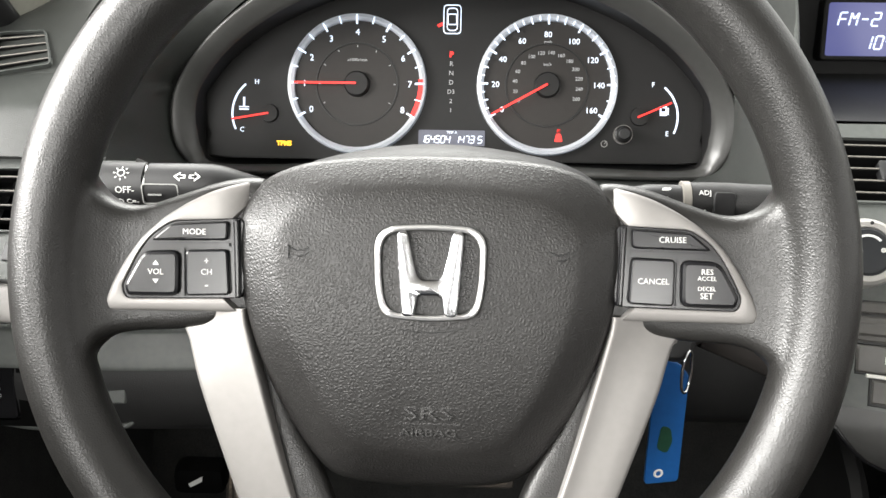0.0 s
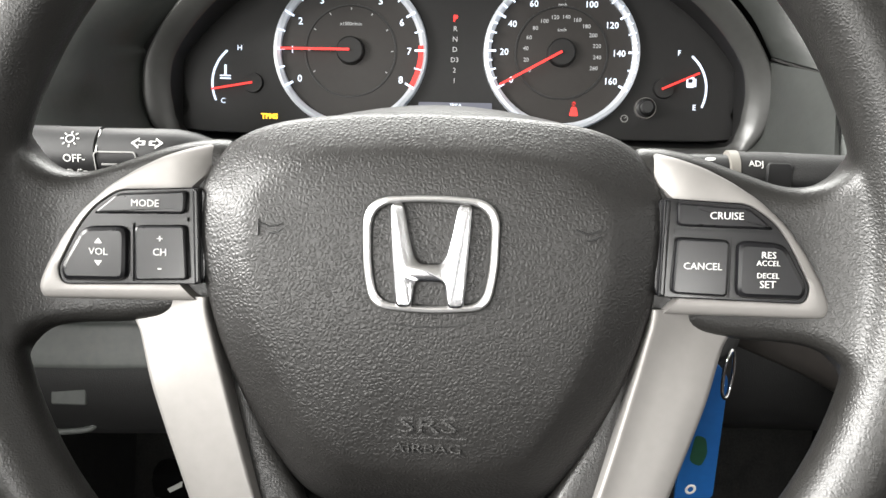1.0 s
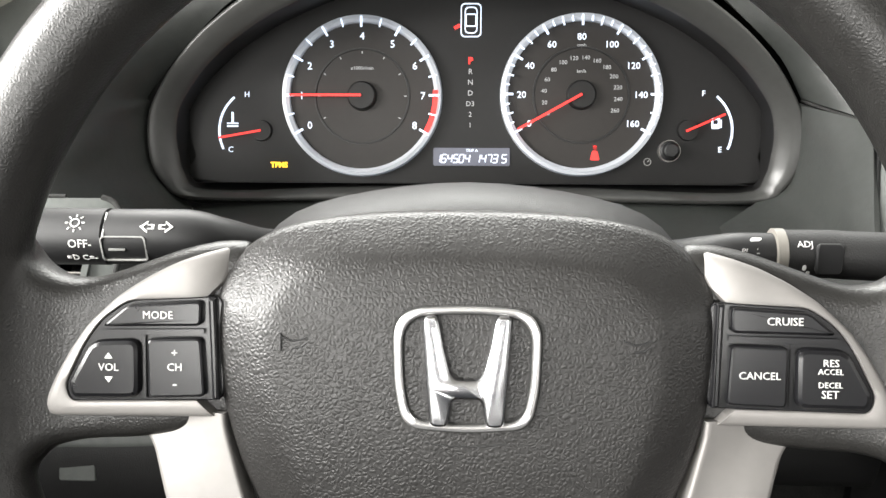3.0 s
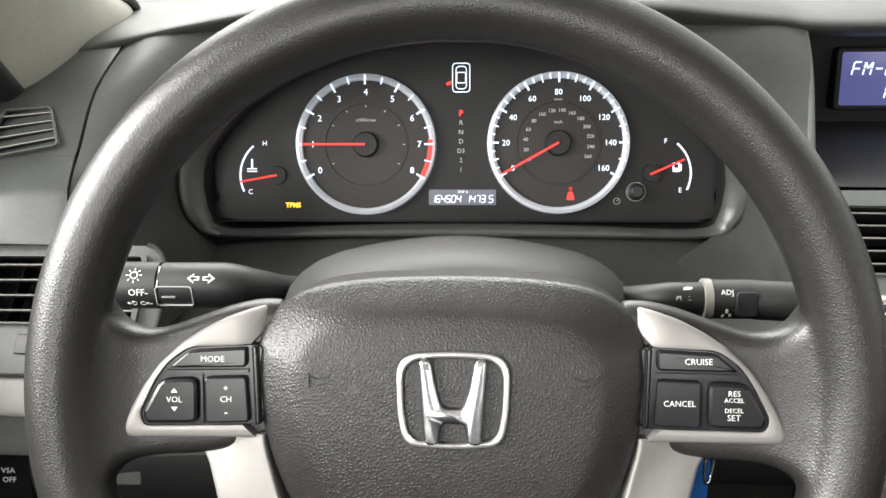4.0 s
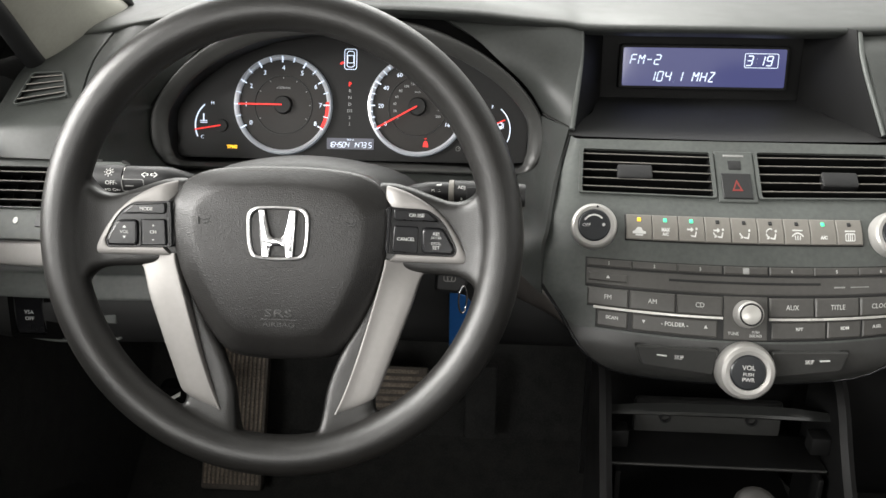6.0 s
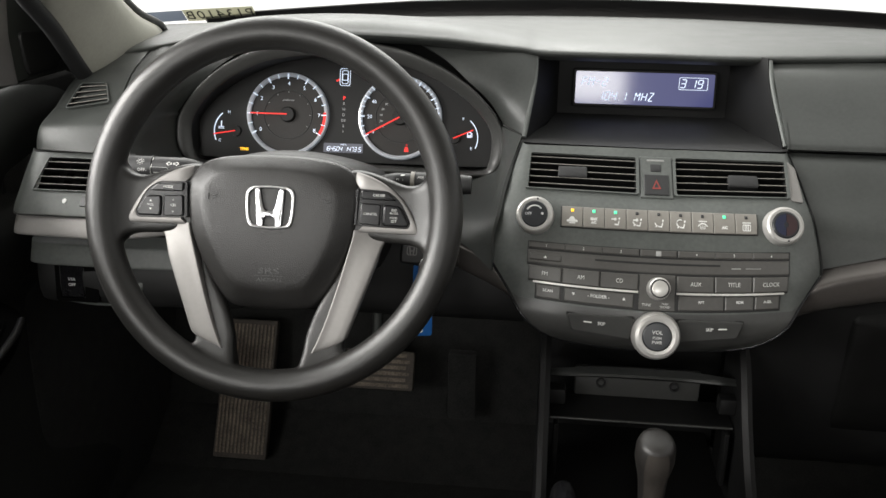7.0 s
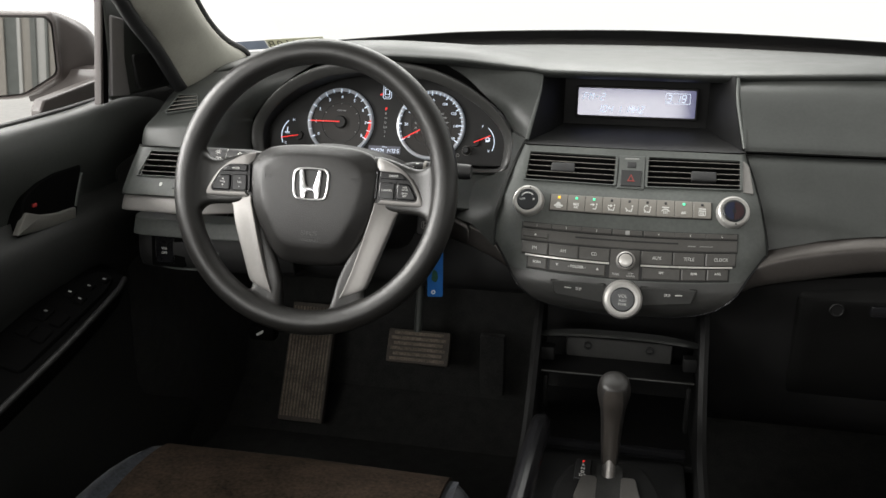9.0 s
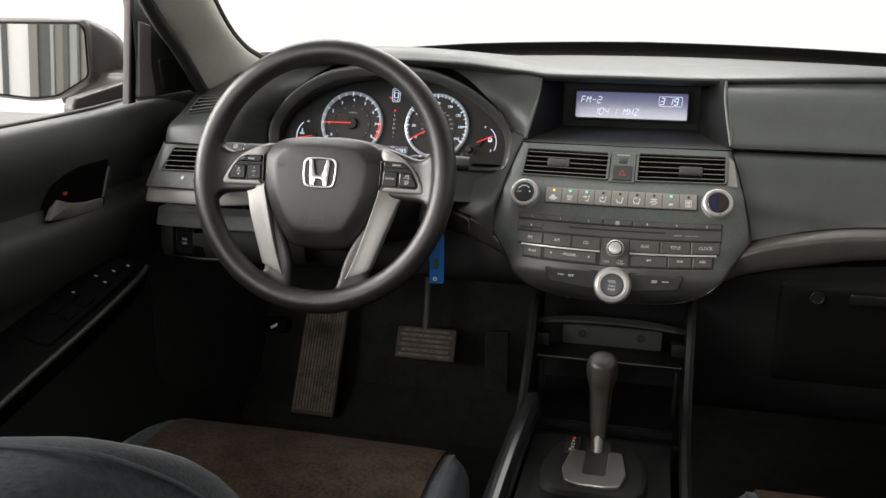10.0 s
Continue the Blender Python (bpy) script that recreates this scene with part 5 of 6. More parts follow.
    part("door_indicator", bm, WHITE_GLOW, IC, "lit white car outline")
    part("warning_light", bar(B(), (-0.0125, 0.0545), (-0.0085, 0.0565), 0.0022, -0.004, -0.003), RED_GLOW, IC)
    bm = B()
    bar(bm, (-0.1705, -0.0125), (-0.1705, -0.0045), 0.0014, -0.004, -0.003)
    for y in (-0.0125, -0.0145):
        bar(bm, (-0.1745, y), (-0.1665, y), 0.0009, -0.004, -0.003)
    part("coolant_symbol", bm, WHITE_GLOW, IC)
    bm = frame_ring(B(), rrect(0.1705, -0.0115, 0.0055, 0.0075, 0.0008), rrect(0.1705, -0.0105, 0.0035, 0.0030, 0.0005), -0.004, -0.003)
    bar(bm, (0.1742, -0.0145), (0.1742, -0.009), 0.0009, -0.004, -0.003)
    part("fuel_symbol", bm, WHITE_GLOW, IC)
    bm = band(B(), 0.1238, -0.0385, 0.0022, 0.0027, 0, 359, -0.004, -0.0032)
    bar(bm, (0.1238, -0.0385), (0.125, -0.0373), 0.0006, -0.004, -0.0032)
    part("reset_symbol", bm, GREYPRINT, IC)
    part("knob_ring", lathe(B(), [(0.0068, -0.004), (0.0068, 0.001), (0.0076, 0.001), (0.0076, -0.004)], 28, at(0.1382, -0.031)), TRIM, IC)
    knob = part("trip_knob", lathe(B(), [(0.0075, -0.004), (0.007, 0.002), (0.0055, 0.0035), (0.005, 0.008), (0.004, 0.009), (0, 0.009)], 24, at(0.1382, -0.031)), BLACK, IC)


build_cluster()


# ---- centre stack ----
STRIP = material("pearl white strip", (0.6, 0.585, 0.555), 0.3, metal=0.3, vary=0.02)
AU = thing("audio_unit", "dark grey built-in car radio with buttons and knobs", "radio", Matrix.Translation((XC, 0.14, 0.55)))
BLUE_TINT = material("dark blue print", (0.015, 0.019, 0.045), 0.4)
RED_TINT = material("dark red print", (0.034, 0.016, 0.018), 0.4)
CL = thing("climate_control", "climate control strip with warm grey buttons and two dials", "climate panel", Matrix.Translation((XC, 0.17, 0.627)))


def stack_part(name, outline, d0, d1, mat, parent, bevel=0.0006, label=""):
    if isinstance(outline, tuple):
        x0, x1, z0, z1 = outline
        b = min(bevel, (d1 - d0) * 0.8)
        n = max(1, math.ceil((x1 - x0) / 0.012))
        cols = [(x0, b)] + [(x0 + b + (x1 - x0 - 2 * b) * k / n, 0) for k in range(n + 1)] + [(x1, b)]
        rows = []
        for x, c in cols:
            m = max(1, math.ceil((z1 - z0) / 0.012))
            face = [(z0 + b + (z1 - z0 - 2 * b) * k / m, d1 - c) for k in range(m + 1)]
            rows.append([on_stack(x, z, d) for z, d in [(z0, d0), (z0, d1 - b)] + face + [(z1, d1 - b), (z1, d0)]])
        return part(name, loft(B(), rows, 1, 1, closed=True, ends=True), mat, parent, label, world=True)
    return part(name, prism(B(), outline, d0, d1, on_stack, bevel), mat, parent, label, world=True)


def stack_text(text, x, z, h, parent, mat=None, **k):
    return lettering("legend", text, h, at(x, z, k.pop("d", 0.0028)), mat or PRINT, parent, on_stack, world=WHERE[parent] != I4, depth=0.0001, **k)


def stack_turn(x, z):
    """A frame on the skin with its own z pointing out of it."""
    n = (on_stack(x, z, 0.01) - on_stack(x, z)).normalized()
    u = Vector((1, 0, 0))
    v = n.cross(u).normalized()
    m = Matrix((v.cross(n), v, n)).transposed().to_4x4()
    return Matrix.Translation(on_stack(x, z)) @ m


def quad(x0, x1, z0, z1, r=0.0012, gap=0.0):
    return (x0 + gap, x1 - gap, z0, z1)


def build_stack():
    # climate strip
    back = stack_part("backing", quad(0.2895, 0.5085, 0.617, 0.6365), -0.001, 0.001, BLACK, CL)
    w = (0.5075 - 0.2905) / 9
    for k in range(9):
        x0 = 0.2905 + w * k
        b = stack_part("button", quad(x0 + 0.0003, x0 + w - 0.0003, 0.618, 0.6358, 0.0008), 0, 0.003, GREYBTN, CL)
        lit = {0: AMBER_GLOW, 1: GREEN_GLOW, 2: GREEN_GLOW, 7: GREEN_GLOW}.get(k, BLACK)
        stack_part("indicator", rrect(x0 + w / 2, 0.6328, 0.0034, 0.0022, 0.0005), 0.002, 0.0033, lit, b)
        c = x0 + w / 2
        if k == 1:
            stack_text("MAX", c, 0.6262, 0.0024, b, d=0.0032, bold=0.0002)
            stack_text("A/C", c, 0.6228, 0.0024, b, d=0.0032, bold=0.0002)
        elif k == 7:
            stack_text("A/C", c, 0.6235, 0.0026, b, d=0.0032, bold=0.0002)
        else:
            bm = B()
            mark = lambda pts: prism(bm, pts, 0.0025, 0.0033, on_stack)
            line = lambda a, e, wide=0.0009: bar(bm, (c + a[0], a[1]), (c + e[0], e[1]), wide, 0.0025, 0.0033, on_stack)
            if k == 0:
                mark([(c + x, z) for x, z in ((-0.0062, 0.6225), (0.0062, 0.6225), (0.006, 0.6245), (0.0035, 0.6250), (0.0015, 0.6275), (-0.002, 0.6275), (-0.004, 0.6250), (-0.006, 0.6245))])
                line((-0.0035, 0.6215), (0.0035, 0.6215), 0.0012)
            if k in (2, 3, 4, 5):
                line((0.0028, 0.6215), (0.0040, 0.6260), 0.0012)
                line((-0.001, 0.6225), (0.0028, 0.6220), 0.0012)
                mark(rrect(c + 0.0042, 0.6278, 0.0018, 0.0018, 0.0008))
            if k in (2, 3):
                line((-0.0045, 0.6272), (0.001, 0.6272), 0.0011)
                line((-0.001, 0.6284), (0.001, 0.6272))
                line((-0.001, 0.6260), (0.001, 0.6272))
            if k in (3, 4, 5):
                line((-0.0048, 0.6258), (-0.0022, 0.6222), 0.0011)
                line((-0.0040, 0.6220), (-0.0022, 0.6222))
                line((-0.0020, 0.6238), (-0.0022, 0.6222))
            if k == 5:
                mark(arc(c - 0.001, 0.6255, 0.0042, 160, 60, 6) + arc(c - 0.001, 0.6255, 0.0034, 60, 160, 6))
            if k == 6:
                line((-0.0045, 0.6286), (0.0045, 0.6286), 0.0008)
                mark(arc(c, 0.6205, 0.0068, 145, 35, 8) + arc(c, 0.6205, 0.0058, 35, 145, 8))
                for x in (-0.002, 0.0, 0.002):
                    line((x, 0.6215), (x * 1.2, 0.6250), 0.0008)
            if k == 8:
                line((-0.0045, 0.6286), (0.0045, 0.6286), 0.0008)
                frame_ring(bm, rrect(c, 0.6240, 0.009, 0.0062, 0.001), rrect(c, 0.6240, 0.0076, 0.0048, 0.0007), 0.0025, 0.0033, on_stack)
                for x in (-0.0018, 0.0, 0.0018):
                    line((x, 0.6215), (x, 0.6265), 0.0008)
            part("symbol", bm, PRINT, b)
    for x, name in ((0.2605, "fan_dial"), (0.5350, "temperature_dial")):
        m = stack_turn(x, 0.6262)
        d = part(name, lathe(B(), [(0.0215, -0.002), (0.0215, 0.008), (0.0205, 0.012), (0.0185, 0.0135), (0.0155, 0.0135), (0.0150, 0.0125)], 48, m), BRIGHT, CL, "silver ringed dial", world=True)
        cap = part("cap", lathe(B(), [(0.0152, 0.010), (0.0150, 0.0128), (0.0135, 0.0138), (0, 0.0142)], 40, m), CAP, d)
        if x > 0.4:
            for tint, a0, a1 in ((BLUE_TINT, 92, 268), (RED_TINT, -88, 88)):
                bm = band(B(), 0, 0, 0.003, 0.0120, a0, a1, 0.0138, 0.0146, 20)
                bm.transform(m)
                part("scale", bm, tint, cap)
        part("pointer", lathe(B(), [(0, 0.0142), (0.0011, 0.0142), (0.0011, 0.0132), (0, 0.0132)], 12, m @ at(0.003, 0.0176 if x < 0.4 else -0.0176)), BLACK, d)
        if x < 0.4:
            bm = prism(B(), arc(0, 0, 0.0105, 150, 40, 12) + arc(0, 0, 0.0090, 40, 150, 12), 0.0138, 0.0146)
            for a in (0, 60, 120):
                ax, ay = 0.0014 * math.cos(radians(a)), 0.0014 * math.sin(radians(a))
                bar(bm, (0.0088 - ax, 0.0005 - ay), (0.0088 + ax, 0.0005 + ay), 0.0012, 0.0138, 0.0146)
            bm.transform(m)
            part("symbol", bm, PRINT, d)
            me = words("OFF", 0.003, at(-0.007, 0.0, 0.0146))
            me.transform(m)
            me.materials.append(PRINT)
            part("legend", me, PRINT, d)
    # radio
    for name, x0, x1, z0, z1 in (("fascia", 0.2535, 0.5445, 0.5765, 0.6010), ("fascia", 0.2558, 0.5432, 0.5590, 0.5765), ("fascia", 0.2640, 0.5355, 0.5405, 0.5590)):
        stack_part(name, (x0, x1, z0, z1), -0.001, 0.0008, DASH_DARK, AU)
    names = ("1", "2", "3", "", "4", "5", "6")
    for k in range(7):
        x0 = 0.2545 + 0.0413 * k
        b = stack_part("button", quad(x0 + (0.0008 if k in (0, 3, 4) else 0.0001), x0 + (0.0405 if k in (2, 3, 6) else 0.0412), 0.5938, 0.6000, 0.0006), 0, 0.0024, RADIO, AU, 0.0009)
        if names[k]:
            stack_text(names[k], x0 + 0.0206, 0.5966, 0.0026, b)
        else:
            stack_part("symbol", rrect(x0 + 0.0206, 0.5966, 0.006, 0.005, 0.001), 0.001, 0.0028, GREYPRINT, b)
    stack_part("slot_panel", quad(0.2545, 0.5435, 0.5784, 0.5922, 0.001), 0, 0.0016, RADIO, AU, 0.0009)
    stack_part("eject_button", quad(0.2565, 0.2925, 0.5815, 0.5888, 0.0008), 0, 0.0032, RADIO, AU, 0.0012)
    stack_part("disc_slot", quad(0.3292, 0.467, 0.5858, 0.5885, 0.0006), 0.0, 0.0018, BLACK, AU)
    stack_part("badge", rrect(0.484, 0.5845, 0.011, 0.002, 0.0004), 0.0, 0.0017, GREYPRINT, AU)
    stack_part("badge", rrect(0.503, 0.5845, 0.018, 0.0016, 0.0004), 0.0, 0.0017, GREYPRINT, AU)
    row = [(0.2560, 0.2935, "FM"), (0.2940, 0.3355, "AM"), (0.3360, 0.3775, "CD"), (0.4190, 0.4600, "AUX"), (0.4605, 0.5020, "TITLE"), (0.5025, 0.5425, "CLOCK")]
    for x0, x1, t in row:
        b = stack_part("button", quad(x0, x1, 0.5608, 0.5764, 0.0008, 0.0003), 0, 0.0026, RADIO, AU, 0.0012)
        stack_text(t, (x0 + x1) / 2, 0.569, 0.0039, b, GREYTEXT, d=0.0029)
    for x0, x1 in ((0.2620, 0.3775), (0.4190, 0.5380)):
        stack_part("bright_strip", quad(x0, x1, 0.5581, 0.5602, 0.0004), 0, 0.0030, STRIP, AU, 0.0003)
    for x0, x1, t, h in ((0.2650, 0.2935, "SCAN", 0.003), (0.2965, 0.3735, "- FOLDER -", 0.0034), (0.4210, 0.4715, "RPT", 0.0026), (0.4720, 0.5050, "RDM", 0.0026), (0.5055, 0.5340, "A.SEL", 0.0026)):
        b = stack_part("button", quad(x0, x1, 0.5425, 0.5570, 0.0008, 0.0006), 0, 0.0022, RADIO, AU, 0.001)
        stack_text(t, (x0 + x1) / 2, 0.551, h, b, d=0.0026, bold=0.0001)
    for x, s in ((0.3075, -1), (0.3625, 1)):
        stack_part("symbol", [(x - 0.002, 0.551 - s * 0.0016), (x + 0.002, 0.551 - s * 0.0016), (x, 0.551 + s * 0.002)], 0.001, 0.0023, PRINT, AU)
    tune = stack_part("tune_panel", quad(0.3785, 0.4175, 0.5415, 0.577, 0.001), 0, 0.0016, RADIO, AU)
    stack_text("TUNE", 0.387, 0.5465, 0.0026, tune, d=0.0021)
    stack_text("PUSH", 0.407, 0.5482, 0.0020, tune, d=0.0021)
    stack_text("SOUND", 0.407, 0.5450, 0.0022, tune, d=0.0021)
    stack_part("symbol", [(0.2725, 0.5842), (0.2765, 0.5842), (0.2745, 0.5868)], 0.002, 0.0035, PRINT, AU)
    m = stack_turn(0.399, 0.5635)
    k1 = part("tune_knob", lathe(B(), [(0.0128, 0), (0.0128, 0.006), (0.0118, 0.014), (0.0105, 0.0155), (0, 0.0158)], 40, m), BRIGHT, AU, "small silver knob", world=True)
    part("cap", lathe(B(), [(0.0088, 0.0150), (0.0084, 0.0164), (0.0070, 0.0170), (0, 0.0172)], 36, m), STRIP, k1, "pale round cap")
    part("groove", lathe(B(), [(0.0088, 0.0157), (0.0096, 0.0160), (0.0104, 0.0157)], 36, m), DASH_DARK, k1)
    for s, t in ((-1, "SKIP"), (1, "SKIP")):
        pts = [(XC + s * x, z) for x, z in ((0.024, 0.5325), (0.0965, 0.5300), (0.0900, 0.5130), (0.026, 0.5080))]
        b = stack_part("skip_button", rnd(pts, 0.003), 0, 0.0034, FASCIA, AU, 0.0014)
        stack_part("gap", rnd([(XC + s * x, z) for x, z in ((0.022, 0.5342), (0.0985, 0.5316), (0.0915, 0.5112), (0.024, 0.5060))], 0.003), -0.001, 0.0006, CARPET, b)
        stack_text(t, XC + s * 0.058, 0.5235, 0.003, b, d=0.0048)
        stack_part("symbol", rrect(XC + s * 0.073, 0.5235, 0.009, 0.0010, 0.0003), 0.002, 0.0047, GREYTEXT, b)
    m = Matrix.Translation(on_stack(0.3985, 0.5145)) @ stack_turn(0.3985, 0.535).to_3x3().to_4x4()
    v = part("volume_knob", lathe(B(), [(0.0265, -0.003), (0.0265, 0.006), (0.0255, 0.013), (0.0235, 0.0165), (0.0200, 0.0175), (0.0165, 0.0170), (0.0160, 0.0155)], 56, m), BRIGHT, AU, "silver ringed volume knob", world=True)
    part("cap", lathe(B(), [(0.0162, 0.014), (0.0160, 0.0165), (0.0145, 0.0175), (0, 0.018)], 40, m), CAP, v)
    for t, y, h in (("VOL", 0.0045, 0.0042), ("PUSH", -0.0015, 0.0028), ("PWR", -0.0065, 0.0036)):
        me = words(t, h, at(0, y, 0.0182))
        me.transform(m)
        me.materials.append(PRINT)
        part("legend", me, PRINT, v)


build_stack()


def vent(name, label, corners, place, slats, group, tab=None, deep=0.03):
    """An air outlet: a dark box behind a frame, with slanted slats. corners run from the lower left round; place maps (x, z, d)."""
    v = thing(name, label, "air vent", Matrix.Translation(place(*[sum(c[k] for c in corners) / 4 for k in (0, 1)], 0.0)), group)
    bl, br, tr, tl = [Vector(c) for c in corners]

    def q(a, b):
        return (bl * (1 - a) + br * a) * (1 - b) + (tl * (1 - a) + tr * a) * b

    bm = B()
    outer = [q(a, b) for a, b in ((0, 0), (1, 0), (1, 1), (0, 1))]
    c = q(0.5, 0.5)
    frame_ring(bm, rnd([tuple(c + (p - c) * 1.035) for p in outer], 0.003, 3), rnd([tuple(c + (p - c) * 0.985) for p in outer], 0.002, 3), -0.002, 0.003, place)
    part("frame", bm, STACK, v, world=True)
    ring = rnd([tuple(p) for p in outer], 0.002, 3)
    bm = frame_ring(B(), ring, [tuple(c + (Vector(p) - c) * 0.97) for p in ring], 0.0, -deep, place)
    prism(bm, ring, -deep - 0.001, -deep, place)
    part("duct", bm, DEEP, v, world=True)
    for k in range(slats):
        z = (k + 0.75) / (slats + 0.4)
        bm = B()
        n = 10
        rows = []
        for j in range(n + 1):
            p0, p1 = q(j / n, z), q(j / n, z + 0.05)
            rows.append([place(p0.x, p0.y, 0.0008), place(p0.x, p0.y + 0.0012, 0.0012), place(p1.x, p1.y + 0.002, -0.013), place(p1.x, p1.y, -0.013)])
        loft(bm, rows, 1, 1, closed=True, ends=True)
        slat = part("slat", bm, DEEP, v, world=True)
        # Highlight on the slat's front edge, drawn as a thin paler line
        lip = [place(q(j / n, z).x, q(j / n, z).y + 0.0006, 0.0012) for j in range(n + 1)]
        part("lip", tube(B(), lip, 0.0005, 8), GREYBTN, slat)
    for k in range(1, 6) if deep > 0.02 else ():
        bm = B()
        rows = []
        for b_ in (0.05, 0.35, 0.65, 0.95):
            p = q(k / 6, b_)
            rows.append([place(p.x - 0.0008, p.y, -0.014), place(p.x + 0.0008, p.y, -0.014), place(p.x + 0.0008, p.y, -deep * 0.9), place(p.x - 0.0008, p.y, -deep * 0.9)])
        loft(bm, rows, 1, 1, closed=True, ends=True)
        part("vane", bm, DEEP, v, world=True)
    if tab:
        a, b, wide = tab
        p = q(a, b)
        part("tab", prism(B(), rrect(p.x, p.y, wide, 0.0105, 0.002), -0.004, 0.0035, place, 0.0015), BLACK, v, world=True)
    return v


vent("centre_vent", "black slatted air vent in the centre stack", [(0.249, 0.6505), (0.3765, 0.6490), (0.3765, 0.6822), (0.2515, 0.6835)], on_stack, 5, "dashboard vents", (0.41, 0.5, 0.034))
vent("centre_vent", "black slatted air vent in the centre stack", [(0.4200, 0.6490), (0.5465, 0.6505), (0.5470, 0.6835), (0.4205, 0.6830)], on_stack, 5, "dashboard vents", (0.61, 0.42, 0.034))


vent("side_vent", "black slatted air vent beside the driver's door", [(-0.333, 0.637), (-0.2, 0.637), (-0.2, 0.668), (-0.326, 0.668)], left_face, 4, "dashboard vents", (0.65, 0.5, 0.025), 0.03)


vent("defroster_vent", "small grey slatted side window vent", [(-0.322, 0.7195), (-0.271, 0.727), (-0.288, 0.745), (-0.319, 0.7435)], end_face, 4, "dashboard vents", None, 0.003)

# hazard switch between the vents
HZ = thing("hazard_switch", "black hazard switch with a red triangle", "switch", Matrix.Translation(on_stack(XC, 0.665)))
stack_part("surround", quad(0.3800, 0.4170, 0.6465, 0.6835, 0.002), -0.001, 0.002, STACK, HZ)
b = stack_part("button", quad(0.3845, 0.4125, 0.6482, 0.6665, 0.0015), 0, 0.0035, BLACK, HZ)
part("triangle", frame_ring(B(), [(0.3985 + 0.006 * math.sin(radians(a)), 0.656 + 0.0055 * math.cos(radians(a))) for a in (0, 120, 240)], [(0.3985 + 0.0035 * math.sin(radians(a)), 0.656 + 0.0032 * math.cos(radians(a))) for a in (0, 120, 240)], 0.003, 0.0038, on_stack), material("red print", (0.22, 0.025, 0.02), 0.5), b)
stack_part("airbag_light", rrect(0.3985, 0.673, 0.0125, 0.007, 0.001), 0.001, 0.0026, BLACK, HZ)
stack_part("legend", rrect(0.3985, 0.680, 0.020, 0.0018, 0.0004), 0.001, 0.0026, GREYPRINT, HZ)

# information display
DISP = facing(0.3985, 0.419, 0.738, 8)
ID = thing("information_display", "lit blue radio information display in its recess", "display", DISP)
part("bezel", prism(B(), rrect(0, 0, 0.191, 0.051, 0.004), -0.012, 0.002, bevel=0.0015), DEEP, ID)
scr = part("screen", prism(B(), rrect(0, 0, 0.183, 0.043, 0.002), 0.0, 0.0026), SCREEN, ID, "glowing blue screen")
for t, x, y in (("FM-2", -0.0645, 0.0082), ("104.1 MHZ", -0.0225, -0.0105), ("3:19", 0.0635, 0.0085)):
    lit_digits(t, 0.0105, x, y, 0.003, WHITE_GLOW, scr, slant=0.2)
part("clock_frame", frame_ring(B(), rrect(0.064, 0.0085, 0.038, 0.0165, 0.002), rrect(0.064, 0.0085, 0.0365, 0.015, 0.0015), 0.0026, 0.003), WHITE_GLOW, scr)


# side marker and button under the driver's vent
DT = thing("dimmer_control", "small grey dimmer button with a pale dot", "button", Matrix.Translation(left_face(-0.28, 0.626)))
part("dot", prism(B(), rrect(-0.2905, 0.6275, 0.0048, 0.0048, 0.0024, 5), -0.0005, 0.001, left_face), PRINT, DT, "pale round dot", world=True)
part("button", prism(B(), rrect(-0.2575, 0.6275, 0.026, 0.009, 0.001), -0.001, 0.0015, left_face, 0.0006), BLACK, DT, world=True)


# ---- driver's door ----
def build_door():
    d = thing("driver_door", "black trimmed driver's door with window and pull handle", "door", Matrix.Translation((-0.45, -0.3, 0.1)))
    flip = lambda y, z, x: Vector((x, y, z))
    section = ((-0.452, 0.735), (-0.44, 0.744), (-0.424, 0.742), (-0.412, 0.725), (-0.406, 0.69), (-0.412, 0.655), (-0.425, 0.62), (-0.428, 0.60), (-0.418, 0.585), (-0.402, 0.572), (-0.398, 0.545), (-0.408, 0.50), (-0.428, 0.45), (-0.43, 0.25), (-0.41, 0.08), (-0.43, 0.0))
    along = ((-0.75, 0.0, 0.018), (-0.4, 0.0, 0.018), (-0.1, 0.0, 0.017), (0.12, 0.0, 0.014), (0.25, -0.004, 0.006), (0.36, -0.012, 0.0), (0.46, -0.02, 0.0))
    # Upper trim is paler to carry the window light falling on it
    for name, cut, mat in (("upper_trim", section[:8], DASH), ("panel", section[7:], DOOR_TRIM)):
        rows = [[(x + s, y, z - low * max(0, min(1, (z - 0.6) / 0.12))) for x, z in cut] for y, s, low in along]
        part(name, loft(B(), rows, 3, 3, 0.006), mat, d, world=True, angle=60)
    bm = tube(B(), spline([(-0.447, -0.75, 0.727), (-0.447, -0.06, 0.7275), (-0.447, 0.133, 0.731), (-0.446, 0.2, 0.7345), (-0.446, 0.28, 0.738)], 4), 0.0045, 8)
    part("window_seal", bm, BLACK, d, world=True)
    bm = B()
    loft(bm, [[(-0.44, y, z + 0.02), (xi - 0.03, y, z + 0.012), (xi, y, z), (xi + 0.002, y, z - 0.012), (xi - 0.02, y, z - 0.05), (-0.44, y, z - 0.09)] for y, z, xi in ((-0.75, 0.315, -0.345), (-0.45, 0.355, -0.344), (-0.22, 0.410, -0.343), (-0.05, 0.445, -0.342), (0.08, 0.474, -0.345), (0.14, 0.478, -0.362), (0.185, 0.47, -0.40))], 4, 3, closed=True, ends=True)
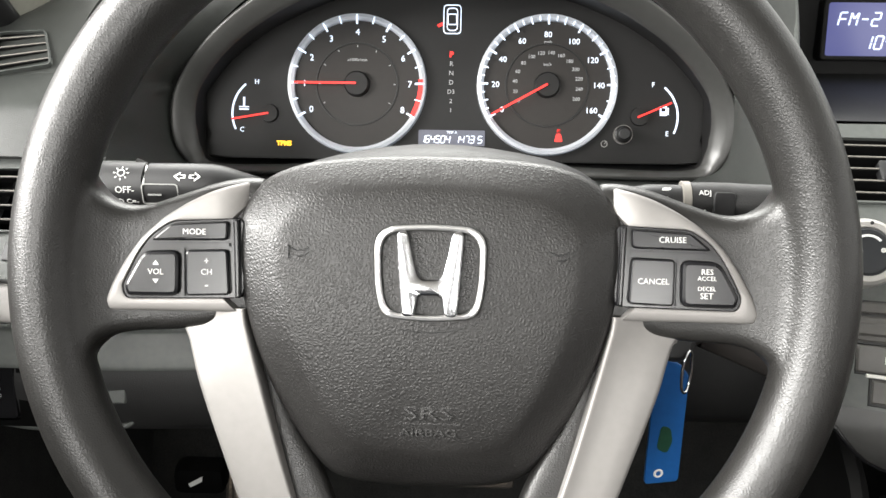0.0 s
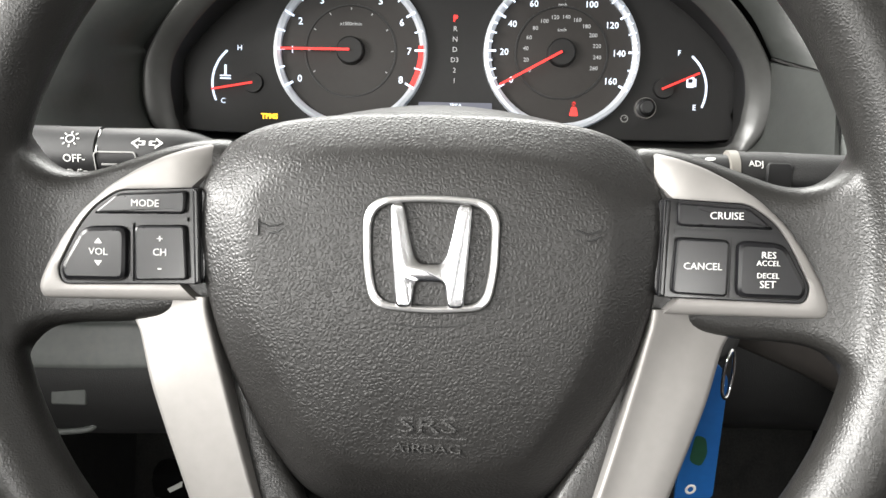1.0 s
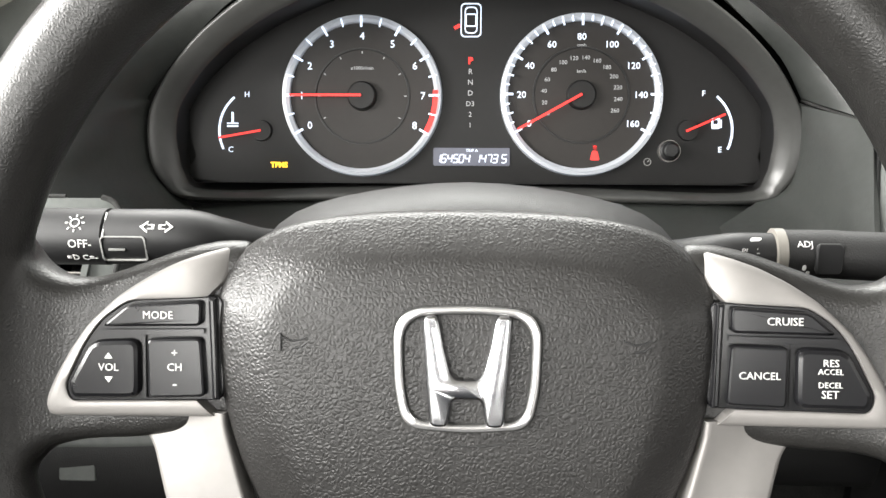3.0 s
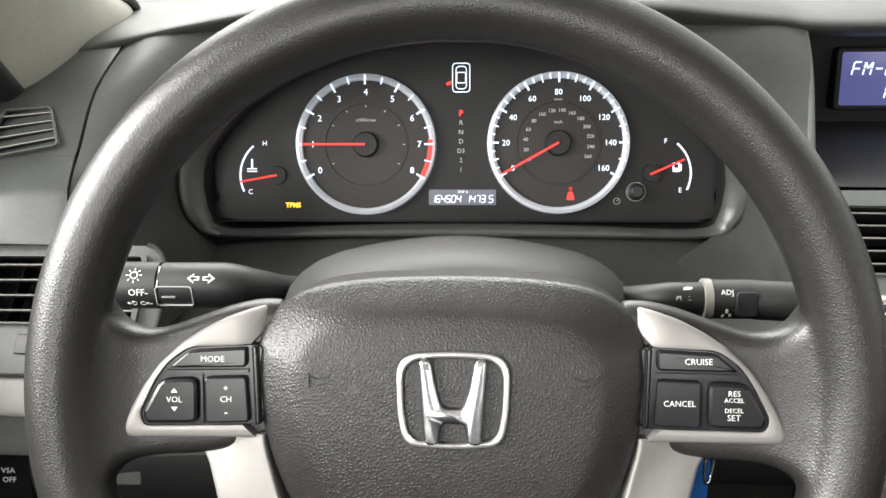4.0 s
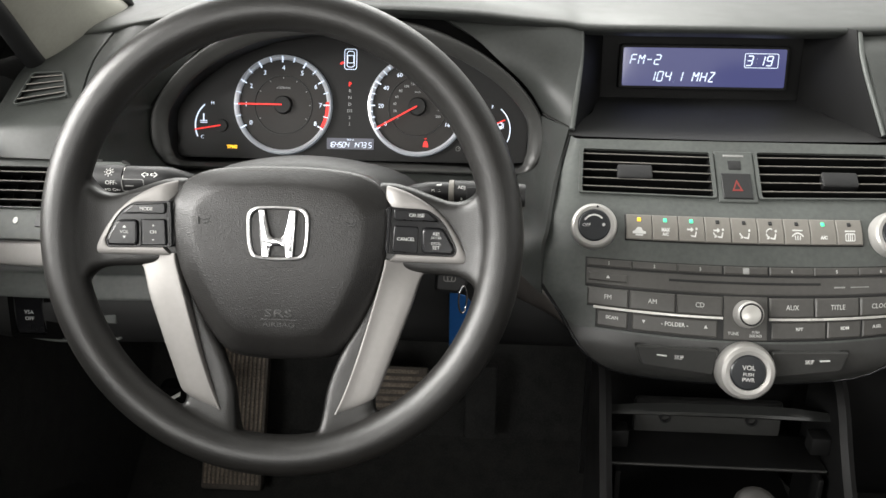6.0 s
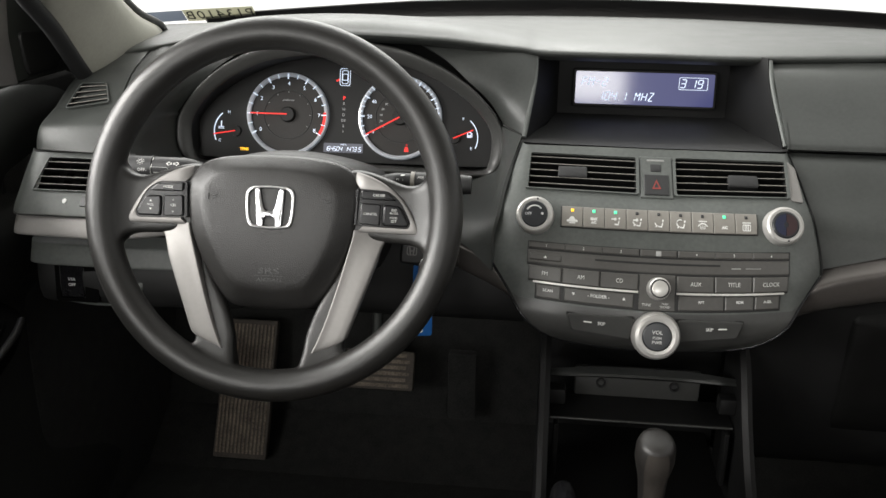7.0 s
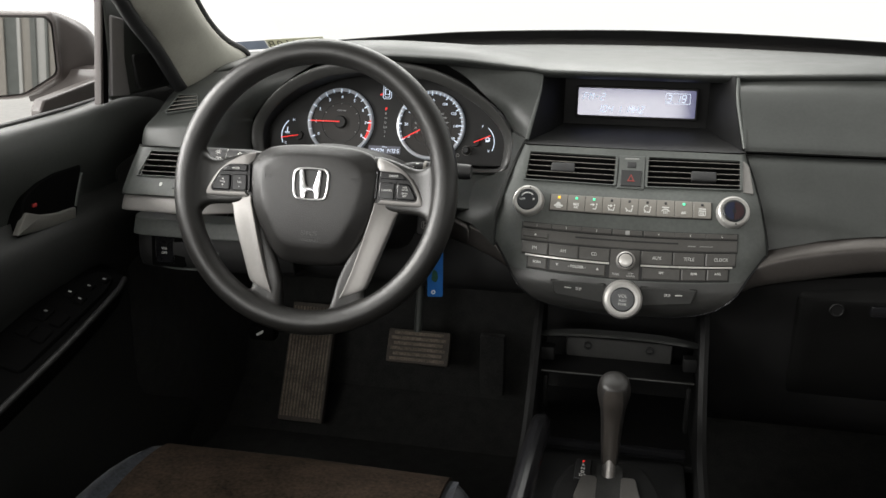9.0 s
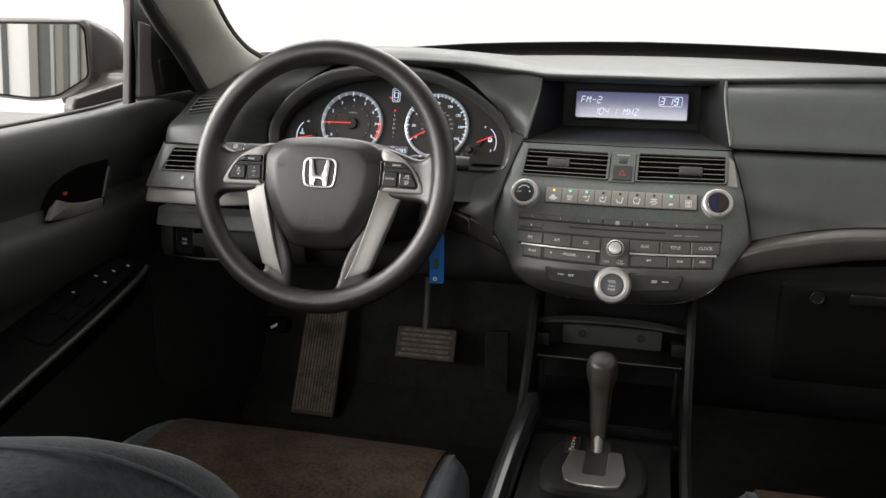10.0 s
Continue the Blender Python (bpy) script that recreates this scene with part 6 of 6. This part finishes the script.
    # Highlight along the armrest's edge, drawn as a paler tube
    edge = tube(B(), spline([(-0.3415, -0.6, 0.3365), (-0.341, -0.45, 0.353), (-0.34, -0.22, 0.408), (-0.339, -0.05, 0.4435), (-0.342, 0.08, 0.4725), (-0.358, 0.135, 0.477)], 5), 0.0045)
    part("armrest_edge", edge, DASH_DARK, d, world=True)
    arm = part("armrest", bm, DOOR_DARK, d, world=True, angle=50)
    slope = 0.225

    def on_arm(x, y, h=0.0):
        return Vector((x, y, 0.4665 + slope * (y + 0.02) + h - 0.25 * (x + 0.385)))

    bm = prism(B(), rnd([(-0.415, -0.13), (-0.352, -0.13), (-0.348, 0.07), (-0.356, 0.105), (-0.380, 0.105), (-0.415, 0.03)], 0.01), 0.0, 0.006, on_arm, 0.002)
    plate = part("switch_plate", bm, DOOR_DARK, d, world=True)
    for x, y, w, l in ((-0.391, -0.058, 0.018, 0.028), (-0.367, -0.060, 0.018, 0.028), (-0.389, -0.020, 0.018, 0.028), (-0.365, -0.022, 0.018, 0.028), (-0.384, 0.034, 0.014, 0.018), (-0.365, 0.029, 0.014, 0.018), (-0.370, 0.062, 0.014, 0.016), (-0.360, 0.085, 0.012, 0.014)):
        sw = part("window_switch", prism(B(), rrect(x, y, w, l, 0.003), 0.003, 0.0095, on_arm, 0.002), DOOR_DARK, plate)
    # Glints on the switches, put on as small grey plates
    bm = B()
    for x, y in ((-0.389, -0.016), (-0.385, 0.036), (-0.365, 0.029), (-0.370, 0.061), (-0.360, 0.085)):
        prism(bm, rrect(x, y, 0.005, 0.003, 0.0008), 0.0093, 0.0099, on_arm)
    part("switch_mark", bm, GREYPRINT, plate)
    # sail panel and window frame
    bm = prism(B(), rnd([(0.222, 0.742), (0.462, 0.742), (0.27, 0.895), (0.222, 0.93)], 0.006), -0.418, -0.402, flip, 0.004)
    sail = part("sail_cover", bm, DASH, d, world=True)
    bm = prism(B(), rnd([(0.216, 0.746), (0.268, 0.742), (0.261, 0.80), (0.269, 0.8615), (0.234, 0.869)], 0.004), -0.404, -0.3985, flip, 0.002)
    part("flange", bm, SAIL, sail)
    bm = prism(B(), rnd([(0.294, 0.748), (0.37, 0.748), (0.388, 0.772), (0.36, 0.802), (0.284, 0.806)], 0.012), -0.404, -0.398, flip, 0.003)
    part("tweeter_grille", bm, DASH_DARK, sail)
    bm = tube(B(), spline([(-0.396, 0.48, 0.738), (-0.379, 0.385, 0.799), (-0.352, 0.25, 0.889), (-0.312, 0.06, 1.014), (-0.27, -0.12, 1.115), (-0.273, -0.35, 1.16), (-0.28, -0.66, 1.15)], 6), lambda u: 0.022 + 0.012 * min(1, u * 6), 12)
    part("window_frame", bm, DASH, d, world=True)
    bm = prism(B(), [(0.199, 0.737), (0.214, 0.737), (0.240, 0.93), (0.229, 0.93)], -0.412, -0.404, flip, 0.002)
    part("window_channel", bm, DOOR_DARK, d, world=True)
    bm = prism(B(), [(0.190, 0.737), (0.199, 0.737), (0.229, 0.93), (0.224, 0.93)], -0.414, -0.403, flip, 0.003)
    part("channel_edge", bm, PAINT, d, world=True)
    # pull handle; a near-black slab stands for its recess and the shade inside
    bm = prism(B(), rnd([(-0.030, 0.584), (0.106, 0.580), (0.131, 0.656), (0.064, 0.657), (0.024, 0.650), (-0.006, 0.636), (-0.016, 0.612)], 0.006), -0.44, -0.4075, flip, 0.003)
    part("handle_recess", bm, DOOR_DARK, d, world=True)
    bm = prism(B(), rnd([(-0.034, 0.590), (0.017, 0.584), (0.097, 0.580), (0.101, 0.598), (0.056, 0.600), (0.020, 0.606), (-0.010, 0.617)], 0.004), -0.412, -0.4035, flip, 0.002)
    # Paler sliver stands for the lit side of the recess
    bm2 = prism(B(), [(0.101, 0.599), (0.106, 0.598), (0.129, 0.644), (0.123, 0.642)], -0.41, -0.4055, flip, 0.001)
    part("handle_cheek", bm2, STACK, d, world=True)
    part("handle", bm, HANDLE, d, "dull silver door pull", world=True, angle=50)
    bm = B()
    box(bm, (-0.407, 0.012, 0.622), (0.004, 0.008, 0.005), 0.001)
    part("lock_mark", bm, material("red mark", (0.3, 0.02, 0.02), 0.5), d, world=True)


build_door()


def build_mirror():
    m = thing("side_mirror", "dark taupe door mirror outside the window", "mirror", Matrix.Translation((-0.6, 0.27, 0.8)))
    turn = Matrix.Translation((-0.606, 0.25, 0.798)) @ Matrix.Rotation(radians(11), 4, "Z") @ Matrix.Rotation(radians(3), 4, "X")
    set_in = lambda x, z, y: turn @ Vector((x, y, z))
    glass = ((-0.1, 0.0635), (0.075, 0.0635), (0.0825, 0.053), (0.080, -0.024), (0.0224, -0.0573), (-0.022, -0.062), (-0.1, -0.054))
    grown = lambda e: [(x + e * (1 if x > 0.03 else -1 if x < -0.05 else 0.3), z + e * (1 if z > 0 else -1)) for x, z in glass]
    shell = ((-0.1, 0.066), (0.078, 0.067), (0.116, 0.044), (0.127, -0.026), (0.045, -0.064), (-0.02, -0.068), (-0.1, -0.060))
    rows = [[set_in(x, z, y) for x, z in rnd(poly, r, 4)] for poly, r, y in (
        (grown(0.0015), 0.010, 0.008), (grown(0.004), 0.012, -0.003), (grown(0.0075), 0.014, 0.002), (grown(0.009), 0.018, 0.015), (shell, 0.032, 0.05),
        ([(x * 0.95 + 0.004, z * 0.85) for x, z in shell], 0.024, 0.08), ([(x * 0.8 + 0.01, z * 0.6) for x, z in shell], 0.018, 0.105), ([(x * 0.4 + 0.01, z * 0.3) for x, z in shell], 0.006, 0.12))]
    part("housing", loft(B(), rows, 3, 1, closed=True, ends=True), PAINT, m, world=True, angle=50)
    part("rim", frame_ring(B(), rnd(grown(0.0035), 0.012, 4), rnd(grown(-0.001), 0.010, 4), -0.0045, 0.004, set_in), BLACK, m)
    part("glass", prism(B(), rnd(glass, 0.010, 4), 0.004, -0.002, set_in), MIRROR, m, world=True)
    # stalk from the housing to its triangular base on the door
    bm = loft(B(), [[(x, y, z) for y, z in ((0.29, lo), (0.29, hi - 0.006), (0.296, hi), (0.33, hi + 0.002), (0.35, lo))] for x, lo, hi in ((-0.60, 0.722, 0.752), (-0.55, 0.738, 0.776), (-0.50, 0.750, 0.780), (-0.452, 0.752, 0.780))], 3, 2, closed=True, ends=True)
    part("stalk", bm, PAINT, m, world=True, angle=50)
    bm = prism(B(), rnd([(0.114, 0.69), (0.118, 0.738), (0.128, 0.7505), (0.252, 0.764), (0.33, 0.769), (0.33, 0.69)], 0.004), -0.472, -0.455, lambda y, z, x: Vector((x, y, z)), 0.003)
    part("base", bm, PAINT, m, world=True)


build_mirror()


# ---- seats, console, pedals ----
PIPING = material("dark grey piping", (0.045, 0.05, 0.058), 0.7, grain=0.3, scale=1500)


def build_seat(xc, name):
    s = thing(name, "navy velour front seat with a brown cloth centre", "car seat", Matrix.Translation((xc, -0.4, 0.0)), "front seats")
    bm = B()
    rows = []
    for y, z, w in ((-0.05, 0.14, 0.225), (-0.032, 0.20, 0.23), (-0.025, 0.27, 0.235), (-0.042, 0.302, 0.24), (-0.15, 0.311, 0.245), (-0.35, 0.285, 0.25), (-0.58, 0.26, 0.25)):
        rows.append([(xc + x, y - max(0, abs(x) - 0.19) * 0.9, z + dz) for x, dz in ((-w, -0.08), (-w, -0.01), (-w * 0.9, 0.008), (-w * 0.8, 0.0), (0, -0.004), (w * 0.8, 0.0), (w * 0.9, 0.008), (w, -0.01), (w, -0.08))])
    loft(bm, rows, 4, 3, 0.02)
    part("cushion", bm, VELOUR, s, world=True, angle=60)
    bm = B()
    rows = []
    for y, z in ((-0.027, 0.21), (-0.019, 0.272), (-0.038, 0.307), (-0.15, 0.317), (-0.35, 0.291), (-0.58, 0.266)):
        rows.append([(xc + x, y - abs(x) * 0.02, z) for x in (-0.2, -0.1, 0, 0.1, 0.2)])
    loft(bm, rows, 4, 2, 0.01)
    part("seat_insert", bm, FABRIC, s, "brown cloth insert", world=True, angle=60)
    bm = B()
    rows = []
    for y, z, w, d in ((-0.56, 0.24, 0.23, 0.06), (-0.63, 0.38, 0.236, 0.075), (-0.71, 0.54, 0.24, 0.075), (-0.765, 0.635, 0.236, 0.065), (-0.80, 0.682, 0.217, 0.04), (-0.815, 0.698, 0.190, 0.02), (-0.825, 0.700, 0.14, 0.0)):
        k = w / 0.25
        rows.append([(xc + x, y + dy * k, z) for x, dy in ((-w, d * 0.4), (-w * 0.9, d), (-w * 0.7, d * 0.4), (0, 0.0), (w * 0.7, d * 0.4), (w * 0.9, d), (w, d * 0.4), (w * 0.97, -0.06), (w * 0.6, -0.11), (0, -0.12), (-w * 0.6, -0.11), (-w * 0.97, -0.06))])
    loft(bm, rows, 4, 3, closed=True, ends=True)
    back = part("backrest", bm, VELOUR, s, world=True, angle=60)
    bm = tube(B(), spline([(xc + 0.237, -0.60, 0.38), (xc + 0.2405, -0.681, 0.54), (xc + 0.2365, -0.740, 0.635), (xc + 0.218, -0.785, 0.683), (xc + 0.191, -0.808, 0.699), (xc + 0.13, -0.822, 0.701)], 5), 0.0011, 8)
    part("piping", bm, PIPING, back)
    bm = B()
    loft(bm, [[(xc + x * w, -0.84 + dy, z) for x, dy in ((-1, 0), (-0.8, 0.04), (0.8, 0.04), (1, 0), (0.8, -0.05), (-0.8, -0.05))] for z, w in ((0.75, 0.09), (0.78, 0.115), (0.86, 0.115), (0.89, 0.08))], 3, 3, closed=True, ends=True)
    part("headrest", bm, VELOUR, s, world=True, angle=60)
    for q in (-0.05, 0.05):
        part("headrest_post", tube(B(), [(xc + q, -0.84, 0.68), (xc + q, -0.84, 0.77)], 0.006, 10), CHROME, s, world=True)
    return s


build_seat(-0.005, "driver_seat")
build_seat(0.80, "passenger_seat")


KNOB_STRIP = material("smooth taupe leather strip", (0.042, 0.037, 0.033), 0.22, vary=0.1)
KNOB = material("worn dark leather", (0.017, 0.0155, 0.0145), 0.42, grain=0.12, scale=700, cells=True)


def build_console():
    c = thing("centre_console", "black centre console with an open storage bin", "console", Matrix.Translation((XC, -0.1, 0.0)))
    bm = B()
    box(bm, (XC, -0.16, 0.14), (0.20, 0.52, 0.30), 0.01)
    part("body", bm, BLACK, c, world=True)
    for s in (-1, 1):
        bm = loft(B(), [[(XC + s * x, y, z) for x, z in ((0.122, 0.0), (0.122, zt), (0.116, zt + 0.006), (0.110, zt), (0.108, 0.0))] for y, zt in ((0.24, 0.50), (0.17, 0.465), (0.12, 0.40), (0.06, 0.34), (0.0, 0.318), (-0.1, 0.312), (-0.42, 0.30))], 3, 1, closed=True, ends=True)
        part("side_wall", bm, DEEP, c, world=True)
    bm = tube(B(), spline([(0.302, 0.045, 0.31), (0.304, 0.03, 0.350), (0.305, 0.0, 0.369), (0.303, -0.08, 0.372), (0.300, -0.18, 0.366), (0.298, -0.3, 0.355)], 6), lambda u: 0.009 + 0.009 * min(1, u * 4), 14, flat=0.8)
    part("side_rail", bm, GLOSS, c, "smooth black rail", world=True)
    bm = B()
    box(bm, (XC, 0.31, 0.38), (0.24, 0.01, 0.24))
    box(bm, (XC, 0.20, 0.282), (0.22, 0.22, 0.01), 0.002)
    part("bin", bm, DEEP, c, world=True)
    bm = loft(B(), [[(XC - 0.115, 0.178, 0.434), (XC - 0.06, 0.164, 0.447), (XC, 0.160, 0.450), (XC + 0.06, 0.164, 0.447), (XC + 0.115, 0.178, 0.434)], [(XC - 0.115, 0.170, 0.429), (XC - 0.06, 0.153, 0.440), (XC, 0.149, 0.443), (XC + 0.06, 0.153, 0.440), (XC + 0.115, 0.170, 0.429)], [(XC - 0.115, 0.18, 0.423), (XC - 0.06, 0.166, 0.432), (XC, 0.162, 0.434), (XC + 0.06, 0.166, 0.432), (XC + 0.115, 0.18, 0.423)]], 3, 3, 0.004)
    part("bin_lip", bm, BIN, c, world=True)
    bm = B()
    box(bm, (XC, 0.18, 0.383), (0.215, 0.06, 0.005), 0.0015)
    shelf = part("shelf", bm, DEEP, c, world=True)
    # Glint along the shelf's front, drawn as a thin paler tube
    part("shelf_edge", tube(B(), [(XC - 0.107, 0.149, 0.384), (XC + 0.107, 0.149, 0.384)], 0.0011, 8), FASCIA, shelf)
    bm = B()
    box(bm, (XC, 0.214, 0.404), (0.155, 0.01, 0.042), 0.006)
    plate = part("socket_plate", bm, FASCIA, c, "grey plate with two sockets", world=True)
    for s in (-1, 1):
        part("socket", lathe(B(), [(0.006, 0), (0.006, 0.004), (0.004, 0.004), (0.004, 0.0)], 16, Matrix.Translation((XC + s * 0.045, 0.209, 0.404)) @ Matrix.Rotation(radians(90), 4, "X")), BLACK, plate)
    bm = B()
    box(bm, (XC, 0.09, 0.303), (0.2, 0.014, 0.012), 0.004)
    part("bin_edge", bm, GLOSS, c, world=True)
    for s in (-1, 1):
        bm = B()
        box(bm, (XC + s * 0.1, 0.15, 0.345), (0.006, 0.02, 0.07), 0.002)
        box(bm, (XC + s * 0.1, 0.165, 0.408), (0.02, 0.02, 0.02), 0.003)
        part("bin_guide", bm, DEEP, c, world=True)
    g = thing("gear_shifter", "dark leather gear lever on a silver plate", "gear lever", Matrix.Translation((0.396, 0.0, 0.29)))
    bm = prism(B(), rnd([(0.350, 0.045), (0.44, 0.045), (0.468, -0.03), (0.462, -0.112), (0.33, -0.112), (0.326, -0.03)], 0.03, 6), 0.285, 0.312, None, 0.008)
    part("surround", bm, DEEP, g, world=True)
    part("gate", prism(B(), rrect(0.397, -0.026, 0.034, 0.1, 0.01), 0.3, 0.3145), CARPET, g, world=True)
    bm = B()
    outer = rnd([(0.362, -0.010), (0.382, -0.010), (0.382, -0.074), (0.412, -0.074), (0.412, -0.006), (0.430, -0.006), (0.438, -0.062), (0.431, -0.096), (0.415, -0.101), (0.378, -0.101), (0.362, -0.096), (0.355, -0.062)], 0.006)
    prism(bm, outer, 0.308, 0.3165, bevel=0.0015)
    part("plate", bm, TRIM, g, "dull silver shift plate", world=True)
    ind = part("indicator", prism(B(), rrect(0.363, 0.006, 0.021, 0.050, 0.003), 0.308, 0.3155, bevel=0.001), BLACK, g, world=True)
    for k, ch in enumerate(("P", "R", "N", "D", "D3")):
        lettering("gear_letter", ch, 0.005, at(0.363, 0.023 - 0.0085 * k, 0.3157), PRINT if k else RED_GLOW, ind)
    bm = tube(B(), [(0.396, -0.006, 0.305), (0.396, 0.004, 0.322), (0.396, 0.011, 0.340)], 0.0085, 20)
    part("collar", bm, TRIM, g, "dull chrome collar", world=True)
    bm = loft(B(), [[Vector((0.396 + w * math.cos(2 * math.pi * j / 16), y + d * math.sin(2 * math.pi * j / 16), z + 0.25 * d * math.sin(2 * math.pi * j / 16))) for j in range(16)] for y, z, w, d in ((0.009, 0.327, 0.0105, 0.010), (0.0135, 0.347, 0.0122, 0.0115), (0.017, 0.375, 0.0140, 0.0138), (0.019, 0.396, 0.0158, 0.017), (0.019, 0.408, 0.0185, 0.0195), (0.018, 0.420, 0.0208, 0.0225), (0.0165, 0.432, 0.0205, 0.0222), (0.0145, 0.4405, 0.0172, 0.0190), (0.013, 0.4440, 0.0100, 0.0110))], 3, 1, closed=True, ends=True)
    knob = part("knob", bm, KNOB, g, world=True, angle=70)
    rows = []
    for y, z, d, w in ((0.0098, 0.3315, 0.0102, 0.0078), (0.0135, 0.347, 0.0113, 0.0086), (0.017, 0.375, 0.0136, 0.0094), (0.019, 0.394, 0.0165, 0.0102), (0.019, 0.406, 0.0198, 0.0112), (0.018, 0.418, 0.0228, 0.0122), (0.0165, 0.430, 0.0224, 0.0120), (0.0145, 0.4385, 0.0195, 0.0100)):
        rows.append([(0.396 + x * w, y - d - 0.0008 + 0.25 * x * x * w, z - 0.25 * d) for x in (-1, -0.5, 0, 0.5, 1)])
    bm = loft(B(), rows, 3, 2, 0.0008)
    part("knob_cap", bm, KNOB_STRIP, knob, angle=60)


build_console()


def build_pedals():
    p = thing("brake_pedal", "ribbed black rubber brake pedal", "pedal", Matrix.Translation((0.005, 0.57, 0.22)))
    m = Matrix.Translation((0.005, 0.57, 0.215)) @ Matrix.Rotation(radians(-28), 4, "X")
    bm = B()
    box(bm, (0, 0, 0), (0.128, 0.02, 0.068), 0.006, m)
    pad = part("pad", bm, PEDAL, p, world=True)
    for k in range(6):
        bm = B()
        box(bm, (0, -0.010, -0.026 + 0.0104 * k), (0.112 - 0.012 * (k % 2), 0.004, 0.0062), 0.0012, m)
        part("rib", bm, RUBBER, pad)
    bm = tube(B(), [(0.0, 0.58, 0.24), (0.0, 0.62, 0.4)], 0.008, 8)
    part("arm", bm, STACK, p, world=True)
    a = thing("accelerator_pedal", "black rubber accelerator pedal in the footwell", "pedal", Matrix.Translation((0.15, 0.6, 0.2)))
    bm = B()
    box(bm, (0.15, 0.6, 0.18), (0.05, 0.02, 0.13), 0.006)
    part("pad", bm, CARPET, a, world=True)
    r = thing("foot_rest", "worn grey ribbed foot rest", "foot rest", Matrix.Translation((-0.24, 0.55, 0.05)))
    m = Matrix(((1, 0, 0, -0.243), (0, 0.48, -0.877, 0.592), (0, 0.877, 0.48, 0.15), (0, 0, 0, 1)))
    bm = B()
    box(bm, (0, 0, -0.01), (0.098, 0.25, 0.02), 0.005, m)
    pad = part("pad", bm, PEDAL, r, world=True)
    for k in range(13):
        bm = B()
        box(bm, (-0.042 + 0.007 * k, 0, 0.0), (0.0042, 0.232, 0.005), 0.001, m)
        part("rib", bm, RUBBER, pad)


build_pedals()

# windscreen
def build_windscreen():
    ws = thing("windshield", "clear windscreen with a black printed border", "windscreen", Matrix.Translation((XC, 0.8, 0.8)), kind="structure")

    def glass(x, k):
        q = ((x - XC) / 0.75) ** 2
        y = 0.88 - 0.075 * q
        return Vector((x * (1 - 0.18 * k) + XC * 0.18 * k, y - 0.84 * k, 0.80 - 0.024 * q + 0.335 * k + 0.02 * math.sin(math.pi * k)))

    xs = [XC + 0.74 * k / 8 for k in range(-8, 9)]
    m = bpy.data.materials.new("windscreen glass")
    m.use_nodes = True
    nodes, links = m.node_tree.nodes, m.node_tree.links
    mix, tr, gl, _ = nodes.new("ShaderNodeMixShader"), nodes.new("ShaderNodeBsdfTransparent"), nodes.new("ShaderNodeBsdfGlossy"), None
    gl.inputs["Roughness"].default_value = 0.0
    tr.inputs["Color"].default_value = (0.95, 0.97, 0.96, 1)
    mix.inputs[0].default_value = 0.05
    links.new(tr.outputs[0], mix.inputs[1])
    links.new(gl.outputs[0], mix.inputs[2])
    links.new(mix.outputs[0], nodes["Material Output"].inputs[0])
    pane = part("pane", loft(B(), [[glass(x, k) for k in (0.0, 0.25, 0.5, 0.75, 1.0)] for x in xs], 1, 2), m, ws, "clear glass", world=True)
    pane.visible_shadow = False
    bm = loft(B(), [[glass(x, -0.01) + Vector((0, -0.004, -0.01)), glass(x, lerp(x, (-0.34, 0.05), (0.052, 0.080)) - 0.02 * abs(x - XC)) + Vector((0, -0.004, -0.002))] for x in xs], 1, 1, 0.002)
    part("border", bm, BLACK, ws, "black printed border", world=True)
    st = thing("windshield_sticker", "pale paper strip with reversed writing on the windscreen", "sticker", Matrix.Translation(glass(-0.32, 0.05)))

    def on_glass(u, v, d=0.0):
        p = glass(-0.315 + u, 0.052 + v / 0.9)
        return p + Vector((0.0, -0.37, -0.93)) * (0.007 + d)

    part("paper", prism(B(), [(-0.058, -0.026), (0.062, -0.026), (0.062, 0.026), (-0.058, 0.026)], -0.0004, 0.0, on_glass), paper("straw paper", (0.52, 0.515, 0.43), 0.6), st, world=True)
    part("tape", prism(B(), [(-0.125, -0.022), (-0.059, -0.022), (-0.059, 0.024), (-0.125, 0.024)], -0.0004, 0.0, on_glass), paper("pale blue tape", (0.36, 0.39, 0.44), 0.5), st, "pale blue tape", world=True)
    lettering("writing", "P13410B", 0.036, at(0.002, -0.001, 0.0003) @ Matrix.Diagonal((-0.56, 1, 1, 1)), BLACK, st, on_glass, world=True, depth=0.0001, spacing=1.15)


build_windscreen()
